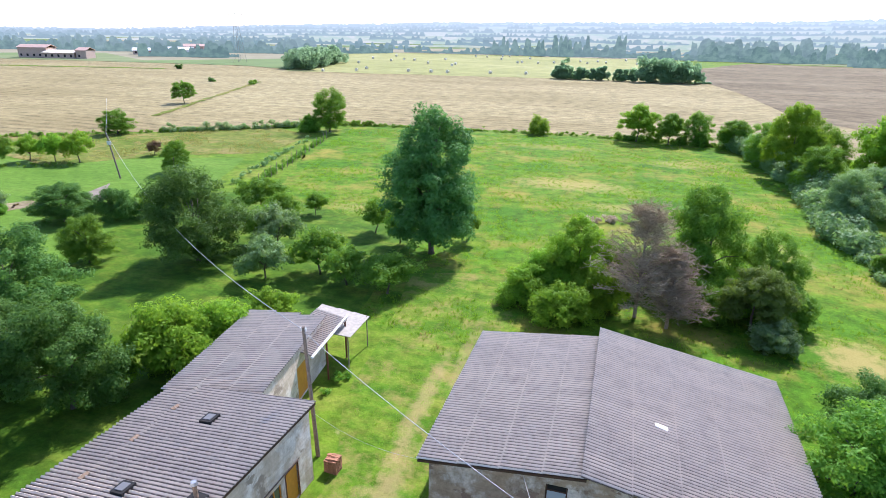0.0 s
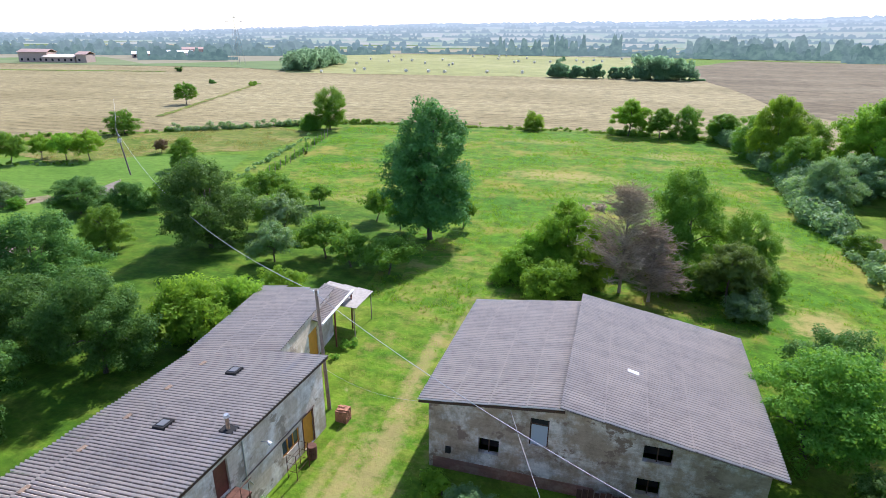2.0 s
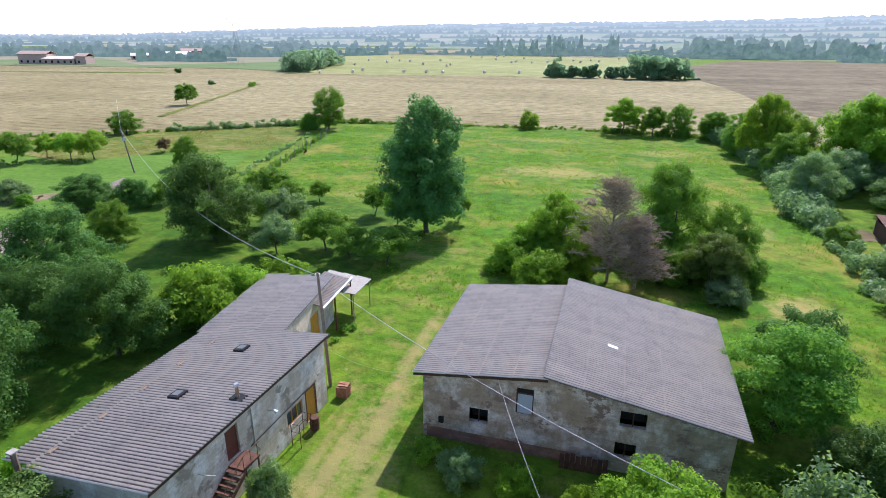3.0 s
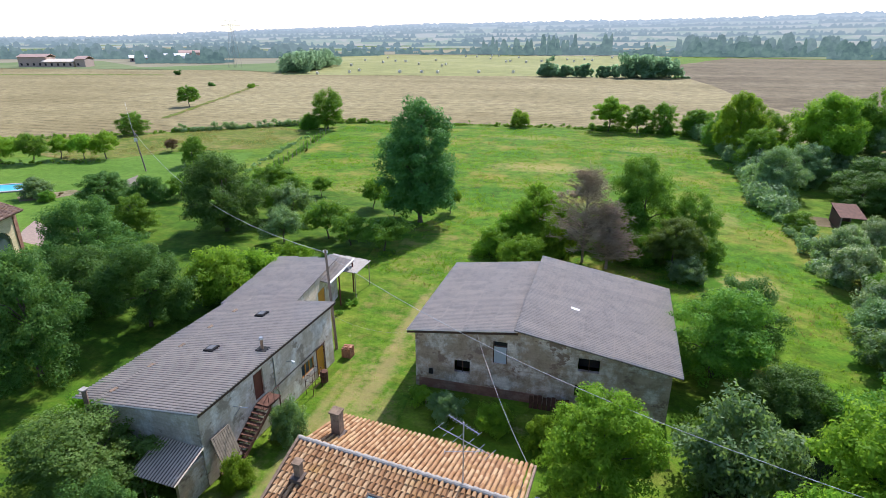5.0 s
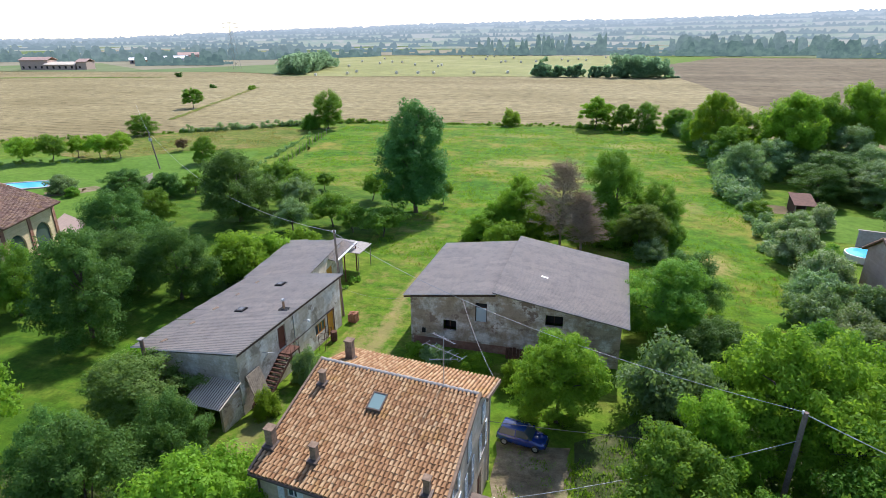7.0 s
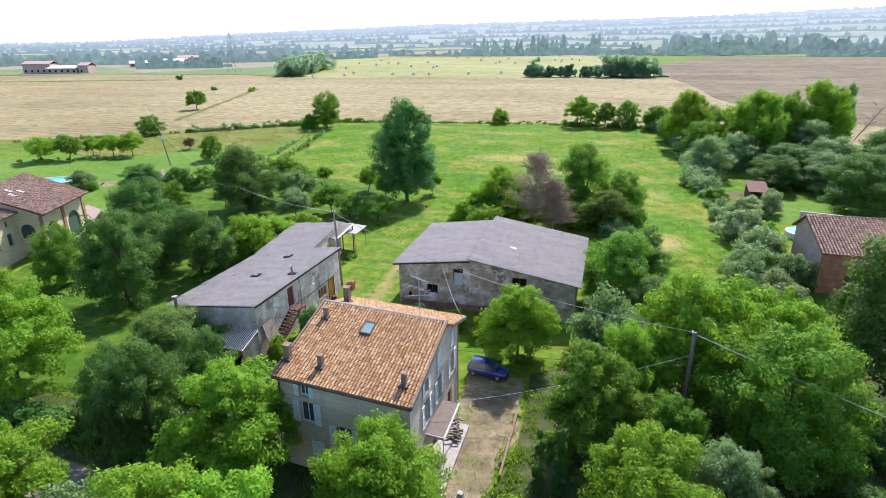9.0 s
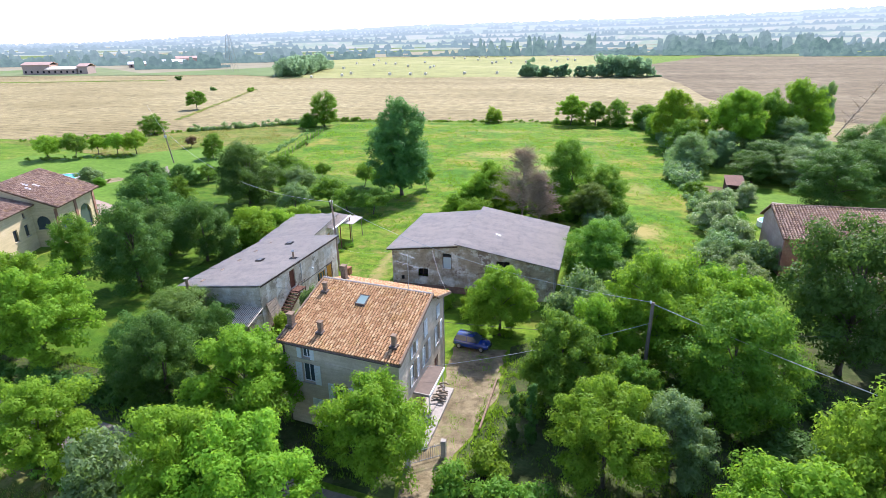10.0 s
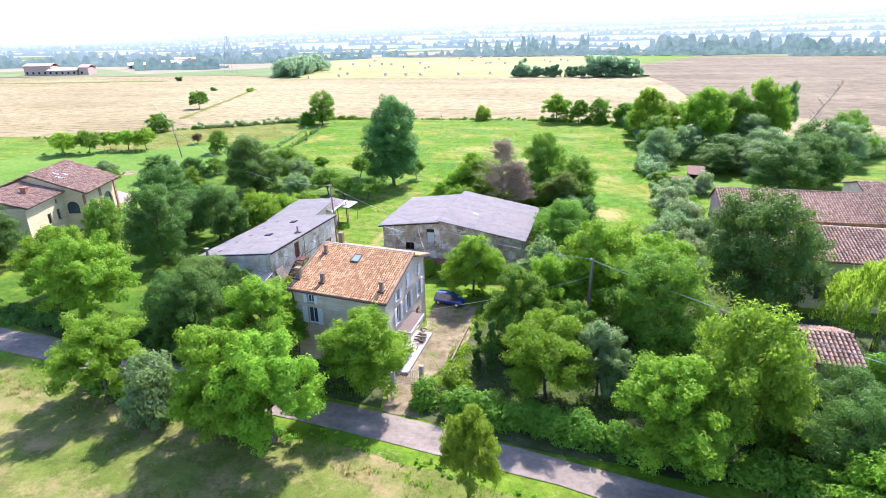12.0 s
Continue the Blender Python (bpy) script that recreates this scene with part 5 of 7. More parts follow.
def far_trees(pts, tree_h, cover, haze, seed, label, slim=1.0, layers=2, depth=14):
    """A belt of trees on the far plain: ragged flat rows one behind the other, in glowing haze colour."""
    rs = np.random.RandomState(seed)
    p = np.array(pts, float)
    cut = np.concatenate([[0], np.cumsum(np.linalg.norm(np.diff(p, axis=0), axis=1))])
    n = int(cut[-1] / 0.8)
    arc = np.linspace(0, cut[-1], n)
    x, y = np.interp(arc, cut, p[:, 0]), np.interp(arc, cut, p[:, 1])
    for k in range(layers):
        tops = tree_profile(arc, tree_h * (1 + 0.12 * k), cover, slim, seed + k * 3.3, rs)
        yy = y + depth * k + 2.5 * np.sin(arc / 17 + k)
        v = np.empty((n, 2, 3))
        v[:, :, 0], v[:, :, 1] = x[:, None], yy[:, None]
        v[:, 0, 2], v[:, 1, 2] = 0.0, tops
        i = np.arange(n - 1)[tops[:-1] + tops[1:] > 0.3]
        me = quads_mesh("backdrop", v.reshape(-1, 3), np.stack([2 * i, 2 * i + 2, 2 * i + 3, 2 * i + 1], 1))
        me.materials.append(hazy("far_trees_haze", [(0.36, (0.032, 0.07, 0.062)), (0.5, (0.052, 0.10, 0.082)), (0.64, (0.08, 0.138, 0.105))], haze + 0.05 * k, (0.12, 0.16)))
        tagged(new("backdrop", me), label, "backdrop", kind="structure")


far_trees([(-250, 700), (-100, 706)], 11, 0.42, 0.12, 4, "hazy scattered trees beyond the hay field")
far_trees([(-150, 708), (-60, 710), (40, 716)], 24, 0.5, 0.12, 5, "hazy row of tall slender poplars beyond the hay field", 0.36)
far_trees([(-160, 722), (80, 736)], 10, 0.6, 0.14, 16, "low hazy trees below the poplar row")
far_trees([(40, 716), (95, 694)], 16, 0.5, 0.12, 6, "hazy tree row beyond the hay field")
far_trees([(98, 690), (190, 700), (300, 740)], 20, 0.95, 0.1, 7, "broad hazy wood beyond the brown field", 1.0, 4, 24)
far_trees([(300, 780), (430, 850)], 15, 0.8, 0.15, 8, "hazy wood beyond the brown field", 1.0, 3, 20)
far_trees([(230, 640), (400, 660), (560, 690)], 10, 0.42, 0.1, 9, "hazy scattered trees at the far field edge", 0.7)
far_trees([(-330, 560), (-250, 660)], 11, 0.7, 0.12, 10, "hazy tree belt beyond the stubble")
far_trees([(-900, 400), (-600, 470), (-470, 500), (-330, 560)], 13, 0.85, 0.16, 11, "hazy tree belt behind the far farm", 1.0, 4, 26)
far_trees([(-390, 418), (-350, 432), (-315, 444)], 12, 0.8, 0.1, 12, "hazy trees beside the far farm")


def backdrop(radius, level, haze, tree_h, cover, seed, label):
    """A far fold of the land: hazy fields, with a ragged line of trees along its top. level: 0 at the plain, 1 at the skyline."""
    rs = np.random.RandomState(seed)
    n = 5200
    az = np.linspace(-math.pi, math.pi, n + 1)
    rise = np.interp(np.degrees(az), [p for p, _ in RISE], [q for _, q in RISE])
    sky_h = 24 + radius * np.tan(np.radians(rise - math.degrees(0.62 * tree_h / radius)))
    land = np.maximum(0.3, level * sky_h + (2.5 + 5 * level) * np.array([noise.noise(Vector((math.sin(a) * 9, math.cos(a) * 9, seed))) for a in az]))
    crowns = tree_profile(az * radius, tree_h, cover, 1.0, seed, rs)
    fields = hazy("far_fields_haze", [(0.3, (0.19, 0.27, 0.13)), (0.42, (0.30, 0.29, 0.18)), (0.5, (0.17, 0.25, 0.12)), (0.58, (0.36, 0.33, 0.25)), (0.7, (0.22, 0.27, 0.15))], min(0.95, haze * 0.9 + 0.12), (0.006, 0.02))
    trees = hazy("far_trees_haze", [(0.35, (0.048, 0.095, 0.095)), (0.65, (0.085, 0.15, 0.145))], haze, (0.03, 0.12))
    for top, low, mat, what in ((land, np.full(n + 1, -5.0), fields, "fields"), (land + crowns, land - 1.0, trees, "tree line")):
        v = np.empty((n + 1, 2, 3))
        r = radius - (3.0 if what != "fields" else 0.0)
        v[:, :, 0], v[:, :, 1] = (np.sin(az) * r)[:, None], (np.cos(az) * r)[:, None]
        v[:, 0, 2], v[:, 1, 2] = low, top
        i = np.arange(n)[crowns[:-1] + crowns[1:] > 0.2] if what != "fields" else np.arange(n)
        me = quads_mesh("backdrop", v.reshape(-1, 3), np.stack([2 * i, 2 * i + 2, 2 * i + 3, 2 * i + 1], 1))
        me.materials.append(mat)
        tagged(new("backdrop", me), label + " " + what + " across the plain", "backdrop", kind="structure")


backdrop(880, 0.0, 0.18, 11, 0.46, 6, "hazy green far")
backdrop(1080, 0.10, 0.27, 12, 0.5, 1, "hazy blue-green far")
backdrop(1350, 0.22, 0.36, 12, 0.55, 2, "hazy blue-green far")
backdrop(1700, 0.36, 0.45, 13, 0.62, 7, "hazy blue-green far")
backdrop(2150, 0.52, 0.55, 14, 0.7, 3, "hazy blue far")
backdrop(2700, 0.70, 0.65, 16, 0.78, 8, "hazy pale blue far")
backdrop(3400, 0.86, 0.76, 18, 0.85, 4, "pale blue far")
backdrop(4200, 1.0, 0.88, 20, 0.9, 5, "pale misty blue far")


def bale_mesh():
    m = Mesh()
    n = 14
    rim = [(0.0, 0.72), (0.06, 0.78), (1.14, 0.78), (1.2, 0.72)]
    v = [(x - 0.6, math.cos(2 * math.pi * j / n) * r, 0.76 + math.sin(2 * math.pi * j / n) * r) for x, r in rim for j in range(n)]
    f = [(i * n + j, i * n + (j + 1) % n, (i + 1) * n + (j + 1) % n, (i + 1) * n + j) for i in range(3) for j in range(n)]
    f += [tuple(reversed(range(n))), tuple(3 * n + j for j in range(n))]
    return m.add(v, f)


M_STRAW = plain("straw", (0.66, 0.60, 0.48), 0.95, var=0.25, scale=4)
BALES = ((-165, 324), (-149, 339), (-151, 360), (-118, 351), (-103, 352), (-211, 456), (-186, 427), (-209, 513), (-178, 479), (-210, 579), (-176, 507), (-164, 501), (-138, 458),
         (-92, 352), (-66, 360), (-44, 366), (-111, 434), (-113, 453), (-143, 530), (-98, 577), (-72, 513), (-70, 525), (-54, 513), (-42, 532), (-21, 572), (-13, 539), (-5, 583),
         (3, 562), (-137, 635), (-123, 628), (-111, 656), (-104, 662), (-74, 611), (22, 631), (30, 555), (47, 591))
bale = solo("hay_bale", bale_mesh(), M_STRAW, "round pale straw bale lying on the hay field", "hay bale", group="bales on the hay field")
bale.matrix_world = Matrix.Translation((-165, 324, 0.12)) @ Matrix.Scale(1.12, 4)
rnd = random.Random(5)
for bx, by in BALES[1:]:
    copy_thing(bale, Matrix.Translation((bx, by, 0.12)) @ Matrix.Rotation(rnd.uniform(0, 3), 4, "Z") @ Matrix.Scale(1.12, 4))

# track, field edge and scrub
flat("grass_strip", [(-117.6, 124), (-116, 126), (-155, 240), (-157, 240)], 0.14, M_ROUGH, "green grass strip across the stubble", seed=21, wob=0.6)
flat("grass_strip", [(-470, 248), (-364, 268), (-259, 294), (-259, 299), (-364, 275), (-470, 257)], 0.14, M_VERGE, "green grass strip across the stubble", seed=22, wob=0.8)
hedge("field_scrub", [(-132, 79), (-97, 102), (-60, 131), (0, 136), (42, 131)], 2.4, 1.3, "mid", "low weedy scrub along the stubble field", 31, 0.9, 0.2, 0.95)
hedge("field_hedge", [(10, 134), (24, 133), (40, 130)], 2.6, 3.2, "mid", "ragged hedge along the stubble field", 41, 0.4, 0.2, 0.9)
hedge("field_hedge", [(-96, 103), (-82, 113), (-66, 125)], 2.6, 2.4, "silver", "ragged scrub along the stubble field", 42, 0.5, 0.2, 0.85)
hedge("field_scrub", [(-72, 122), (-62, 128), (-52, 132)], 2.0, 1.6, "mid", "low weedy scrub along the stubble field", 32, 0.8, 0.22)
hedge("field_bush", [(-150, 224), (-154, 232)], 3.0, 2.2, "mid", "low bush on the grass strip", 33, 1.0, 0.3)
hedge("field_bush", [(-175, 230), (-178, 231)], 3.0, 2.4, "dark", "dark bush in the stubble", 34, 1.0, 0.3)
hedge("field_bush", [(-250, 300), (-254, 301)], 3.0, 3.4, "dark", "dark bush in the stubble", 35, 1.0, 0.4)
hedge("vine_row", [(-46, 66), (-50, 85), (-55, 108)], 1.3, 1.5, "mid", "row of vines along the meadow edge", 36, 0.45, 0.16, kind="stuff")
hedge("vine_row", [(-50, 66), (-54, 85), (-58, 106)], 1.2, 1.3, "silver", "row of vines along the meadow edge", 37, 0.35, 0.16, kind="stuff")
for vi in range(16):
    s = vi / 15
    p = (-45.2 - 9 * s, 66 + 42 * s)
    solo("vine_stake", Mesh().tube([(*p, -0.1), (p[0] + 0.05, p[1], 2.1)], [0.06, 0.045], 6), M_GREYWOOD, "thin grey wooden stake beside the vines", "stake", group="vine stakes", base=(*p, 0))
hedge("boundary_thicket", [(37, 134), (40, 112), (41.5, 96), (40.5, 84), (39, 72), (38, 62)], 5.0, 5.2, "silver", "dense grey-green thicket along the meadow boundary", 38, 0.9, 0.22, 0.7)
hedge("boundary_scrub", [(38, 64), (38.5, 56), (38, 46), (37, 36)], 3.0, 2.4, "silver", "ragged grey-green scrub along the meadow edge", 43, 0.6, 0.2, 0.75)
hedge("boundary_thicket", [(46, 92), (60, 82), (80, 86), (100, 96)], 6.0, 5.4, "silver", "grey-green undergrowth below the acacias", 39, 0.8, 0.25, 0.6)


def farm_block(x, y, w, d, h, rz, wall, roof, label):
    fr = affine((x, y), unit(rz), unit(rz + 90))
    ob = thing("farm_building", (x, y, 0), label, "farm building")
    part("wall", Mesh().box(fr, 0, w, 0, d, 0, h), wall, ob)
    m = Mesh()
    for v0, v1, za, zb in ((-0.8, d / 2, h, h + d * 0.18), (d / 2, d + 0.8, h + d * 0.18, h)):
        m.hexa([fr(-0.6, v0, za), fr(w + 0.6, v0, za), fr(w + 0.6, v1, zb), fr(-0.6, v1, zb), fr(-0.6, v0, za + 0.3), fr(w + 0.6, v0, za + 0.3), fr(w + 0.6, v1, zb + 0.3), fr(-0.6, v1, zb + 0.3)])
        part("roof", m, roof, ob)
        m = Mesh()
    for k in range(int(w / 5)):
        part("window", Mesh().box(fr, 1.6 + k * 5, 3.2 + k * 5, -0.06, -0.005, 1.2, 3.0), M_DARK, ob)
    return ob


farm_block(-441, 350, 23, 12, 7.5, 14, M_FARWALL, M_FARROOF, "old two-storey farmhouse of brick far across the stubble")
farm_block(-419, 352, 25, 11, 4.0, 14, M_FARWALL, M_SHEET, "long low farm shed with grey roof")
farm_block(-394, 359, 8, 12, 6.0, 14, M_FARWALL, M_FARROOF, "small brick farm building")
farm_block(-421, 446, 26, 12, 3.6, 40, M_FARWALL, M_WHITE, "long pale shed in the distance")
farm_block(-404, 462, 29, 14, 4.2, 40, M_WHITE, M_WHITE, "white farm shed in the distance")
farm_block(-400, 490, 24, 12, 7.0, 40, M_FARWALL, M_FARROOF, "farmhouse with reddish roof in the distance")


# lattice pylon
def pylon(x, y, h):
    ob = thing("pylon", (x, y, 0), "tall grey steel lattice power pylon", "pylon")
    w = lambda z: 3.2 * (1 - z / h) + 0.5
    for sx in (-1, 1):
        for sy in (-1, 1):
            part("leg", Mesh().tube([(x + sx * w(0), y + sy * w(0), 0), (x + sx * w(h), y + sy * w(h), h)], 0.1, 4), M_TRIM, ob)
    zs = [h * (1 - 0.78 ** i) for i in range(9)]
    for z0, z1 in zip(zs, zs[1:]):
        for s in (-1, 1):
            part("brace", Mesh().tube([(x - w(z0), y + s * w(z0), z0), (x + w(z1), y + s * w(z1), z1)], 0.05, 4), M_TRIM, ob)
            part("brace", Mesh().tube([(x + w(z0), y + s * w(z0), z0), (x - w(z1), y + s * w(z1), z1)], 0.05, 4), M_TRIM, ob)
    for z, l in ((h * 0.97, 7.0), (h * 0.88, 9.0)):
        part("cross_arm", Mesh().tube([(x - l, y, z), (x, y, z + 0.9), (x + l, y, z)], 0.12, 4), M_TRIM, ob)
        part("cross_arm", Mesh().tube([(x - l, y, z), (x + l, y, z)], 0.1, 4), M_TRIM, ob)


pylon(-266, 385, 35)
# ---- barn and shed details ----
BRF = lambda a, d, z: BR(a, -d, z)
for k, (a0, a1, z0, z1) in enumerate(BARN_HOLES):
    w = thing_part("window", barn)
    if k == 1:
        part("window_frame", Mesh().box(BRF, a0, a0 + 0.07, -0.2, -0.1, z0, z1).box(BRF, a1 - 0.07, a1, -0.2, -0.1, z0, z1).box(BRF, a0 + 0.07, a1 - 0.07, -0.2, -0.1, z1 - 0.45, z1 - 0.38), M_DARKWOOD, w)
        part("pane", Mesh().box(BRF, a0 + 0.07, a1 - 0.07, -0.17, -0.14, z0, z1 - 0.45), M_PALEGLASS, w, "pale reflecting pane")
        part("lintel_panel", Mesh().box(BRF, a0 + 0.07, a1 - 0.07, -0.18, -0.13, z1 - 0.38, z1), M_DARK, w)
    else:
        # near-black sheet added behind the opening for the unlit inside
        part("reveal", Mesh().box(BRF, a0 + 0.02, a1 - 0.02, -0.75, -0.7, z0, z1), M_DARK, w)
        part("bar", Mesh().box(BRF, (a0 + a1) / 2 - 0.03, (a0 + a1) / 2 + 0.03, -0.2, -0.14, z0, z1), M_DARKWOOD, w)
part("fascia", Mesh().hexa([BR(-0.1, -0.43, 4.5), BR(7.7, -0.43, 5.42), BR(7.7, -0.36, 5.42), BR(-0.1, -0.36, 4.5), BR(-0.1, -0.43, 4.62), BR(7.7, -0.43, 5.55), BR(7.7, -0.36, 5.55), BR(-0.1, -0.36, 4.62)]), M_DARKWOOD, barn)
part("pale_sheet_patch", Mesh().hexa([BR(10.7, 4.6, 5.36), BR(11.3, 4.52, 5.26), BR(11.3, 4.8, 5.26), BR(10.7, 4.88, 5.36), BR(10.7, 4.6, 5.42), BR(11.3, 4.52, 5.31), BR(11.3, 4.8, 5.31), BR(10.7, 4.88, 5.42)]), M_WHITE, barn, "pale patch on the sheets")
part("brick_plinth", Mesh().box(BRF, 0.6, 9.5, 0.003, 0.03, 0.0, 0.75), M_BRICKWALL, barn, "exposed brick along the wall foot")
rfence = thing("rusty_fence", BRF(10, 0.55, 0), "row of rusty brown metal panels below the barn wall", "fence")
for k in range(9):
    a = 8.7 + k * 0.3
    part("panel", Mesh().box(BRF, a, a + 0.26, 0.55, 0.6, 0, 1.0 + 0.06 * (k % 3)), M_RUST, rfence)
part("meter_box", Mesh().box(BRF, 1.35, 1.65, 0.003, 0.12, 1.2, 1.6), M_DARK, barn)

SW = lambda a, d, z: BL(0.25 - d, a, z)          # lane side of the long shed: a along, d outwards
part("door", Mesh().box(SW, 11.9, 12.95, -0.14, -0.08, 0.05, 2.25), M_ORANGE, shed, "ochre yellow painted door")
part("door_frame", Mesh().box(SW, 11.84, 11.9, -0.1, 0.03, 0.05, 2.3).box(SW, 12.95, 13.01, -0.1, 0.03, 0.05, 2.3).box(SW, 11.84, 13.01, -0.1, 0.03, 2.3, 2.36), M_REDWOOD, shed)
part("upper_door", Mesh().box(SW, 4.9, 5.85, -0.18, -0.12, 2.55, 4.45), M_REDWOOD, shed, "red-brown upper door")
swin = thing_part("window", shed)
part("window_frame", Mesh().box(SW, 9.9, 9.96, -0.15, -0.05, 1.1, 2.1).box(SW, 10.42, 10.48, -0.15, -0.05, 1.1, 2.1).box(SW, 10.93, 10.99, -0.15, -0.05, 1.1, 2.1).box(SW, 11.44, 11.5, -0.15, -0.05, 1.1, 2.1).box(SW, 9.9, 11.5, -0.155, -0.045, 2.04, 2.1).box(SW, 9.9, 11.5, -0.155, -0.045, 1.1, 1.16), M_ORANGE, swin)
for a in (9.96, 10.48, 10.99):
    part("pane", Mesh().box(SW, a, a + 0.45, -0.12, -0.1, 1.16, 2.04), M_GLASS, swin)
part("cable_duct", Mesh().tube([SW(6.6, 0.04, 2.35), SW(13.1, 0.04, 2.45)], 0.035, 6), M_PIPE, shed)
part("drain_pipe", Mesh().tube([SW(6.9, 0.06, 4.6), SW(6.9, 0.06, 2.3), SW(7.3, 0.06, 1.6)], 0.035, 6), M_STEEL, shed)
part("eave_board", Mesh().box(BL, -0.02, 0.02, 0, 14.6, 4.88, 5.0), M_DARKWOOD, shed)
lamp = thing("wall_lamp", SW(8.3, 0, 3.5), "white wall lamp on a short steel arm", "lamp")
part("arm", Mesh().tube([SW(8.3, 0.0, 3.5), SW(8.3, 0.45, 3.6)], 0.025, 6), M_STEEL, lamp)
part("head", Mesh().tube([SW(8.3, 0.4, 3.62), SW(8.3, 0.62, 3.5)], [0.06, 0.12], 8), M_WHITE, lamp)
brk = thing("wall_bracket", SW(2.9, 0, 3.4), "bent steel cable bracket on the shed wall", "bracket")
part("arm", Mesh().tube([SW(2.9, 0, 3.6), SW(2.9, 0.5, 3.65), SW(3.1, 0.9, 3.6)], 0.025, 6), M_STEEL, brk)
part("stay", Mesh().tube([SW(2.9, 0, 2.9), SW(3.0, 0.5, 3.63)], 0.018, 6), M_STEEL, brk)
for (k, su_, sv_) in ((0, 4.4, 11.6), (1, 4.5, 6.3)):
    sk = thing_part("skylight", shed)
    z = lambda u: 5.08 - 0.135 * u + 0.05
    part("skylight_frame", Mesh().hexa([BL(su_, sv_, z(su_) - 0.1), BL(su_ + 0.75, sv_, z(su_ + 0.75) - 0.1), BL(su_ + 0.75, sv_ + 0.75, z(su_ + 0.75) - 0.1), BL(su_, sv_ + 0.75, z(su_) - 0.1), BL(su_, sv_, z(su_) + 0.1), BL(su_ + 0.75, sv_, z(su_ + 0.75) + 0.1), BL(su_ + 0.75, sv_ + 0.75, z(su_ + 0.75) + 0.1), BL(su_, sv_ + 0.75, z(su_) + 0.1)]), M_DARK, sk)
    q = 0.14
    part("pane", Mesh().hexa([BL(su_ + q, sv_ + q, z(su_ + q) + 0.09), BL(su_ + 0.75 - q, sv_ + q, z(su_ + 0.75 - q) + 0.09), BL(su_ + 0.75 - q, sv_ + 0.75 - q, z(su_ + 0.75 - q) + 0.09), BL(su_ + q, sv_ + 0.75 - q, z(su_ + q) + 0.09), BL(su_ + q, sv_ + q, z(su_ + q) + 0.14), BL(su_ + 0.75 - q, sv_ + q, z(su_ + 0.75 - q) + 0.14), BL(su_ + 0.75 - q, sv_ + 0.75 - q, z(su_ + 0.75 - q) + 0.14), BL(su_ + q, sv_ + 0.75 - q, z(su_ + q) + 0.14)]), M_DULLGLASS, sk)
flue = thing_part("flue", shed)
part("pipe", Mesh().tube([BL(1.0, 7.0, 4.8), BL(1.0, 7.0, 5.8)], 0.1, 10), M_CHIMNEY, flue)
part("cowl", Mesh().tube([BL(1.0, 7.0, 5.75), BL(1.0, 7.0, 5.9)], [0.16, 0.12], 10), M_STEEL, flue)
part("flashing", Mesh().box(BL, 0.6, 1.35, 6.7, 7.3, 4.9, 5.06), M_DARK, flue)
flue = thing_part("flue", shed)
part("pipe", Mesh().tube([BL(8.4, 0.1, 2.2), BL(8.4, 0.1, 4.7)], 0.14, 8), M_CHIMNEY, flue)
part("cap", Mesh().box(BL, 8.2, 8.6, -0.1, 0.3, 4.7, 4.78), M_TRIM, flue)
rnd = random.Random(3)
for k in range(5):
    v = 1.2 + k * 2.75 + rnd.uniform(-0.2, 0.2)
    part("ridge_slab", Mesh().box(BL, 7.5, 7.75, v, v + 0.5, 4.07, 4.11), M_CHIMNEY, shed, "loose concrete slab weighing the sheets")

# outside stair with railing
stair = thing("outside_stair", SW(3.4, 0.5, 0), "rusty red-brown iron stair to the upper shed door", "stair")
for k in range(13):
    a, z = 4.8 - k * 0.29, 2.42 - k * 0.185
    part("tread", Mesh().box(SW, a - 0.29, a, 0.06, 1.0, z - 0.04, z), M_RUST, stair)
part("landing", Mesh().box(SW, 4.8, 6.1, 0.03, 1.0, 2.4, 2.5), M_RUST, stair)
for d in (0.04, 1.02):
    part("stringer", Mesh().hexa([SW(4.85, d, 2.2), SW(1.0, d, -0.0), SW(1.0, d + 0.05, -0.0), SW(4.85, d + 0.05, 2.2), SW(4.85, d, 2.45), SW(1.0, d, 0.25), SW(1.0, d + 0.05, 0.25), SW(4.85, d + 0.05, 2.45)]), M_RUST, stair)
part("handrail", Mesh().tube([SW(6.1, 1.03, 3.35), SW(4.8, 1.03, 3.35), SW(1.2, 1.03, 1.1)], 0.025, 6), M_RUST, stair)
for k in range(9):
    a = 5.9 - k * 0.55
    z = 2.45 if a > 4.8 else 2.42 - (4.8 - a) * 0.625
    part("baluster", Mesh().tube([SW(a, 1.03, z - 0.1), SW(a, 1.03, z + 0.92)], 0.016, 5), M_RUST, stair)
for a in (5.0, 6.0):
    part("post", Mesh().tube([SW(a, 0.95, 0), SW(a, 0.95, 2.4)], 0.05, 6), M_RUST, stair)
tree("shrub", "silver", *SW(5.2, 1.9, 0)[:2], 2.8, 2.2, "grey-green fig bush beside the stair", "fig_bush")
tree("shrub", "yellow", *SW(0.6, 1.6, 0)[:2], 2.1, 1.8, "yellow-green bush at the shed corner", "bush")
pan = thing("leaning_panel", SW(1.4, 0.3, 0), "brown corrugated panel leaning on the shed wall", "panel")
for k in range(9):
    a = 0.7 + k * 0.17
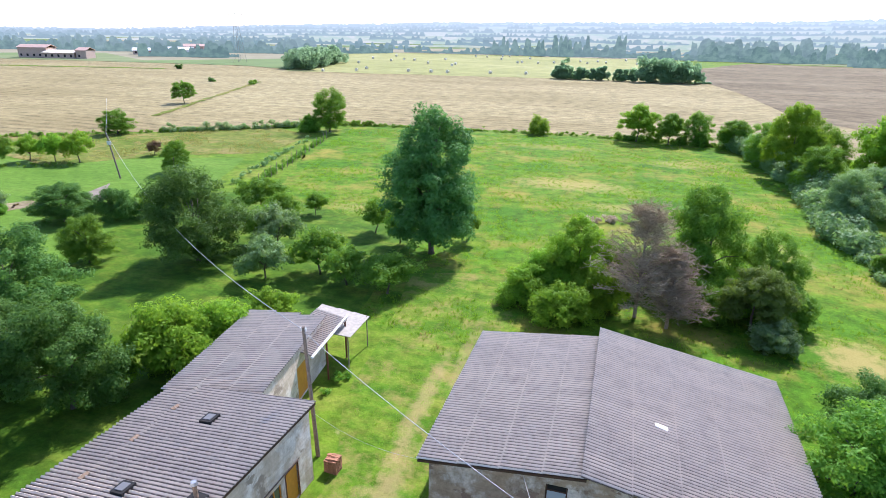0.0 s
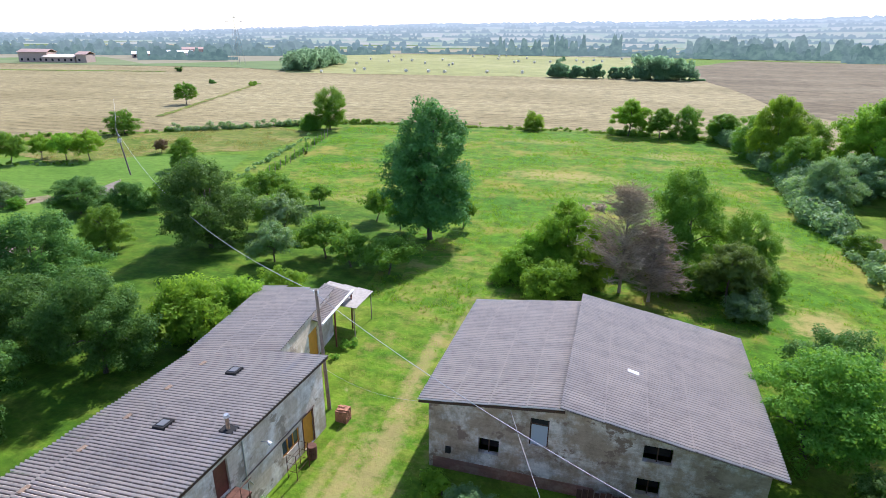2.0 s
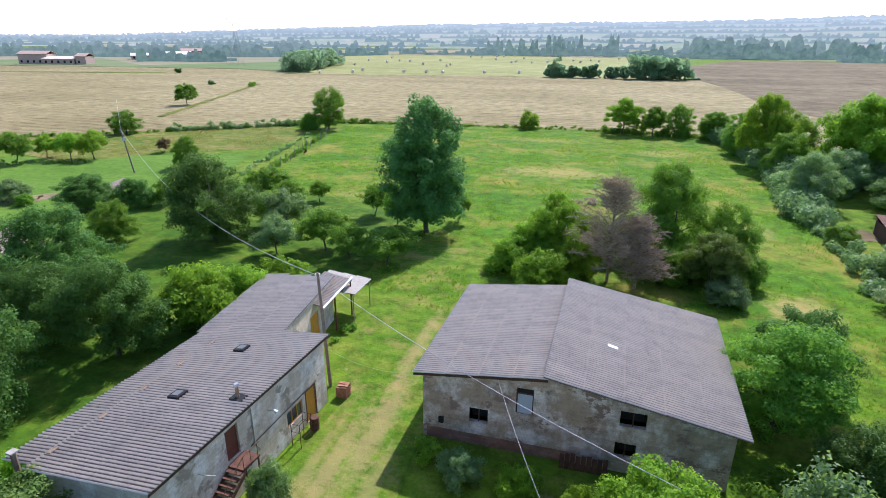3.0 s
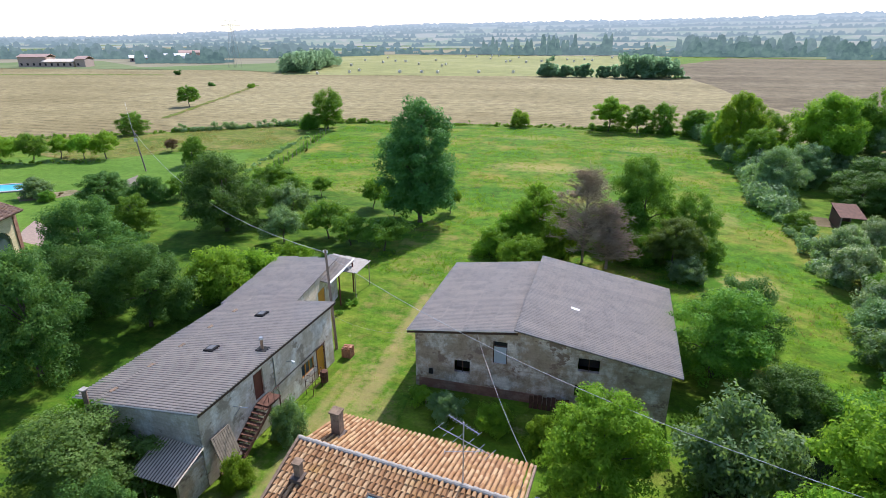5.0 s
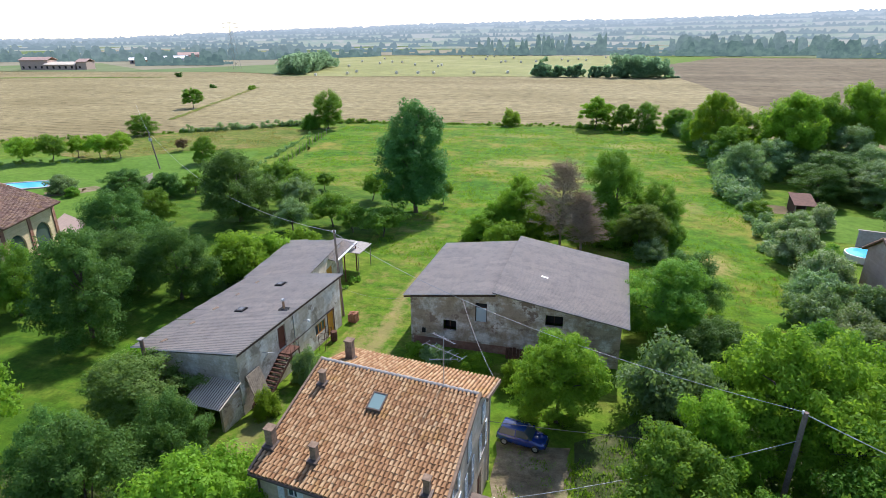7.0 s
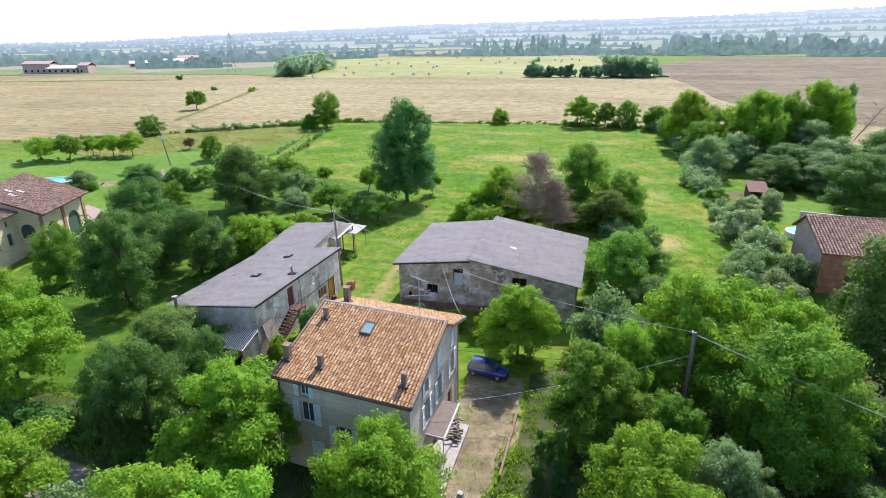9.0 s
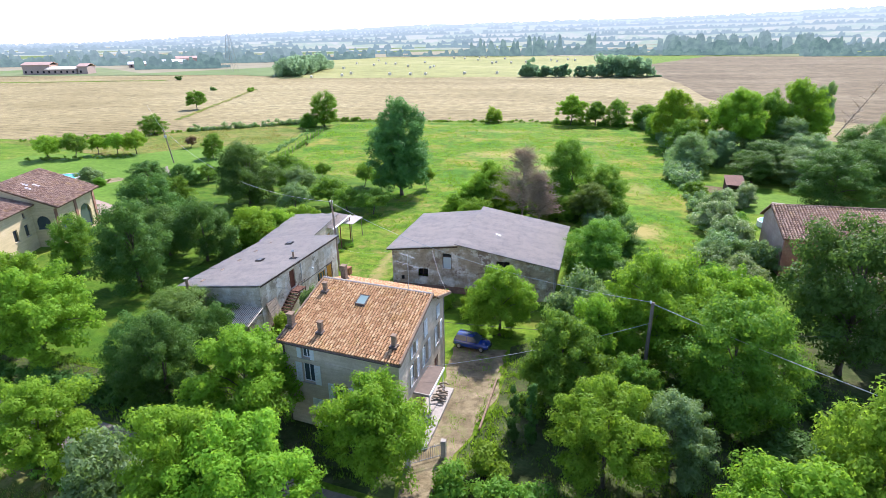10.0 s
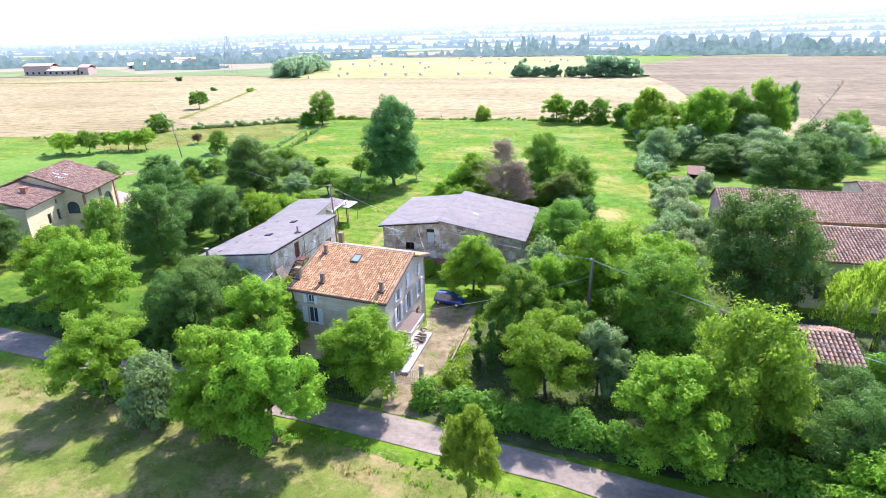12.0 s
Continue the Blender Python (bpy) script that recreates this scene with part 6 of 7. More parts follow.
    part("slat", Mesh().hexa([SW(a, 0.75, 0.9), SW(a + 0.15, 0.75, 0.9), SW(a + 0.15, 0.8, 0.9), SW(a, 0.8, 0.9), SW(a, 0.12, 2.9), SW(a + 0.15, 0.12, 2.9), SW(a + 0.15, 0.17, 2.9), SW(a, 0.17, 2.9)]), M_GREYWOOD, pan)
rack = thing("iron_rack", SW(10.4, 0.8, 0), "rusty iron frame standing before the shed window", "rack")
for a in (9.7, 10.9):
    for d in (0.35, 0.95):
        part("post", Mesh().tube([SW(a, d, 0), SW(a, d, 1.7)], 0.022, 6), M_RUST, rack)
for z in (0.55, 1.1, 1.65):
    part("rail", Mesh().tube([SW(9.7, 0.35, z), SW(10.9, 0.35, z), SW(10.9, 0.95, z), SW(9.7, 0.95, z), SW(9.7, 0.35, z)], 0.016, 5), M_RUST, rack)
bar = thing("rusty_barrel", SW(11.6, 0.7, 0), "rusty red metal barrel beside the yellow door", "barrel")
part("body", Mesh().tube([SW(11.6, 0.7, z) for z in (0, 0.03, 0.3, 0.32, 0.58, 0.6, 0.86, 0.88)], [0.27, 0.29, 0.29, 0.305, 0.305, 0.29, 0.29, 0.27], 14), M_RUST, bar)

# brick stack
stack = thing("brick_stack", BL(-0.45, 15.6, 0), "weathered stack of loose bricks beside the pole", "brick stack")
bm_ = Mesh().box(lambda u, v, z: (u, v, z), 0, 0.25, 0, 0.12, 0, 0.06).data("brick")
bm_.materials.append(M_BRICK)
rnd = random.Random(8)
for z in range(14):
    for i in range(3):
        for j in range(5):
            if z > 11 and rnd.random() < 0.5:
                continue
            u, v = -0.8 + i * 0.27, 15.1 + j * 0.135
            piece("brick", bm_, Matrix.Translation(BL(u + rnd.uniform(-.02, .02), v, 0.0 + z * 0.066)) @ Matrix.Rotation(radians(175.5) + rnd.uniform(-.06, .06), 4, "Z"), stack)

# lean-to of the shed
annex = thing("lean_to", BL(2.0, -1.2, 0), "low lean-to with dark corrugated roof at the shed end", "lean-to")
AF = BL
part("wall", Mesh().box(AF, 0.3, 0.5, -1.8, 0.18, 0, 2.2), M_BARNWALL, annex)
part("post", Mesh().tube([AF(2.9, -1.75, 0), AF(2.9, -1.75, 2.1)], 0.06, 6), M_GREYWOOD, annex)
sheet_roof(annex, BL(0.1, 0.15, 2.75), Vector(BL(3.1, 0, 0)) - Vector(BL(0, 0, 0)), BL(0.1, -2.1, 2.05), 1, 4, 17)

# rear shed door, canopy and gutter
RW = lambda a, d, z: RS(0.2 - d, a, z)
part("door", Mesh().box(RW, 5.6, 7.2, -0.14, -0.08, 0.05, 2.55), M_ORANGE, rear, "ochre yellow painted door")
lean = thing("open_canopy", (-10.5, 22.5, 0), "flat pale board canopy on thin posts behind the shed", "canopy")
cz = 2.75
for k, (x0, x1) in enumerate(((-13.2, -11.6), (-11.58, -10.2), (-10.18, -8.7))):
    part("roof_board", Mesh().hexa([(x0, 21.2 + k * 0.0, cz), (x1, 21.2, cz - 0.05), (x1, 25.3 - k * 0.25, cz - 0.15), (x0, 25.6 - k * 0.25, cz - 0.1), (x0, 21.2, cz + 0.05), (x1, 21.2, cz), (x1, 25.3 - k * 0.25, cz - 0.1), (x0, 25.6 - k * 0.25, cz - 0.05)]), M_TRIM, lean, "pale flat board")
for p in ((-13.0, 25.3), (-8.9, 24.7), (-9.0, 21.4)):
    part("post", Mesh().tube([(*p, 0), (*p, 2.7)], 0.045, 6), M_GREYWOOD, lean)
lean2 = thing("lean_to", (-10.0, 20, 0), "small lean-to with brown sheet roof and dark open front", "lean-to")
sheet_roof(lean2, (-12.2, 17.2, 3.75), (0, 5.6, 0), (-9.7, 17.2, 3.3), 1, 6, 19)
part("gutter", Mesh().tube([(-9.55, 17.0, 3.32), (-9.85, 23.2, 3.3)], 0.1, 8), M_WHITE, lean2, "white roof gutter")
part("back_board", Mesh().box(lambda u, v, z: (u, v, z), -12.0, -11.9, 21.6, 22.8, 0, 3.2), M_DARKWOOD, lean2)
for y in (19.5, 22.6):
    part("post", Mesh().tube([(-9.75, y, 0), (-9.75, y, 3.25)], 0.07, 6), M_REDWOOD, lean2)
hedge("nettle_patch", [(-9.4, 17.5), (-8.8, 20.5)], 1.0, 0.9, "mid", "weeds growing along the shed wall", 51, 1.0, 0.12, kind="stuff")

# poles and cables
pole = thing("utility_pole", (-6.75, 12.1, 0), "weathered wooden utility pole beside the shed", "pole")
part("shaft", Mesh().tube([(-6.75, 12.1, -0.2), (-7.0, 11.95, 8.7)], [0.13, 0.09], 10), M_POLEWOOD, pole)
for dx in (-0.14, 0.14):
    part("insulator", Mesh().tube([(-7.0 + dx, 11.95, 8.45), (-7.0 + dx, 11.95, 8.65)], 0.05, 6), M_WHITE, pole)
pole2 = thing("utility_pole", (26.1, -5.5, 0), "grey wooden utility pole among the garden trees", "pole")
part("shaft", Mesh().tube([(26.1, -5.5, -0.2), (26.15, -5.6, 7.7)], [0.16, 0.12], 10), M_POLEWOOD, pole2)
part("insulator", Mesh().tube([(26.0, -5.6, 7.6), (26.0, -5.6, 7.8)], 0.05, 6), M_WHITE, pole2)
pole3 = thing("utility_pole", (-69.2, 62.5, 0), "leaning grey pole in the villa garden", "pole")
part("shaft", Mesh().tube([(-69.2, 62.5, -0.2), (-70.6, 62.6, 7.8)], [0.14, 0.1], 8), M_POLEWOOD, pole3)
part("transformer_box", Mesh().box(lambda u, v, z: (u, v, z), -70.5, -70.1, 62.3, 62.8, 5.6, 6.2), M_STEEL, pole3)
cable("power_cable", (-7.0, 11.95, 8.5), (-70.6, 62.6, 7.6), 3.4, 0.02, M_CABLE, "pale overhead cable sagging to the garden pole")
cable("power_cable", (-70.6, 62.6, 7.6), (-98.2, 91.0, 9.0), 0.6, 0.018, M_CABLE, "pale overhead cable beyond the garden pole")
cable("power_cable", (-7.0, 11.95, 8.4), (26.1, -5.6, 7.7), 1.5, 0.017, M_CABLE, "pale overhead cable between two poles")
cable("house_cable", (5.6, 8.7, 5.0), (10.6, -4.9, 6.7), 0.5, 0.009, M_CABLE, "thin cable from the barn to the house")
cable("garden_cable", (-6.8, 12.1, 3.0), (0.6, 9.0, 4.2), 0.5, 0.006, M_CABLE, "thin cable across the grass lane")
cable("power_cable", (26.1, -5.6, 7.6), (66, -32, 8.5), 1.4, 0.025, M_CABLE, "pale overhead cable along the road")
cable("house_cable", (9.0, -6.0, 4.5), (48, -2, 6), 0.9, 0.016, M_DARKCABLE, "thin dark cable across the garden")
cable("house_cable", (10.0, -11.5, 3.6), (26.1, -5.6, 6.0), 0.4, 0.016, M_CABLE, "thin cable from the house to the pole")

# television aerial
ant = thing("roof_aerial", HF(7.3, 0.15, 8.2), "tall steel television aerial on the house roof", "aerial")
ax, ay, _ = HF(7.3, 0.15, 0)
part("mast", Mesh().tube([(ax, ay, 8.0), (ax, ay, 11.1)], 0.025, 6), M_STEEL, ant)
for z, dirn, n, L in ((11.0, 150, 10, 1.5), (10.3, 155, 6, 2.4), (9.8, 15, 5, 1.4)):
    d = unit(dirn)
    part("boom", Mesh().tube([(ax - d[0] * L * 0.5, ay - d[1] * L * 0.5, z), (ax + d[0] * L * 0.5, ay + d[1] * L * 0.5, z)], 0.014, 5), M_STEEL, ant)
    for k in range(n):
        s = (k / (n - 1) - 0.5) * L
        e = 0.12 + 0.2 * (L > 2)
        part("element", Mesh().tube([(ax + d[0] * s - d[1] * e, ay + d[1] * s + d[0] * e, z), (ax + d[0] * s + d[1] * e, ay + d[1] * s - d[0] * e, z)], 0.009, 4), M_STEEL, ant)

# ---- car ----
M_CARBLUE = Nodes("car_paint", 0.16, 0.0, 0.8)
M_CARBLUE.color((0.008, 0.028, 0.17))
M_CARBLUE.b.inputs["Coat Weight"].default_value = 0.8
M_CARBLUE = M_CARBLUE.m
M_TYRE = plain("tyre", (0.025, 0.025, 0.025), 0.9)
M_LAMP = glass_material("headlight", (0.6, 0.62, 0.62), 0.1)


def car(x, y, rz):
    ob = thing("car", (x, y, 0.08), "small dark blue hatchback parked on the gravel", "car")
    M = Matrix.Translation((x, y, 0.08)) @ Matrix.Rotation(radians(rz), 4, "Z") @ Matrix.Diagonal((0.92, 0.9, 0.88, 1.0))
    W = lambda px, py, pz: tuple(M @ Vector((px, py, pz)))
    # body sections along the length: x, half width, sill, shoulder height
    sec = [(-1.76, 0.60, 0.44, 0.74), (-1.72, 0.70, 0.34, 0.83), (-1.62, 0.76, 0.27, 0.88), (-1.2, 0.80, 0.22, 0.90), (-0.2, 0.81, 0.20, 0.885), (0.6, 0.81, 0.21, 0.865), (0.95, 0.80, 0.22, 0.83),
           (1.25, 0.785, 0.24, 0.775), (1.5, 0.75, 0.27, 0.71), (1.66, 0.70, 0.31, 0.63), (1.75, 0.60, 0.38, 0.54)]
    prof = ((0.90, 0.0), (0.98, 0.12), (1.0, 0.45), (0.985, 0.74), (0.94, 0.9), (0.84, 0.975), (0.5, 1.01), (0.0, 1.03))
    v = []
    for sx, hw, z0, z1 in sec:
        half = [(hw * a, z0 + (z1 - z0) * b) for a, b in prof]
        v += [W(sx, -a, z) for a, z in half] + [W(sx, a, z) for a, z in reversed(half[:-1])]
    n = 15
    f = [(i * n + j, i * n + (j + 1) % n, (i + 1) * n + (j + 1) % n, (i + 1) * n + j) for i in range(len(sec) - 1) for j in range(n)]
    f += [tuple(reversed(range(n))), tuple((len(sec) - 1) * n + j for j in range(n))]
    part("body", Mesh().add(v, f), M_CARBLUE, ob, smooth=True)
    # domed roof panel
    v, nx, ny = [], 8, 8
    for d in (0.0, -0.03):
        for i in range(nx + 1):
            for j in range(ny + 1):
                a, b = i / nx, j / ny * 2 - 1
                v.append(W(-1.46 + 1.72 * a, b * (0.575 + 0.02 * math.sin(math.pi * a)), 1.375 + d + 0.075 * math.sin(math.pi * (0.12 + a * 0.8)) * (1 - b ** 4) - 0.02 * abs(b) ** 3))
    k, f = (nx + 1) * (ny + 1), []
    for i in range(nx):
        for j in range(ny):
            q = (i * (ny + 1) + j, (i + 1) * (ny + 1) + j, (i + 1) * (ny + 1) + j + 1, i * (ny + 1) + j + 1)
            f += [q, tuple(k + x for x in reversed(q))]
    part("roof", Mesh().add(v, f), M_CARBLUE, ob, smooth=True)
    for s in (-1, 1):
        part("side_window", Mesh().hexa([W(-1.6, s * 0.70, 0.87), W(0.72, s * 0.72, 0.86), W(0.72, s * 0.69, 0.86), W(-1.6, s * 0.67, 0.87), W(-1.38, s * 0.565, 1.38), W(0.2, s * 0.57, 1.38), W(0.2, s * 0.54, 1.38), W(-1.38, s * 0.535, 1.38)]), M_GLASS, ob)
        part("door_pillar", Mesh().hexa([W(-0.42, s * 0.735, 0.87), W(-0.34, s * 0.735, 0.87), W(-0.34, s * 0.71, 0.87), W(-0.42, s * 0.71, 0.87), W(-0.42, s * 0.59, 1.39), W(-0.34, s * 0.59, 1.39), W(-0.34, s * 0.57, 1.39), W(-0.42, s * 0.57, 1.39)]), M_CARBLUE, ob)
        part("headlight", Mesh().hexa([W(1.55, s * 0.66, 0.5), W(1.72, s * 0.5, 0.5), W(1.7, s * 0.38, 0.5), W(1.5, s * 0.4, 0.5), W(1.5, s * 0.66, 0.66), W(1.68, s * 0.5, 0.63), W(1.66, s * 0.38, 0.63), W(1.46, s * 0.4, 0.66)]), M_LAMP, ob)
        part("mirror", Mesh().box(W, 0.5, 0.66, min(s * 0.78, s * 0.92), max(s * 0.78, s * 0.92), 0.88, 1.0), M_CARBLUE, ob)
        for wx in (-1.13, 1.1):
            t = part("tyre", Mesh().tube([W(wx, s * 0.64, 0.27), W(wx, s * 0.68, 0.27), W(wx, s * 0.78, 0.27), W(wx, s * 0.815, 0.27)], [0.24, 0.275, 0.275, 0.25], 18), M_TYRE, ob)
            part("rim", Mesh().tube([W(wx, s * 0.8, 0.27), W(wx, s * 0.825, 0.27)], [0.17, 0.15], 14), M_STEEL, t)
    part("windscreen", Mesh().hexa([W(0.74, -0.68, 0.86), W(0.8, -0.68, 0.86), W(0.8, 0.68, 0.86), W(0.74, 0.68, 0.86), W(0.2, -0.54, 1.38), W(0.24, -0.54, 1.39), W(0.24, 0.54, 1.39), W(0.2, 0.54, 1.38)]), M_GLASS, ob)
    part("rear_window", Mesh().hexa([W(-1.7, -0.64, 0.88), W(-1.66, -0.64, 0.88), W(-1.66, 0.64, 0.88), W(-1.7, 0.64, 0.88), W(-1.44, -0.53, 1.38), W(-1.4, -0.53, 1.38), W(-1.4, 0.53, 1.38), W(-1.44, 0.53, 1.38)]), M_GLASS, ob)
    part("front_bumper", Mesh().box(W, 1.6, 1.79, -0.6, 0.6, 0.3, 0.46), M_DARK, ob)
    part("rear_bumper", Mesh().box(W, -1.79, -1.66, -0.64, 0.64, 0.34, 0.5), M_DARK, ob)


car(12.1, -1.8, -9)

# ---- gate, drive edge, hedges by the road ----
gate = thing("iron_gate", (12.0, -16.6, 0), "low grey iron bar gate across the drive", "gate")
ga, gb = Vector((11.0, -17.4, 0)), Vector((13.0, -16.0, 0))
for z in (0.2, 1.05):
    part("rail", Mesh().tube([ga + Vector((0, 0, z)), gb + Vector((0, 0, z))], 0.025, 5), M_STEEL, gate)
for k in range(17):
    p = ga.lerp(gb, k / 16)
    part("bar", Mesh().tube([p + Vector((0, 0, 0.1)), p + Vector((0, 0, 1.2))], 0.014, 5), M_STEEL, gate)
for p in (ga, gb):
    solo("gate_post", Mesh().box(lambda u, v, z: (p.x + u, p.y + v, z), -0.16, 0.16, -0.16, 0.16, 0, 1.35), M_TRIM, "square pale concrete gate post", "gate post", group="gate posts", base=(p.x, p.y, 0))
solo("drive_edge", Mesh().box(affine((14.95, -6.5), unit(-92), unit(-2)), 0, 6.4, 0, 0.14, 0, 0.22), M_CHIMNEY, "low brick edging wall beside the gravel drive", "kerb", "structure", base=(14.95, -6.5, 0))
hedge("road_hedge", [(13.6, -19.2), (17.5, -19.6)], 2.2, 2.3, "mid", "dense green hedge beside the road", 61, 1.2, 0.13, 0.15)
hedge("road_hedge", [(17.2, -19.8), (23, -20.4), (29, -21.6)], 2.2, 2.4, "mid", "dense green hedge beside the road", 62, 1.7, 0.13, 0.15)
hedge("road_hedge", [(14.6, -17.5), (17.0, -16.8)], 1.8, 2.2, "yellow", "bright leafy shrub beside the drive", 63, 1.1, 0.13)
hedge("road_hedge", [(29, -21.5), (36, -22.6), (46, -24.4), (60, -26.5)], 2.6, 2.6, "mid", "tangled green hedge beside the road", 64, 1.0, 0.15)
hedge("road_hedge", [(-40, -13.5), (-26, -14.8), (-14, -15.6), (-4, -17.0), (2, -18.6)], 2.2, 2.0, "dark", "dark undergrowth beside the road", 65, 0.9, 0.15)
hedge("road_hedge", [(-14, -22.8), (-8, -23.6), (0, -24.6), (6, -25.4)], 2.0, 1.6, "mid", "undergrowth below the roadside trees", 66, 0.9, 0.15)
hedge("verge_plants", [(6.5, -24.0), (8.6, -24.4), (16, -25.5), (25, -26.6), (40, -30)], 1.5, 0.5, "bright", "lush green verge plants along the road", 67, 1.0, 0.1, kind="stuff")
hedge("verge_plants", [(-40, -17.6), (-24, -20.8), (-14, -21.6)], 1.4, 0.5, "mid", "lush green verge plants along the road", 73, 0.5, 0.1, kind="stuff")
hedge("garden_undergrowth", [(20, 8), (25, 13), (31, 13), (37, 13)], 2.6, 1.8, "mid", "weedy undergrowth on the garden edge", 74, 0.7, 0.15)
hedge("garden_undergrowth", [(24, -4), (30, -6), (35, -10), (34, -16)], 5.0, 2.4, "dark", "dark undergrowth below the garden trees", 68, 0.7, 0.17)
hedge("garden_undergrowth", [(34, -4), (37, -2), (38, -8)], 4.0, 2.2, "dark", "dark undergrowth below the garden trees", 69, 0.7, 0.17)
hedge("garden_undergrowth", [(17, -9), (20, -12), (25, -13)], 2.4, 1.6, "mid", "undergrowth beside the drive", 70, 0.7, 0.14)
hedge("box_hedge", [(1.6, 8.0), (2.4, 6.4)], 1.4, 1.3, "bright", "low green hedge before the grey barn", 71, 1.4, 0.1, 0.1)
tree("shrub", "silver", 4.2, 5.6, 1.9, 2.4, "round grey-green bush before the grey barn", "bush")
tree("shrub", "bright", 7.5, 5.4, 1.9, 2.5, "round bright green bush before the grey barn", "bush")
tree("shrub", "bright", 10.6, 4.4, 2.2, 2.4, "round bright green bush before the grey barn", "bush")
hedge("box_hedge", [(11.2, 1.0), (15.5, 0.6)], 1.3, 1.1, "bright", "low clipped hedge behind the car", 72, 1.2, 0.1, 0.15)
for bx, by, bh, bw, bl in ((38.6, 37, 4.0, 5.6, "bloom"), (40.4, 44, 3.4, 5.0, "silver"), (39.3, 29, 4.2, 5.4, "bloom"), (35.4, 19.6, 3.6, 5.0, "silver"), (37.6, 16.6, 3.4, 5.0, "bloom"), (41.0, 22.4, 3.6, 4.6, "silver"), (37.4, 25, 3.4, 5.2, "silver"), (42.6, 48.5, 3.0, 4.4, "bloom"), (38.9, 55, 2.4, 4.0, "mid"), (34.6, 13.5, 3.4, 4.6, "mid"), (37, 10.0, 3.2, 4.6, "silver"), (40.8, 33.5, 3.6, 4.4, "mid"), (45.5, 50, 3.6, 4.0, "bloom")):
    tree("shrub", bl, bx, by, bh, bw, {"bloom": "elder bush with creamy white blossom heads", "silver": "grey-green elder bush along the garden edge", "mid": "green bush along the garden edge"}[bl], "elder_bush" if bl != "mid" else "bush")
tree("shrub", "mid", 33.0, 5.5, 3.0, 5.0, "green bush on the garden edge", "bush")

# bare grey tree
def bare_tree(name, x, y, h, w, label, seed, mat=None, lean=(0, 0), twigs=9, branches=46):
    rs = np.random.RandomState(seed)
    ob = thing(name, (x, y, 0), label, "tree")
    m, t = Mesh(), Mesh()
    tipx = Vector((x + lean[0], y + lean[1], h))
    base = Vector((x, y, -0.1))
    m.tube([base, base.lerp(tipx, 0.3), base.lerp(tipx, 0.65), tipx], [0.17, 0.13, 0.08, 0.02], 7)
    for i in range(branches):
        s = rs.uniform(0.14, 0.97)
        a = base.lerp(tipx, s)
        an = rs.random() * 6.283
        L = w * 0.5 * (1.05 - 0.85 * s) * rs.uniform(0.55, 1.1)
        d = Vector((math.cos(an), math.sin(an), rs.uniform(0.25, 0.95)))
        e = a + d * L
        m.tube([a, a.lerp(e, 0.5) + Vector((0, 0, 0.1 * L)), e], [0.05 * (1.15 - s), 0.03, 0.01], 4)
        for k in range(twigs):
            q = a.lerp(e, rs.uniform(0.3, 1.0))
            dd = Vector((rs.normal(), rs.normal(), rs.uniform(-0.2, 0.9))).normalized() * rs.uniform(0.35, 1.0)
            t.tube([q, q + dd * 0.5 + Vector((0, 0, 0.05)), q + dd], [0.022, 0.016, 0.008], 3, cap=False)
            for _ in range(2):
                q2 = q + dd * rs.uniform(0.4, 1)
                d3 = Vector((rs.normal(), rs.normal(), rs.uniform(-0.2, 0.8))).normalized() * rs.uniform(0.2, 0.5)
                t.tube([q2, q2 + d3], [0.017, 0.008], 3, cap=False)
    part("trunk", m, M_GREYWOOD, ob)
    part("twig_mass", t, LEAF["twig"], ob, kind="stuff")


bare_tree("dead_tree", 12.0, 36.6, 10.2, 11.0, "leafless grey-brown tree behind the grey barn", 5, twigs=22, branches=150)
bare_tree("dead_tree", 14.6, 35.2, 6.8, 7.4, "leafless grey-brown tree behind the grey barn", 6, twigs=20, branches=110)
bare_tree("bare_tree", 82, 121, 14, 8, "leaning half-bare tree at the field edge", 7, lean=(10, 4), twigs=6, branches=30)

# grass standing in the meadow and along the edges
def in_polygon(x, y, pts):
    inside = np.zeros(len(x), bool)
    for (x0, y0), (x1, y1) in zip(pts, pts[1:] + pts[:1]):
        if y0 != y1:
            inside ^= ((y0 > y) != (y1 > y)) & (x < (x1 - x0) * (y - y0) / (y1 - y0) + x0)
    return inside


def grass_tufts(name, pts, n, height, leaf, label, seed, patchy=0.0, scale=0.12, blades=6):
    """Tufts of blades scattered over a plot, thick in patches, one mesh."""
    rs = np.random.RandomState(seed)
    lo, hi = np.min(pts, axis=0), np.max(pts, axis=0)
    x, y = rs.uniform(lo[0], hi[0], n * 2), rs.uniform(lo[1], hi[1], n * 2)
    g = np.array([noise.noise(Vector((a * scale, b * scale, seed))) + 0.5 * noise.noise(Vector((a * scale * 3, b * scale * 3, seed + 3))) for a, b in zip(x, y)])
    keep = in_polygon(x, y, pts) & (g > patchy + rs.normal(size=len(x)) * 0.12)
    x, y, g = x[keep][:n], y[keep][:n], g[keep][:n]
    k = len(x)
    h = height * (0.45 + 0.75 * rs.random(k)) * (0.8 + 0.6 * np.clip(g, 0, 1))
    base = np.stack([x, y, np.full(k, -0.01)], 1)[:, None, :].repeat(blades, 1) + rs.normal(size=(k, blades, 3)) * np.array([0.11, 0.11, 0])
    a = rs.random((k, blades)) * 6.283
    lean = h[:, None] * rs.uniform(0.1, 0.7, (k, blades))
    side = np.stack([-np.sin(a), np.cos(a), np.zeros_like(a)], 2) * (0.02 + 0.06 * h[:, None, None])
    tip = base + np.stack([np.cos(a) * lean, np.sin(a) * lean, h[:, None] * rs.uniform(0.7, 1.1, (k, blades))], 2)
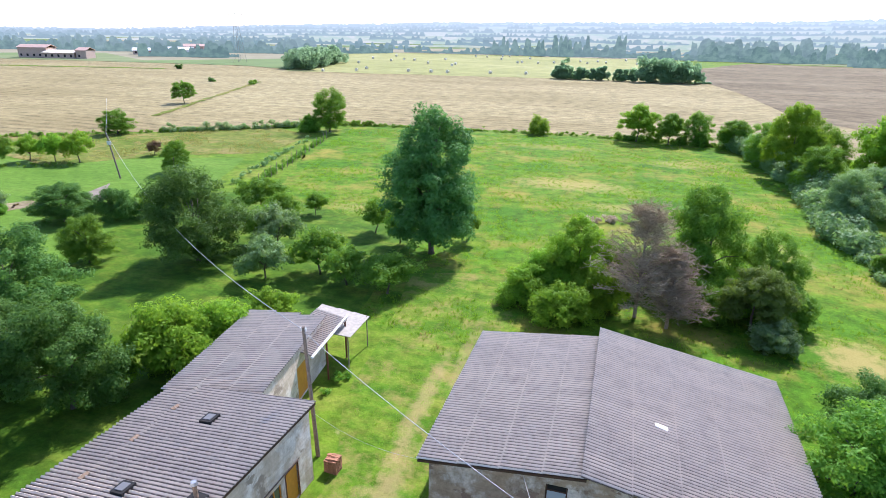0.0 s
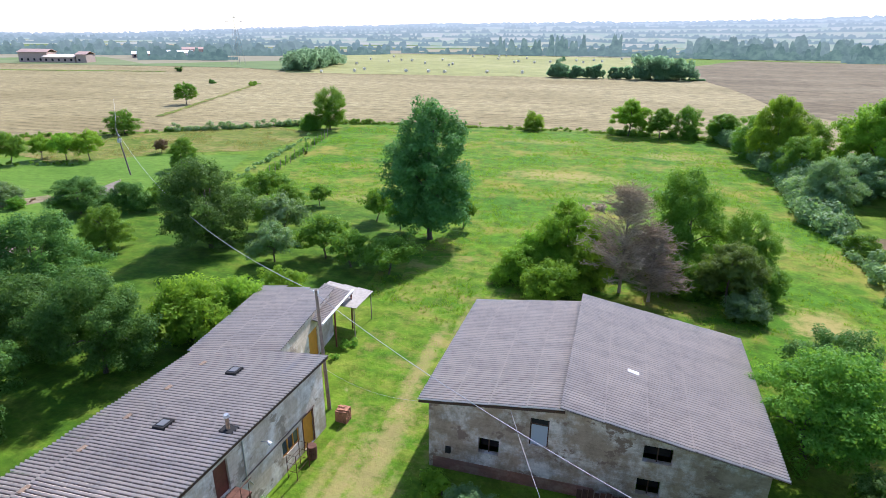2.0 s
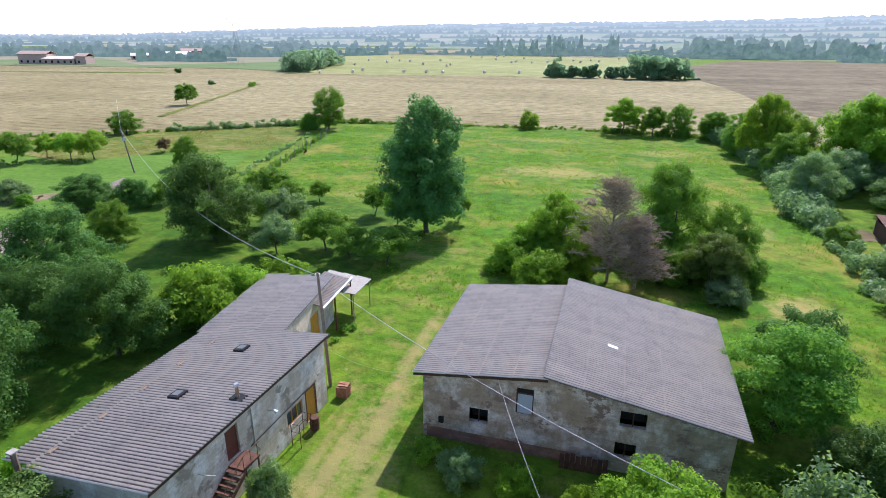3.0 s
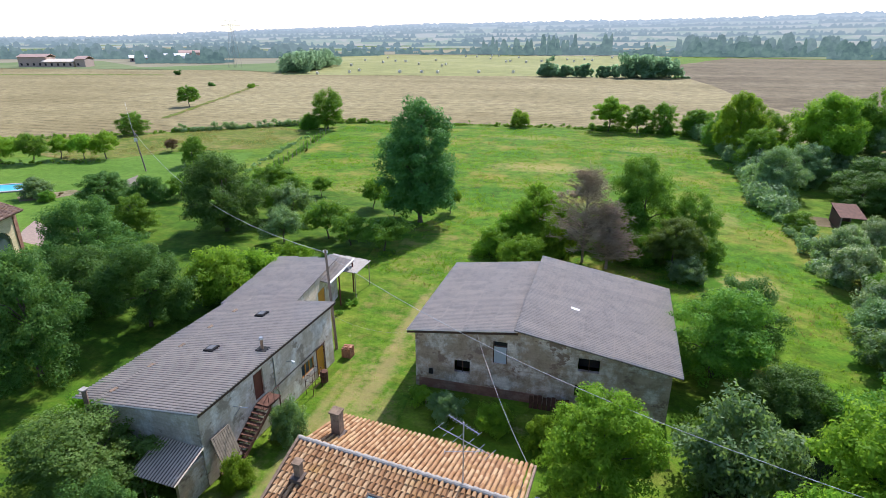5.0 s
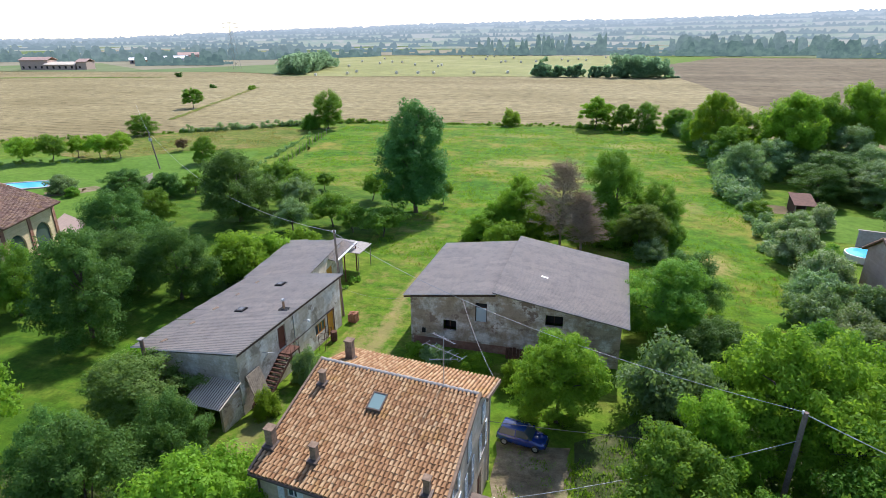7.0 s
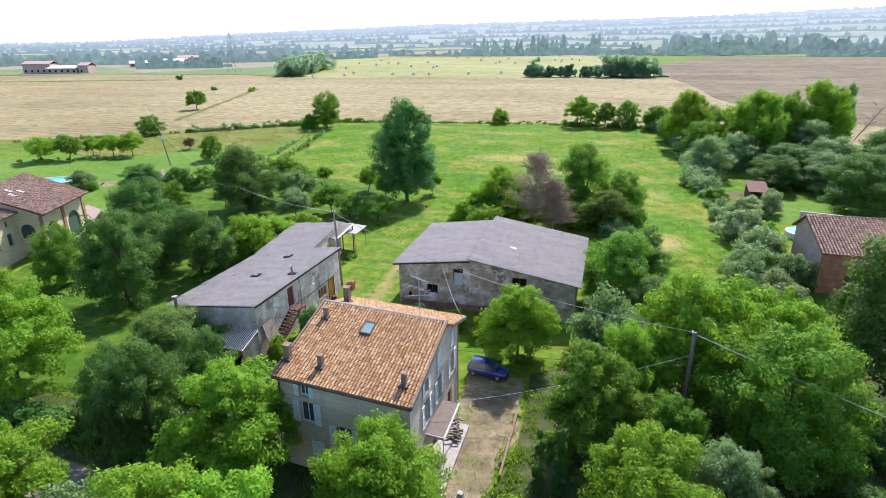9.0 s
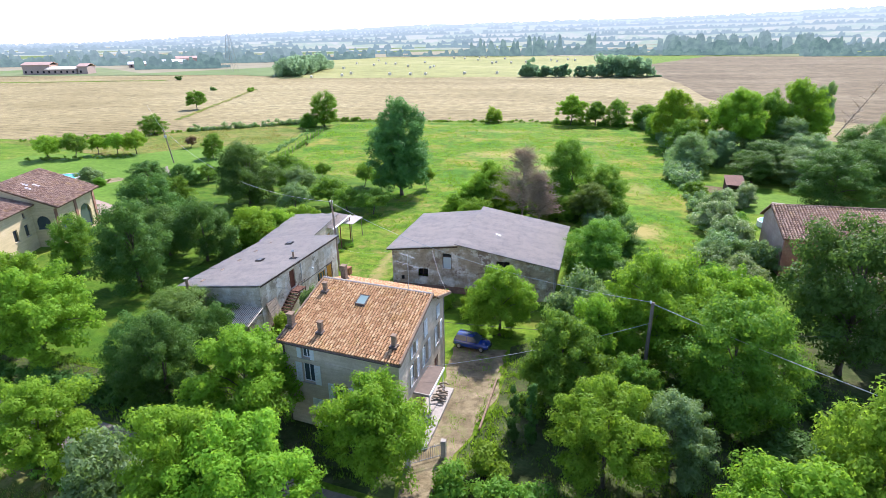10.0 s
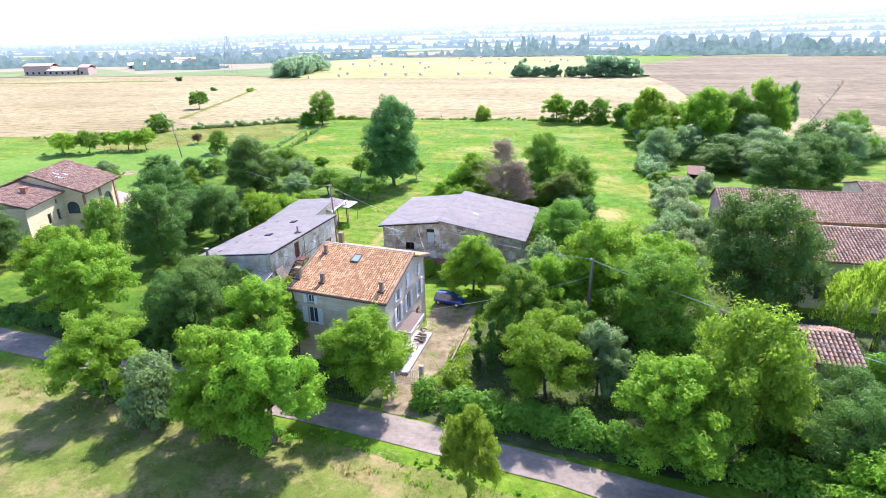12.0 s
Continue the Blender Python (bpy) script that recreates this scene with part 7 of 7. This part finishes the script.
    v = np.stack([base - side, base + side, tip], 2).reshape(-1, 3)
    me = quads_mesh(name, v, np.arange(len(v)).reshape(-1, 3))
    me.materials.append(LEAF[leaf])
    return tagged(new(name, me), label, "grass", kind="stuff")


PLOT = [(-12, 30), (-1, 24), (24, 22), (30, 6), (37, 12), (41, 40), (39, 66), (38, 100), (38, 130), (0, 132), (-56, 126), (-50, 95), (-38, 62), (-14, 52)]
LANE = [(-9, 39), (-2, 41), (1, 22), (0.5, 9), (0.5, -3), (-5, -10), (-11, -8), (-5.5, 3), (-5, 10), (-7.5, 20)]
grass_tufts("meadow_grass", PLOT, 15000, 0.30, "grass", "long green grass standing in the meadow", 201, -0.1)
grass_tufts("meadow_weeds", PLOT, 3600, 0.28, "grass", "lush green weeds in patches of the meadow", 202, 0.36, 0.08, 9)
grass_tufts("meadow_hay", PLOT, 3000, 0.30, "straw", "dry straw-coloured grass in patches of the meadow", 203, 0.22, 0.07)
grass_tufts("lane_grass", LANE, 2500, 0.10, "grass", "short grass on the lane between the barns", 204, 0.0, 0.4)
grass_tufts("verge_grass", [(-60, -17), (-24, -21), (8, -24.3), (26, -27), (60, -32.8), (60, -36), (26, -29.5), (8, -26.5), (-24, -24), (-60, -20)], 3500, 0.34, "grass", "long grass on the road verge", 205, -0.1, 0.3)
grass_tufts("verge_hay", [(-60, -19), (-24, -22.8), (8, -25.8), (26, -28.4), (26, -30), (8, -27.4), (-24, -25), (-60, -22)], 2200, 0.3, "straw", "dry brown grass at the edge of the cut field", 206, -0.05, 0.3)
grass_tufts("field_grass", [(-50, -21), (8, -26.5), (30, -30), (50, -36), (30, -46), (-50, -44)], 4000, 0.14, "grass", "short regrowing grass in the cut field", 207, 0.05, 0.25)
grass_tufts("rough_grass", [(-135, 80), (-110, 72), (-88, 66), (-77, 80), (-58, 90), (-60, 112), (-74, 118), (-98, 99)], 4000, 0.4, "straw", "uncut dry grass beyond the lawn", 208, 0.05, 0.1)
grass_tufts("garden_weeds", [(15.4, -1), (20, 4), (24, 13), (36, 15), (42, 4), (40, -20), (16, -20), (15, -9)], 5200, 0.28, "mid", "tall weeds under the garden trees", 209, -0.2, 0.3)
grass_tufts("garden_weeds", [(0.5, -14), (-3, -9), (-12, -11), (-40, -11.5), (-40, -14.2), (-20, -16.7), (7, -19.6), (10, -19.4)], 3200, 0.3, "mid", "tall weeds between hedge and house", 210, -0.2, 0.3)
grass_tufts("drive_weeds", [(10.8, -2.4), (15, -2), (15.2, -9), (13.6, -15.6), (11.2, -16)], 420, 0.16, "grass", "weeds growing in the gravel drive", 211, 0.12, 0.7)
grass_tufts("edge_weeds", [(15.2, -3), (16.6, -3), (16.6, -16), (14.0, -17), (14.0, -15)], 420, 0.3, "grass", "weeds along the drive edge", 212, -0.1, 0.5)

# compost heap in the meadow and dry shrubs
heap = hedge("brush_heap", [(6.0, 64), (13, 66)], 2.2, 1.1, "twig", "low heap of brown cut brushwood in the meadow", 75, 1.2, 0.2, kind="stuff")
hedge("tall_weeds", [(1, 41), (6, 52), (12, 60)], 4.0, 0.8, "mid", "tall weeds in the meadow", 76, 0.6, 0.14)
hedge("tall_weeds", [(2, 44), (3, 47)], 3.0, 1.3, "silver", "grey-green tall weeds in the meadow", 77, 0.8, 0.14)

# ---- villa ----
VF = affine((-46.2, 11.9), unit(199), unit(109))
villa = thing("villa", VF(6, 5, 0), "cream rendered villa with weathered tile roof and arched windows", "villa")


def arched_wall(F, a0, a1, t, ztop, arches, zb=0.0, breaks=()):
    """A wall along a with round-headed openings (a0, a1, foot, spring)."""
    holes = []
    for p, q, foot, spring in arches:
        r = (q - p) / 2
        n = 22
        for i in range(n):
            x0, x1 = p + (q - p) * i / n, p + (q - p) * (i + 1) / n
            xm = (x0 + x1) / 2 - (p + q) / 2
            holes.append((x0, x1, foot, spring + math.sqrt(max(0, r * r - xm * xm))))
    return wall_with_holes(F, a0, a1, 0, t, zb, lambda a: ztop(a), holes, breaks)


VS = lambda a, d, z: VF(0.9 + d, a, z)      # lawn side wall, a along the eave
part("side_wall", arched_wall(VS, 0.6, 10.6, 0.35, lambda a: 5.7, [(1.4, 4.4, 0.2, 2.4), (6.4, 9.4, 0.2, 2.4)]), M_VILLAWALL, villa)
VG = lambda a, d, z: VF(a, 0.6 + d, z)      # gable wall
part("gable_wall", arched_wall(VG, 1.26, 14.4, 0.35, lambda a: 5.4 + (a if a < 7.6 else 15.2 - a) * 0.39, [(1.7, 3.5, 2.4, 3.4)], 0.0, (7.6,)), M_VILLAWALL, villa)
part("back_wall", Mesh().box(VF, 14.1, 14.4, 0.96, 10.6, 0, 5.4), M_VILLAWALL, villa)
part("end_wall", Mesh().box(VF, 1.26, 14.1, 10.3, 10.6, 0, 5.6), M_VILLAWALL, villa)
for p, q in ((1.4, 4.4), (6.4, 9.4)):
    part("arch_glazing", Mesh().box(VS, p, q, 0.2, 0.24, 0.2, 3.9), M_GLASS, villa)
part("arch_glazing", Mesh().box(VG, 1.7, 3.5, 0.2, 0.24, 2.4, 4.3), M_GLASS, villa)
for a in (0.5, 5.4, 10.4):
    part("brick_pier", Mesh().box(VS, a, a + 0.55, -0.12, -0.003, 0, 5.2), M_BRICKWALL, villa)
ac = part("air_conditioner", Mesh().box(VG, 4.1, 4.9, -0.35, -0.003, 3.9, 4.5), M_WHITE, villa, "white air conditioner unit")
part("fan_grille", Mesh().tube([VG(4.5, -0.36, 4.2), VG(4.5, -0.37, 4.2)], 0.22, 12), M_STEEL, ac)
VL = affine(VF(3.4, 0.55, 0)[:2], unit(199), unit(289))      # lower wing towards the road
part("wing_wall", wall_with_holes(lambda a, d, z: VL(d, a, z), 0, 9, 0.4, 0.3, 0, lambda a: 5.9, [(1.2, 2.1, 2.2, 3.7), (3.6, 4.5, 2.2, 3.7), (1.4, 1.9, 4.6, 5.3)]), M_VILLAWALL, villa)
VWF = lambda a, d, z: VL(0.4 - d, a, z)
for a0, a1, z0, z1 in ((1.2, 2.1, 2.2, 3.7), (3.6, 4.5, 2.2, 3.7), (1.4, 1.9, 4.6, 5.3)):
    window_unit(villa, VWF, a0, a1, z0, z1, 0, frame_mat=M_DARKWOOD)
part("wing_end_wall", Mesh().box(VL, 0.71, 10, 8.7, 9.0, 0, 5.9), M_VILLAWALL, villa)
vch = thing_part("chimney", villa)
part("stack", Mesh().box(VL, 2.4, 3.1, 3.8, 4.5, 6.0, 7.6), M_BRICKWALL, vch)
part("cap", Mesh().box(VL, 2.3, 3.2, 3.7, 4.6, 7.6, 7.72), M_BRICKWALL, vch)

# pools, terrace and shed in the gardens
pool = thing("swimming_pool", (-84, 46, 0.06), "rectangular blue swimming pool with pale stone rim", "pool", kind="structure")
PF = affine((-88.8, 38.6), unit(33), unit(123))
part("rim", Mesh().box(PF, -0.6, 12.6, -0.6, 0, 0.0, 0.2).box(PF, -0.6, 12.6, 5, 5.6, 0.0, 0.2).box(PF, -0.6, 0, 0, 5, 0.0, 0.2).box(PF, 12, 12.6, 0, 5, 0.0, 0.2), M_TRIM, pool)
part("water", Mesh().box(PF, 0, 12, 0, 5, 0.02, 0.13), M_WATER, pool)
flat("terrace", [(-55, 30), (-51.5, 25), (-57, 26), (-62, 33)], 0.025, plain("terracotta_paving", (0.30, 0.22, 0.17), 0.85), "pale pink paved terrace beside the villa", seed=31, category="terrace")
flat("flower_bed", [(-69.5, 42.5), (-67.5, 47), (-71, 48), (-76, 42), (-73, 40)], 0.025, M_GRAVEL, "curved gravel flower bed", seed=32, category="flower bed")
hedge("flower_clump", [(-70, 44), (-71.5, 46.5)], 1.0, 0.5, "purple", "red flowering plants in the bed", 81, 1.0, 0.1)
hedge("garden_border", [(-84, 66.5), (-98, 62), (-106, 58)], 2.0, 1.0, "mid", "low planted border on the lawn", 82, 0.8, 0.15)
hedge("garden_hedge", [(-50, 50), (-58, 47), (-64, 45)], 2.4, 1.8, "dark", "dark shrubs around the garden seat", 83, 0.8, 0.16)
flat("paved_patch", [(-68.5, 59.5), (-64.5, 55.2), (-61.5, 51.5), (-64, 50.5), (-67.2, 54)], 0.03, M_ROAD, "grey paved patch in the lawn beside the pole", seed=36, category="paving", step=1.0, wob=0.15)
flat("rough_strip", [(-140, 78), (-110, 72), (-88.4, 65.5), (-77.7, 79.3), (-58.9, 89.6), (-60, 112), (-74, 119), (-98, 100), (-135, 80)], 0.014, M_ROUGH, "rough uncut brownish grass between lawn and stubble", seed=37)

hut = thing("garden_hut", (45, 58.6, 0), "small garden hut with rusty sheet roof", "hut")
HUF = affine((43.9, 55.9), unit(-4), unit(84))
part("roof", Mesh().hexa([HUF(-0.2, -0.2, 1.9), HUF(2.8, -0.2, 1.9), HUF(2.8, 5.4, 2.4), HUF(-0.2, 5.4, 2.4), HUF(-0.2, -0.2, 1.96), HUF(2.8, -0.2, 1.96), HUF(2.8, 5.4, 2.46), HUF(-0.2, 5.4, 2.46)]), M_RUST, hut, "rusty brown metal roof")
for a, b in ((0, 0), (2.5, 0), (0, 5.2), (2.5, 5.2)):
    part("post", Mesh().box(HUF, a, a + 0.12, b, b + 0.12, 0, 1.9 + b * 0.09), M_GREYWOOD, hut)
part("back_wall", Mesh().box(HUF, 0.13, 2.49, 5.24, 5.3, 0, 2.3), M_DARKWOOD, hut)
part("side_wall", Mesh().box(HUF, 0.02, 0.08, 0.2, 5.1, 0, 1.8), M_DARKWOOD, hut)
flat("bare_soil", [(39, 58), (44, 57.5), (44.5, 62), (40, 63)], 0.02, M_BROWN, "patch of bare dug soil", seed=33)
wall_g = thing("garden_wall", (51.5, 43.8, 0), "grey concrete garden wall", "wall", kind="structure")
part("panel", Mesh().box(affine((47.8, 44.7), unit(-14), unit(76)), 0, 8.2, 0, 0.25, 0, 2.1), M_CONCRETE, wall_g)
part("coping", Mesh().box(affine((47.8, 44.7), unit(-14), unit(76)), -0.1, 8.3, -0.06, 0.31, 2.103, 2.2), M_TRIM, wall_g)
pool2 = thing("above_ground_pool", (46.6, 40.2, 0), "small blue above-ground pool", "pool")
part("tank", Mesh().tube([(46.8, 40.0, 0), (46.8, 40.0, 0.8)], 1.9, 20), M_WHITE, pool2)
part("water", Mesh().tube([(46.8, 40.0, 0.79), (46.8, 40.0, 0.82)], 1.75, 20), M_WATER, pool2)
flat("garden_lawn", [(44, 46), (62, 44), (64, 56), (47, 60)], 0.018, M_LAWN, "smooth bright green garden lawn", seed=34)


# ---- farmhouses beside the garden ----
def farmhouse(name, x0, x1, yr, zr, ye, ze, yb, wall, label, holes, gable):
    F = lambda u, v, z: (u, v, z)
    ob = thing(name, ((x0 + x1) / 2, yr, 0), label, "farmhouse")
    part("front_wall", wall_with_holes(F, x0 + 0.3, x1 - 0.3, ye + 0.5, 0.3, 0, lambda u: ze, holes), wall, ob)
    for a0, a1, z0, z1 in holes:
        window_unit(ob, lambda a, d, z: (a, ye + 0.5 - d, z), a0, a1, z0, z1, 0, frame_mat=M_DARKWOOD)
    top = lambda v: ze + (v - ye) / (yr - ye) * (zr - ze) - 0.1 if v < yr else zr - (v - yr) / (yb - yr) * (zr - ze) - 0.1
    for gu in (x0 + 0.3, x1 - 0.6):
        part("gable_wall", wall_with_holes(swap(F), ye + 0.81, yb - 0.6, gu, 0.3, 0, top, [], (yr,)), gable, ob)
    part("back_wall", Mesh().box(F, x0 + 0.6, x1 - 0.6, yb - 0.9, yb - 0.6, 0, ze - 0.1), wall, ob)
    return ob


M_PINKWALL = plaster("pink_brown_render", (0.44, 0.31, 0.235), (0.30, 0.20, 0.15), (0.52, 0.40, 0.31), 0.4, 0.5)
farm1 = farmhouse("farmhouse", 42.3, 62, 27.0, 6.7, 20.6, 4.55, 30.4, M_BRICKWALL, "long old brick farmhouse with sagging tile roof", [(45, 46.2, 1.0, 2.2), (55.0, 57.4, 2.6, 4.2), (57.8, 60.4, 2.6, 4.2)], M_PINKWALL)
farm2 = farmhouse("farmhouse", 44.0, 64, 10.3, 7.0, 4.3, 5.3, 16.0, M_YELLOWWALL, "pale yellow farmhouse with weathered tile roof", [(45.0, 46.2, 1.1, 2.3), (48.2, 49.6, 1.0, 2.4), (52, 53, 3.4, 4.6)], M_YELLOWWALL)
farm3 = farmhouse("outbuilding", 41.8, 45.4, -10.4, 4.9, -13.5, 3.9, -7.6, M_PINKWALL, "small outbuilding with mossy tile roof", [], M_PINKWALL)
farm4 = farmhouse("farmhouse", 62.6, 74, 36, 6.2, 31, 4.8, 41, M_HOUSEWALL, "pinkish rendered house with tile roof", [(64, 65, 1.5, 2.8)], M_HOUSEWALL)


# weeping willow
def willow(x, y, h, w):
    rs = np.random.RandomState(77)
    ob = thing("willow_tree", (x, y, 0), "weeping willow with long hanging yellow-green branches", "tree")
    part("trunk", Mesh().tube([(x, y, -0.1), (x + 0.2, y, h * 0.4), (x + 0.1, y + 0.2, h * 0.8)], [0.32, 0.24, 0.1], 8), BARK, ob)
    vs = []
    for i in range(260):
        a, s = rs.random() * 6.283, math.sqrt(rs.random())
        r = w * 0.5 * s
        top = h * (1 - 0.35 * s * s) * rs.uniform(0.85, 1.0)
        L = rs.uniform(0.3, 0.75) * top * (0.4 + 0.6 * s)
        for k in range(80):
            q = rs.random()
            p = np.array([x + math.cos(a) * (r + q * 0.5) + rs.normal() * 0.12, y + math.sin(a) * (r + q * 0.5) + rs.normal() * 0.12, max(0.3, top - q * L)])
            d = np.array([rs.normal() * 0.25, rs.normal() * 0.25, -1.0]) * rs.uniform(0.1, 0.18)
            sd = np.cross(d, rs.normal(size=3))
            sd = sd / np.linalg.norm(sd) * 0.042
            vs += [p - d, p + sd, p + d, p - sd]
    v = np.array(vs)
    me = quads_mesh("crown", v - np.array([x, y, 0]), np.arange(len(v)).reshape(-1, 4))
    me.materials.append(LEAF["yellow"])
    o = new("crown", me)
    o.parent = ob


willow(50.6, -3.2, 8.6, 9.0)
hedge("garden_undergrowth", [(36, -3), (40, -4), (44, -5), (47, -6)], 3.2, 1.0, "dark", "low dark undergrowth below the garden trees", 78, 0.8, 0.15)

# ---- roof tiles ----


def tile_shape(w, l, h=0.07, n=5):
    """A half-round clay tile, wider at its lower end; y up the slope."""
    v = []
    for y, s, dz in ((0.0, 1.0, 0.03), (l, 0.82, 0.0)):
        for i in range(n + 1):
            a = math.pi * i / n
            v.append((-math.cos(a) * w * 0.5 * s, y, math.sin(a) * h * s + dz))
    f = [(i, i + 1, n + 2 + i, n + 1 + i) for i in range(n)]
    f.append(tuple(reversed(range(n + 1))))
    return v, f


def roof_tiles(parent, F, u0, u1, va, za, vb, zb, w, l, material, singles=None, seed=1, sag=0.0):
    """Rows of tiles from the eave (va, za) up to the ridge (vb, zb). singles: those laid as objects of their own."""
    rnd = random.Random(seed)
    nu = round((u1 - u0) / w)
    A, B = Vector(F(u0, va, za)), Vector(F(u0, vb, zb))
    up = B - A
    nv = round(up.length / l)
    along = (Vector(F(u1, va, za)) - A).normalized()
    upn = up.normalized()
    flip = -1 if along.cross(upn).z < 0 else 1
    v0, f0 = tile_shape(w * 0.8, l * 1.22, w * 0.44)
    me = bpy.data.meshes.new("roof_tile")
    me.from_pydata(v0, [], f0)
    me.materials.append(material)
    rest = Mesh()
    flatv, flatf = [], []
    k = len(v0)
    for j in range(nv):
        for i in range(nu):
            o = A + along * ((i + 0.5) * (u1 - u0) / nu) + up * (j / nv) + Vector((0, 0, 0.01 + sag * -math.sin(math.pi * i / nu) + rnd.uniform(-0.008, 0.012)))
            m = pose_axes(o + along * rnd.uniform(-0.012, 0.012), along * flip + upn * rnd.uniform(-0.05, 0.05), upn)
            if singles and singles(i, j):
                piece("roof_tile", me, m, parent)
            else:
                b = len(flatv)
                flatv += [tuple(m @ Vector(p)) for p in v0]
                flatf += [tuple(b + q for q in f) for f in f0]
    rest.v, rest.f = flatv, flatf
    if flatv:
        part("roof_tiles", rest, material, parent, "", kind="stuff")


def roof_plate(parent, F, u0, u1, va, za, vb, zb, material, t=0.1):
    part("roof_deck", Mesh().hexa([F(u0, va, za - t), F(u1, va, za - t), F(u1, vb, zb - t), F(u0, vb, zb - t), F(u0, va, za), F(u1, va, za), F(u1, vb, zb), F(u0, vb, zb)]), material, parent)


def ridge_row(parent, F, u0, u1, v, z, material, l=0.38):
    n = int((u1 - u0) / l)
    sv, sf = tile_shape(0.24, l * 1.15, 0.1)
    me = bpy.data.meshes.new("ridge_tile")
    me.from_pydata(sv, [], sf)
    me.materials.append(material)
    A, B = Vector(F(u0, v, z)), Vector(F(u1, v, z))
    for i in range(n):
        y = (B - A).normalized()
        piece("ridge_tile", me, pose_axes(A.lerp(B, i / n), (y.y, -y.x, 0), y), parent)


roof_tiles(house, HF, 0.05, 9.25, -7.22, 6.62, 0.05, 8.24, 0.218, 0.33, M_TILE, lambda i, j: 8 <= j < 18 and 6 <= i < 36, 1)
roof_tiles(house, HF, 1.5, 9.6, 3.6, 6.9, 0.15, 8.02, 0.218, 0.33, M_TILE, None, 2)
roof_tiles(house, HF, 0.05, 1.5, 3.6, 6.9, 0.15, 8.02, 0.218, 0.33, M_TILE, None, 7)
ridge_row(house, HF, 0.0, 9.3, 0.05, 8.27, M_TRIM)
part("verge", Mesh().hexa([HF(9.22, -7.2, 6.5), HF(9.36, -7.2, 6.5), HF(9.36, 0.1, 8.15), HF(9.22, 0.1, 8.15), HF(9.22, -7.2, 6.74), HF(9.36, -7.2, 6.74), HF(9.36, 0.1, 8.38), HF(9.22, 0.1, 8.38)]), M_CHIMNEY, house)
part("verge", Mesh().hexa([HF(-0.06, -7.2, 6.5), HF(0.06, -7.2, 6.5), HF(0.06, 0.1, 8.15), HF(-0.06, 0.1, 8.15), HF(-0.06, -7.2, 6.74), HF(0.06, -7.2, 6.74), HF(0.06, 0.1, 8.38), HF(-0.06, 0.1, 8.38)]), M_CHIMNEY, house)
part("verge", Mesh().hexa([HF(9.6, 0.1, 7.9), HF(9.7, 0.1, 7.9), HF(9.7, 3.65, 6.75), HF(9.6, 3.65, 6.75), HF(9.6, 0.1, 8.12), HF(9.7, 0.1, 8.12), HF(9.7, 3.65, 6.97), HF(9.6, 3.65, 6.97)]), M_CHIMNEY, house)

# villa roofs
VSW = swap(VF)
roof_plate(villa, VSW, 0, 11.2, 0, 5.55, 7.6, 8.55, M_CHANNEL)
roof_plate(villa, VSW, 0, 11.2, 15.2, 5.55, 7.6, 8.55, M_CHANNEL)
roof_tiles(villa, VSW, 0, 11.2, -0.1, 5.55, 7.6, 8.57, 0.3, 0.38, M_TILE2, None, 3)
roof_tiles(villa, VSW, 0, 11.2, 15.3, 5.55, 7.6, 8.57, 0.3, 0.38, M_TILE2, None, 4)
VLW = swap(VL)
roof_plate(villa, VLW, 0, 9.4, -0.2, 5.9, 5.4, 7.5, M_CHANNEL)
roof_tiles(villa, VLW, 0, 9.4, -0.3, 5.9, 5.4, 7.52, 0.3, 0.38, M_TILE2, None, 5)
roof_plate(villa, VLW, 0, 9.4, 11, 5.9, 5.4, 7.5, M_CHANNEL)
roof_tiles(villa, VLW, 0, 9.4, 11.1, 5.9, 5.4, 7.52, 0.3, 0.38, M_TILE2, None, 6)
for k in range(3):
    sk = Mesh()
    u, v = 4.4 + (k % 2) * 0.9, 2.6 + k * 0.9
    z = lambda uu: 5.55 + uu / 7.6 * 3.0
    sk.hexa([VF(u, v, z(u)), VF(u + 0.8, v, z(u + 0.8)), VF(u + 0.8, v + 0.6, z(u + 0.8)), VF(u, v + 0.6, z(u)), VF(u, v, z(u) + 0.15), VF(u + 0.8, v, z(u + 0.8) + 0.15), VF(u + 0.8, v + 0.6, z(u + 0.8) + 0.15), VF(u, v + 0.6, z(u) + 0.15)])
    part("roof_window", sk, M_PALEGLASS, villa)

# farmhouse roofs
PLAIN = lambda u, v, z: (u, v, z)
for ob, x0, x1, yr, zr, ye, ze, yb, sd in ((farm1, 42.3, 62, 27.0, 6.7, 20.6, 4.55, 30.4, 11), (farm2, 44.0, 64, 10.3, 7.0, 4.3, 5.3, 16.0, 12), (farm3, 41.8, 45.4, -10.4, 4.9, -13.5, 3.9, -7.6, 13), (farm4, 62.6, 74, 36, 6.2, 31, 4.8, 41, 14)):
    roof_plate(ob, PLAIN, x0, x1, ye, ze, yr, zr, M_CHANNEL)
    roof_plate(ob, PLAIN, x0, x1, yb, ze, yr, zr, M_CHANNEL)
    roof_tiles(ob, PLAIN, x0, x1, ye - 0.1, ze, yr, zr + 0.02, 0.32, 0.4, M_TILE2, None, sd, sag=0.12 if sd == 11 else 0.0)
    roof_tiles(ob, PLAIN, x0, x1, yb + 0.1, ze, yr, zr + 0.02, 0.32, 0.4, M_TILE2, None, sd + 10)
    ridge_row(ob, PLAIN, x0, x1, yr, zr + 0.04, M_TILE2)
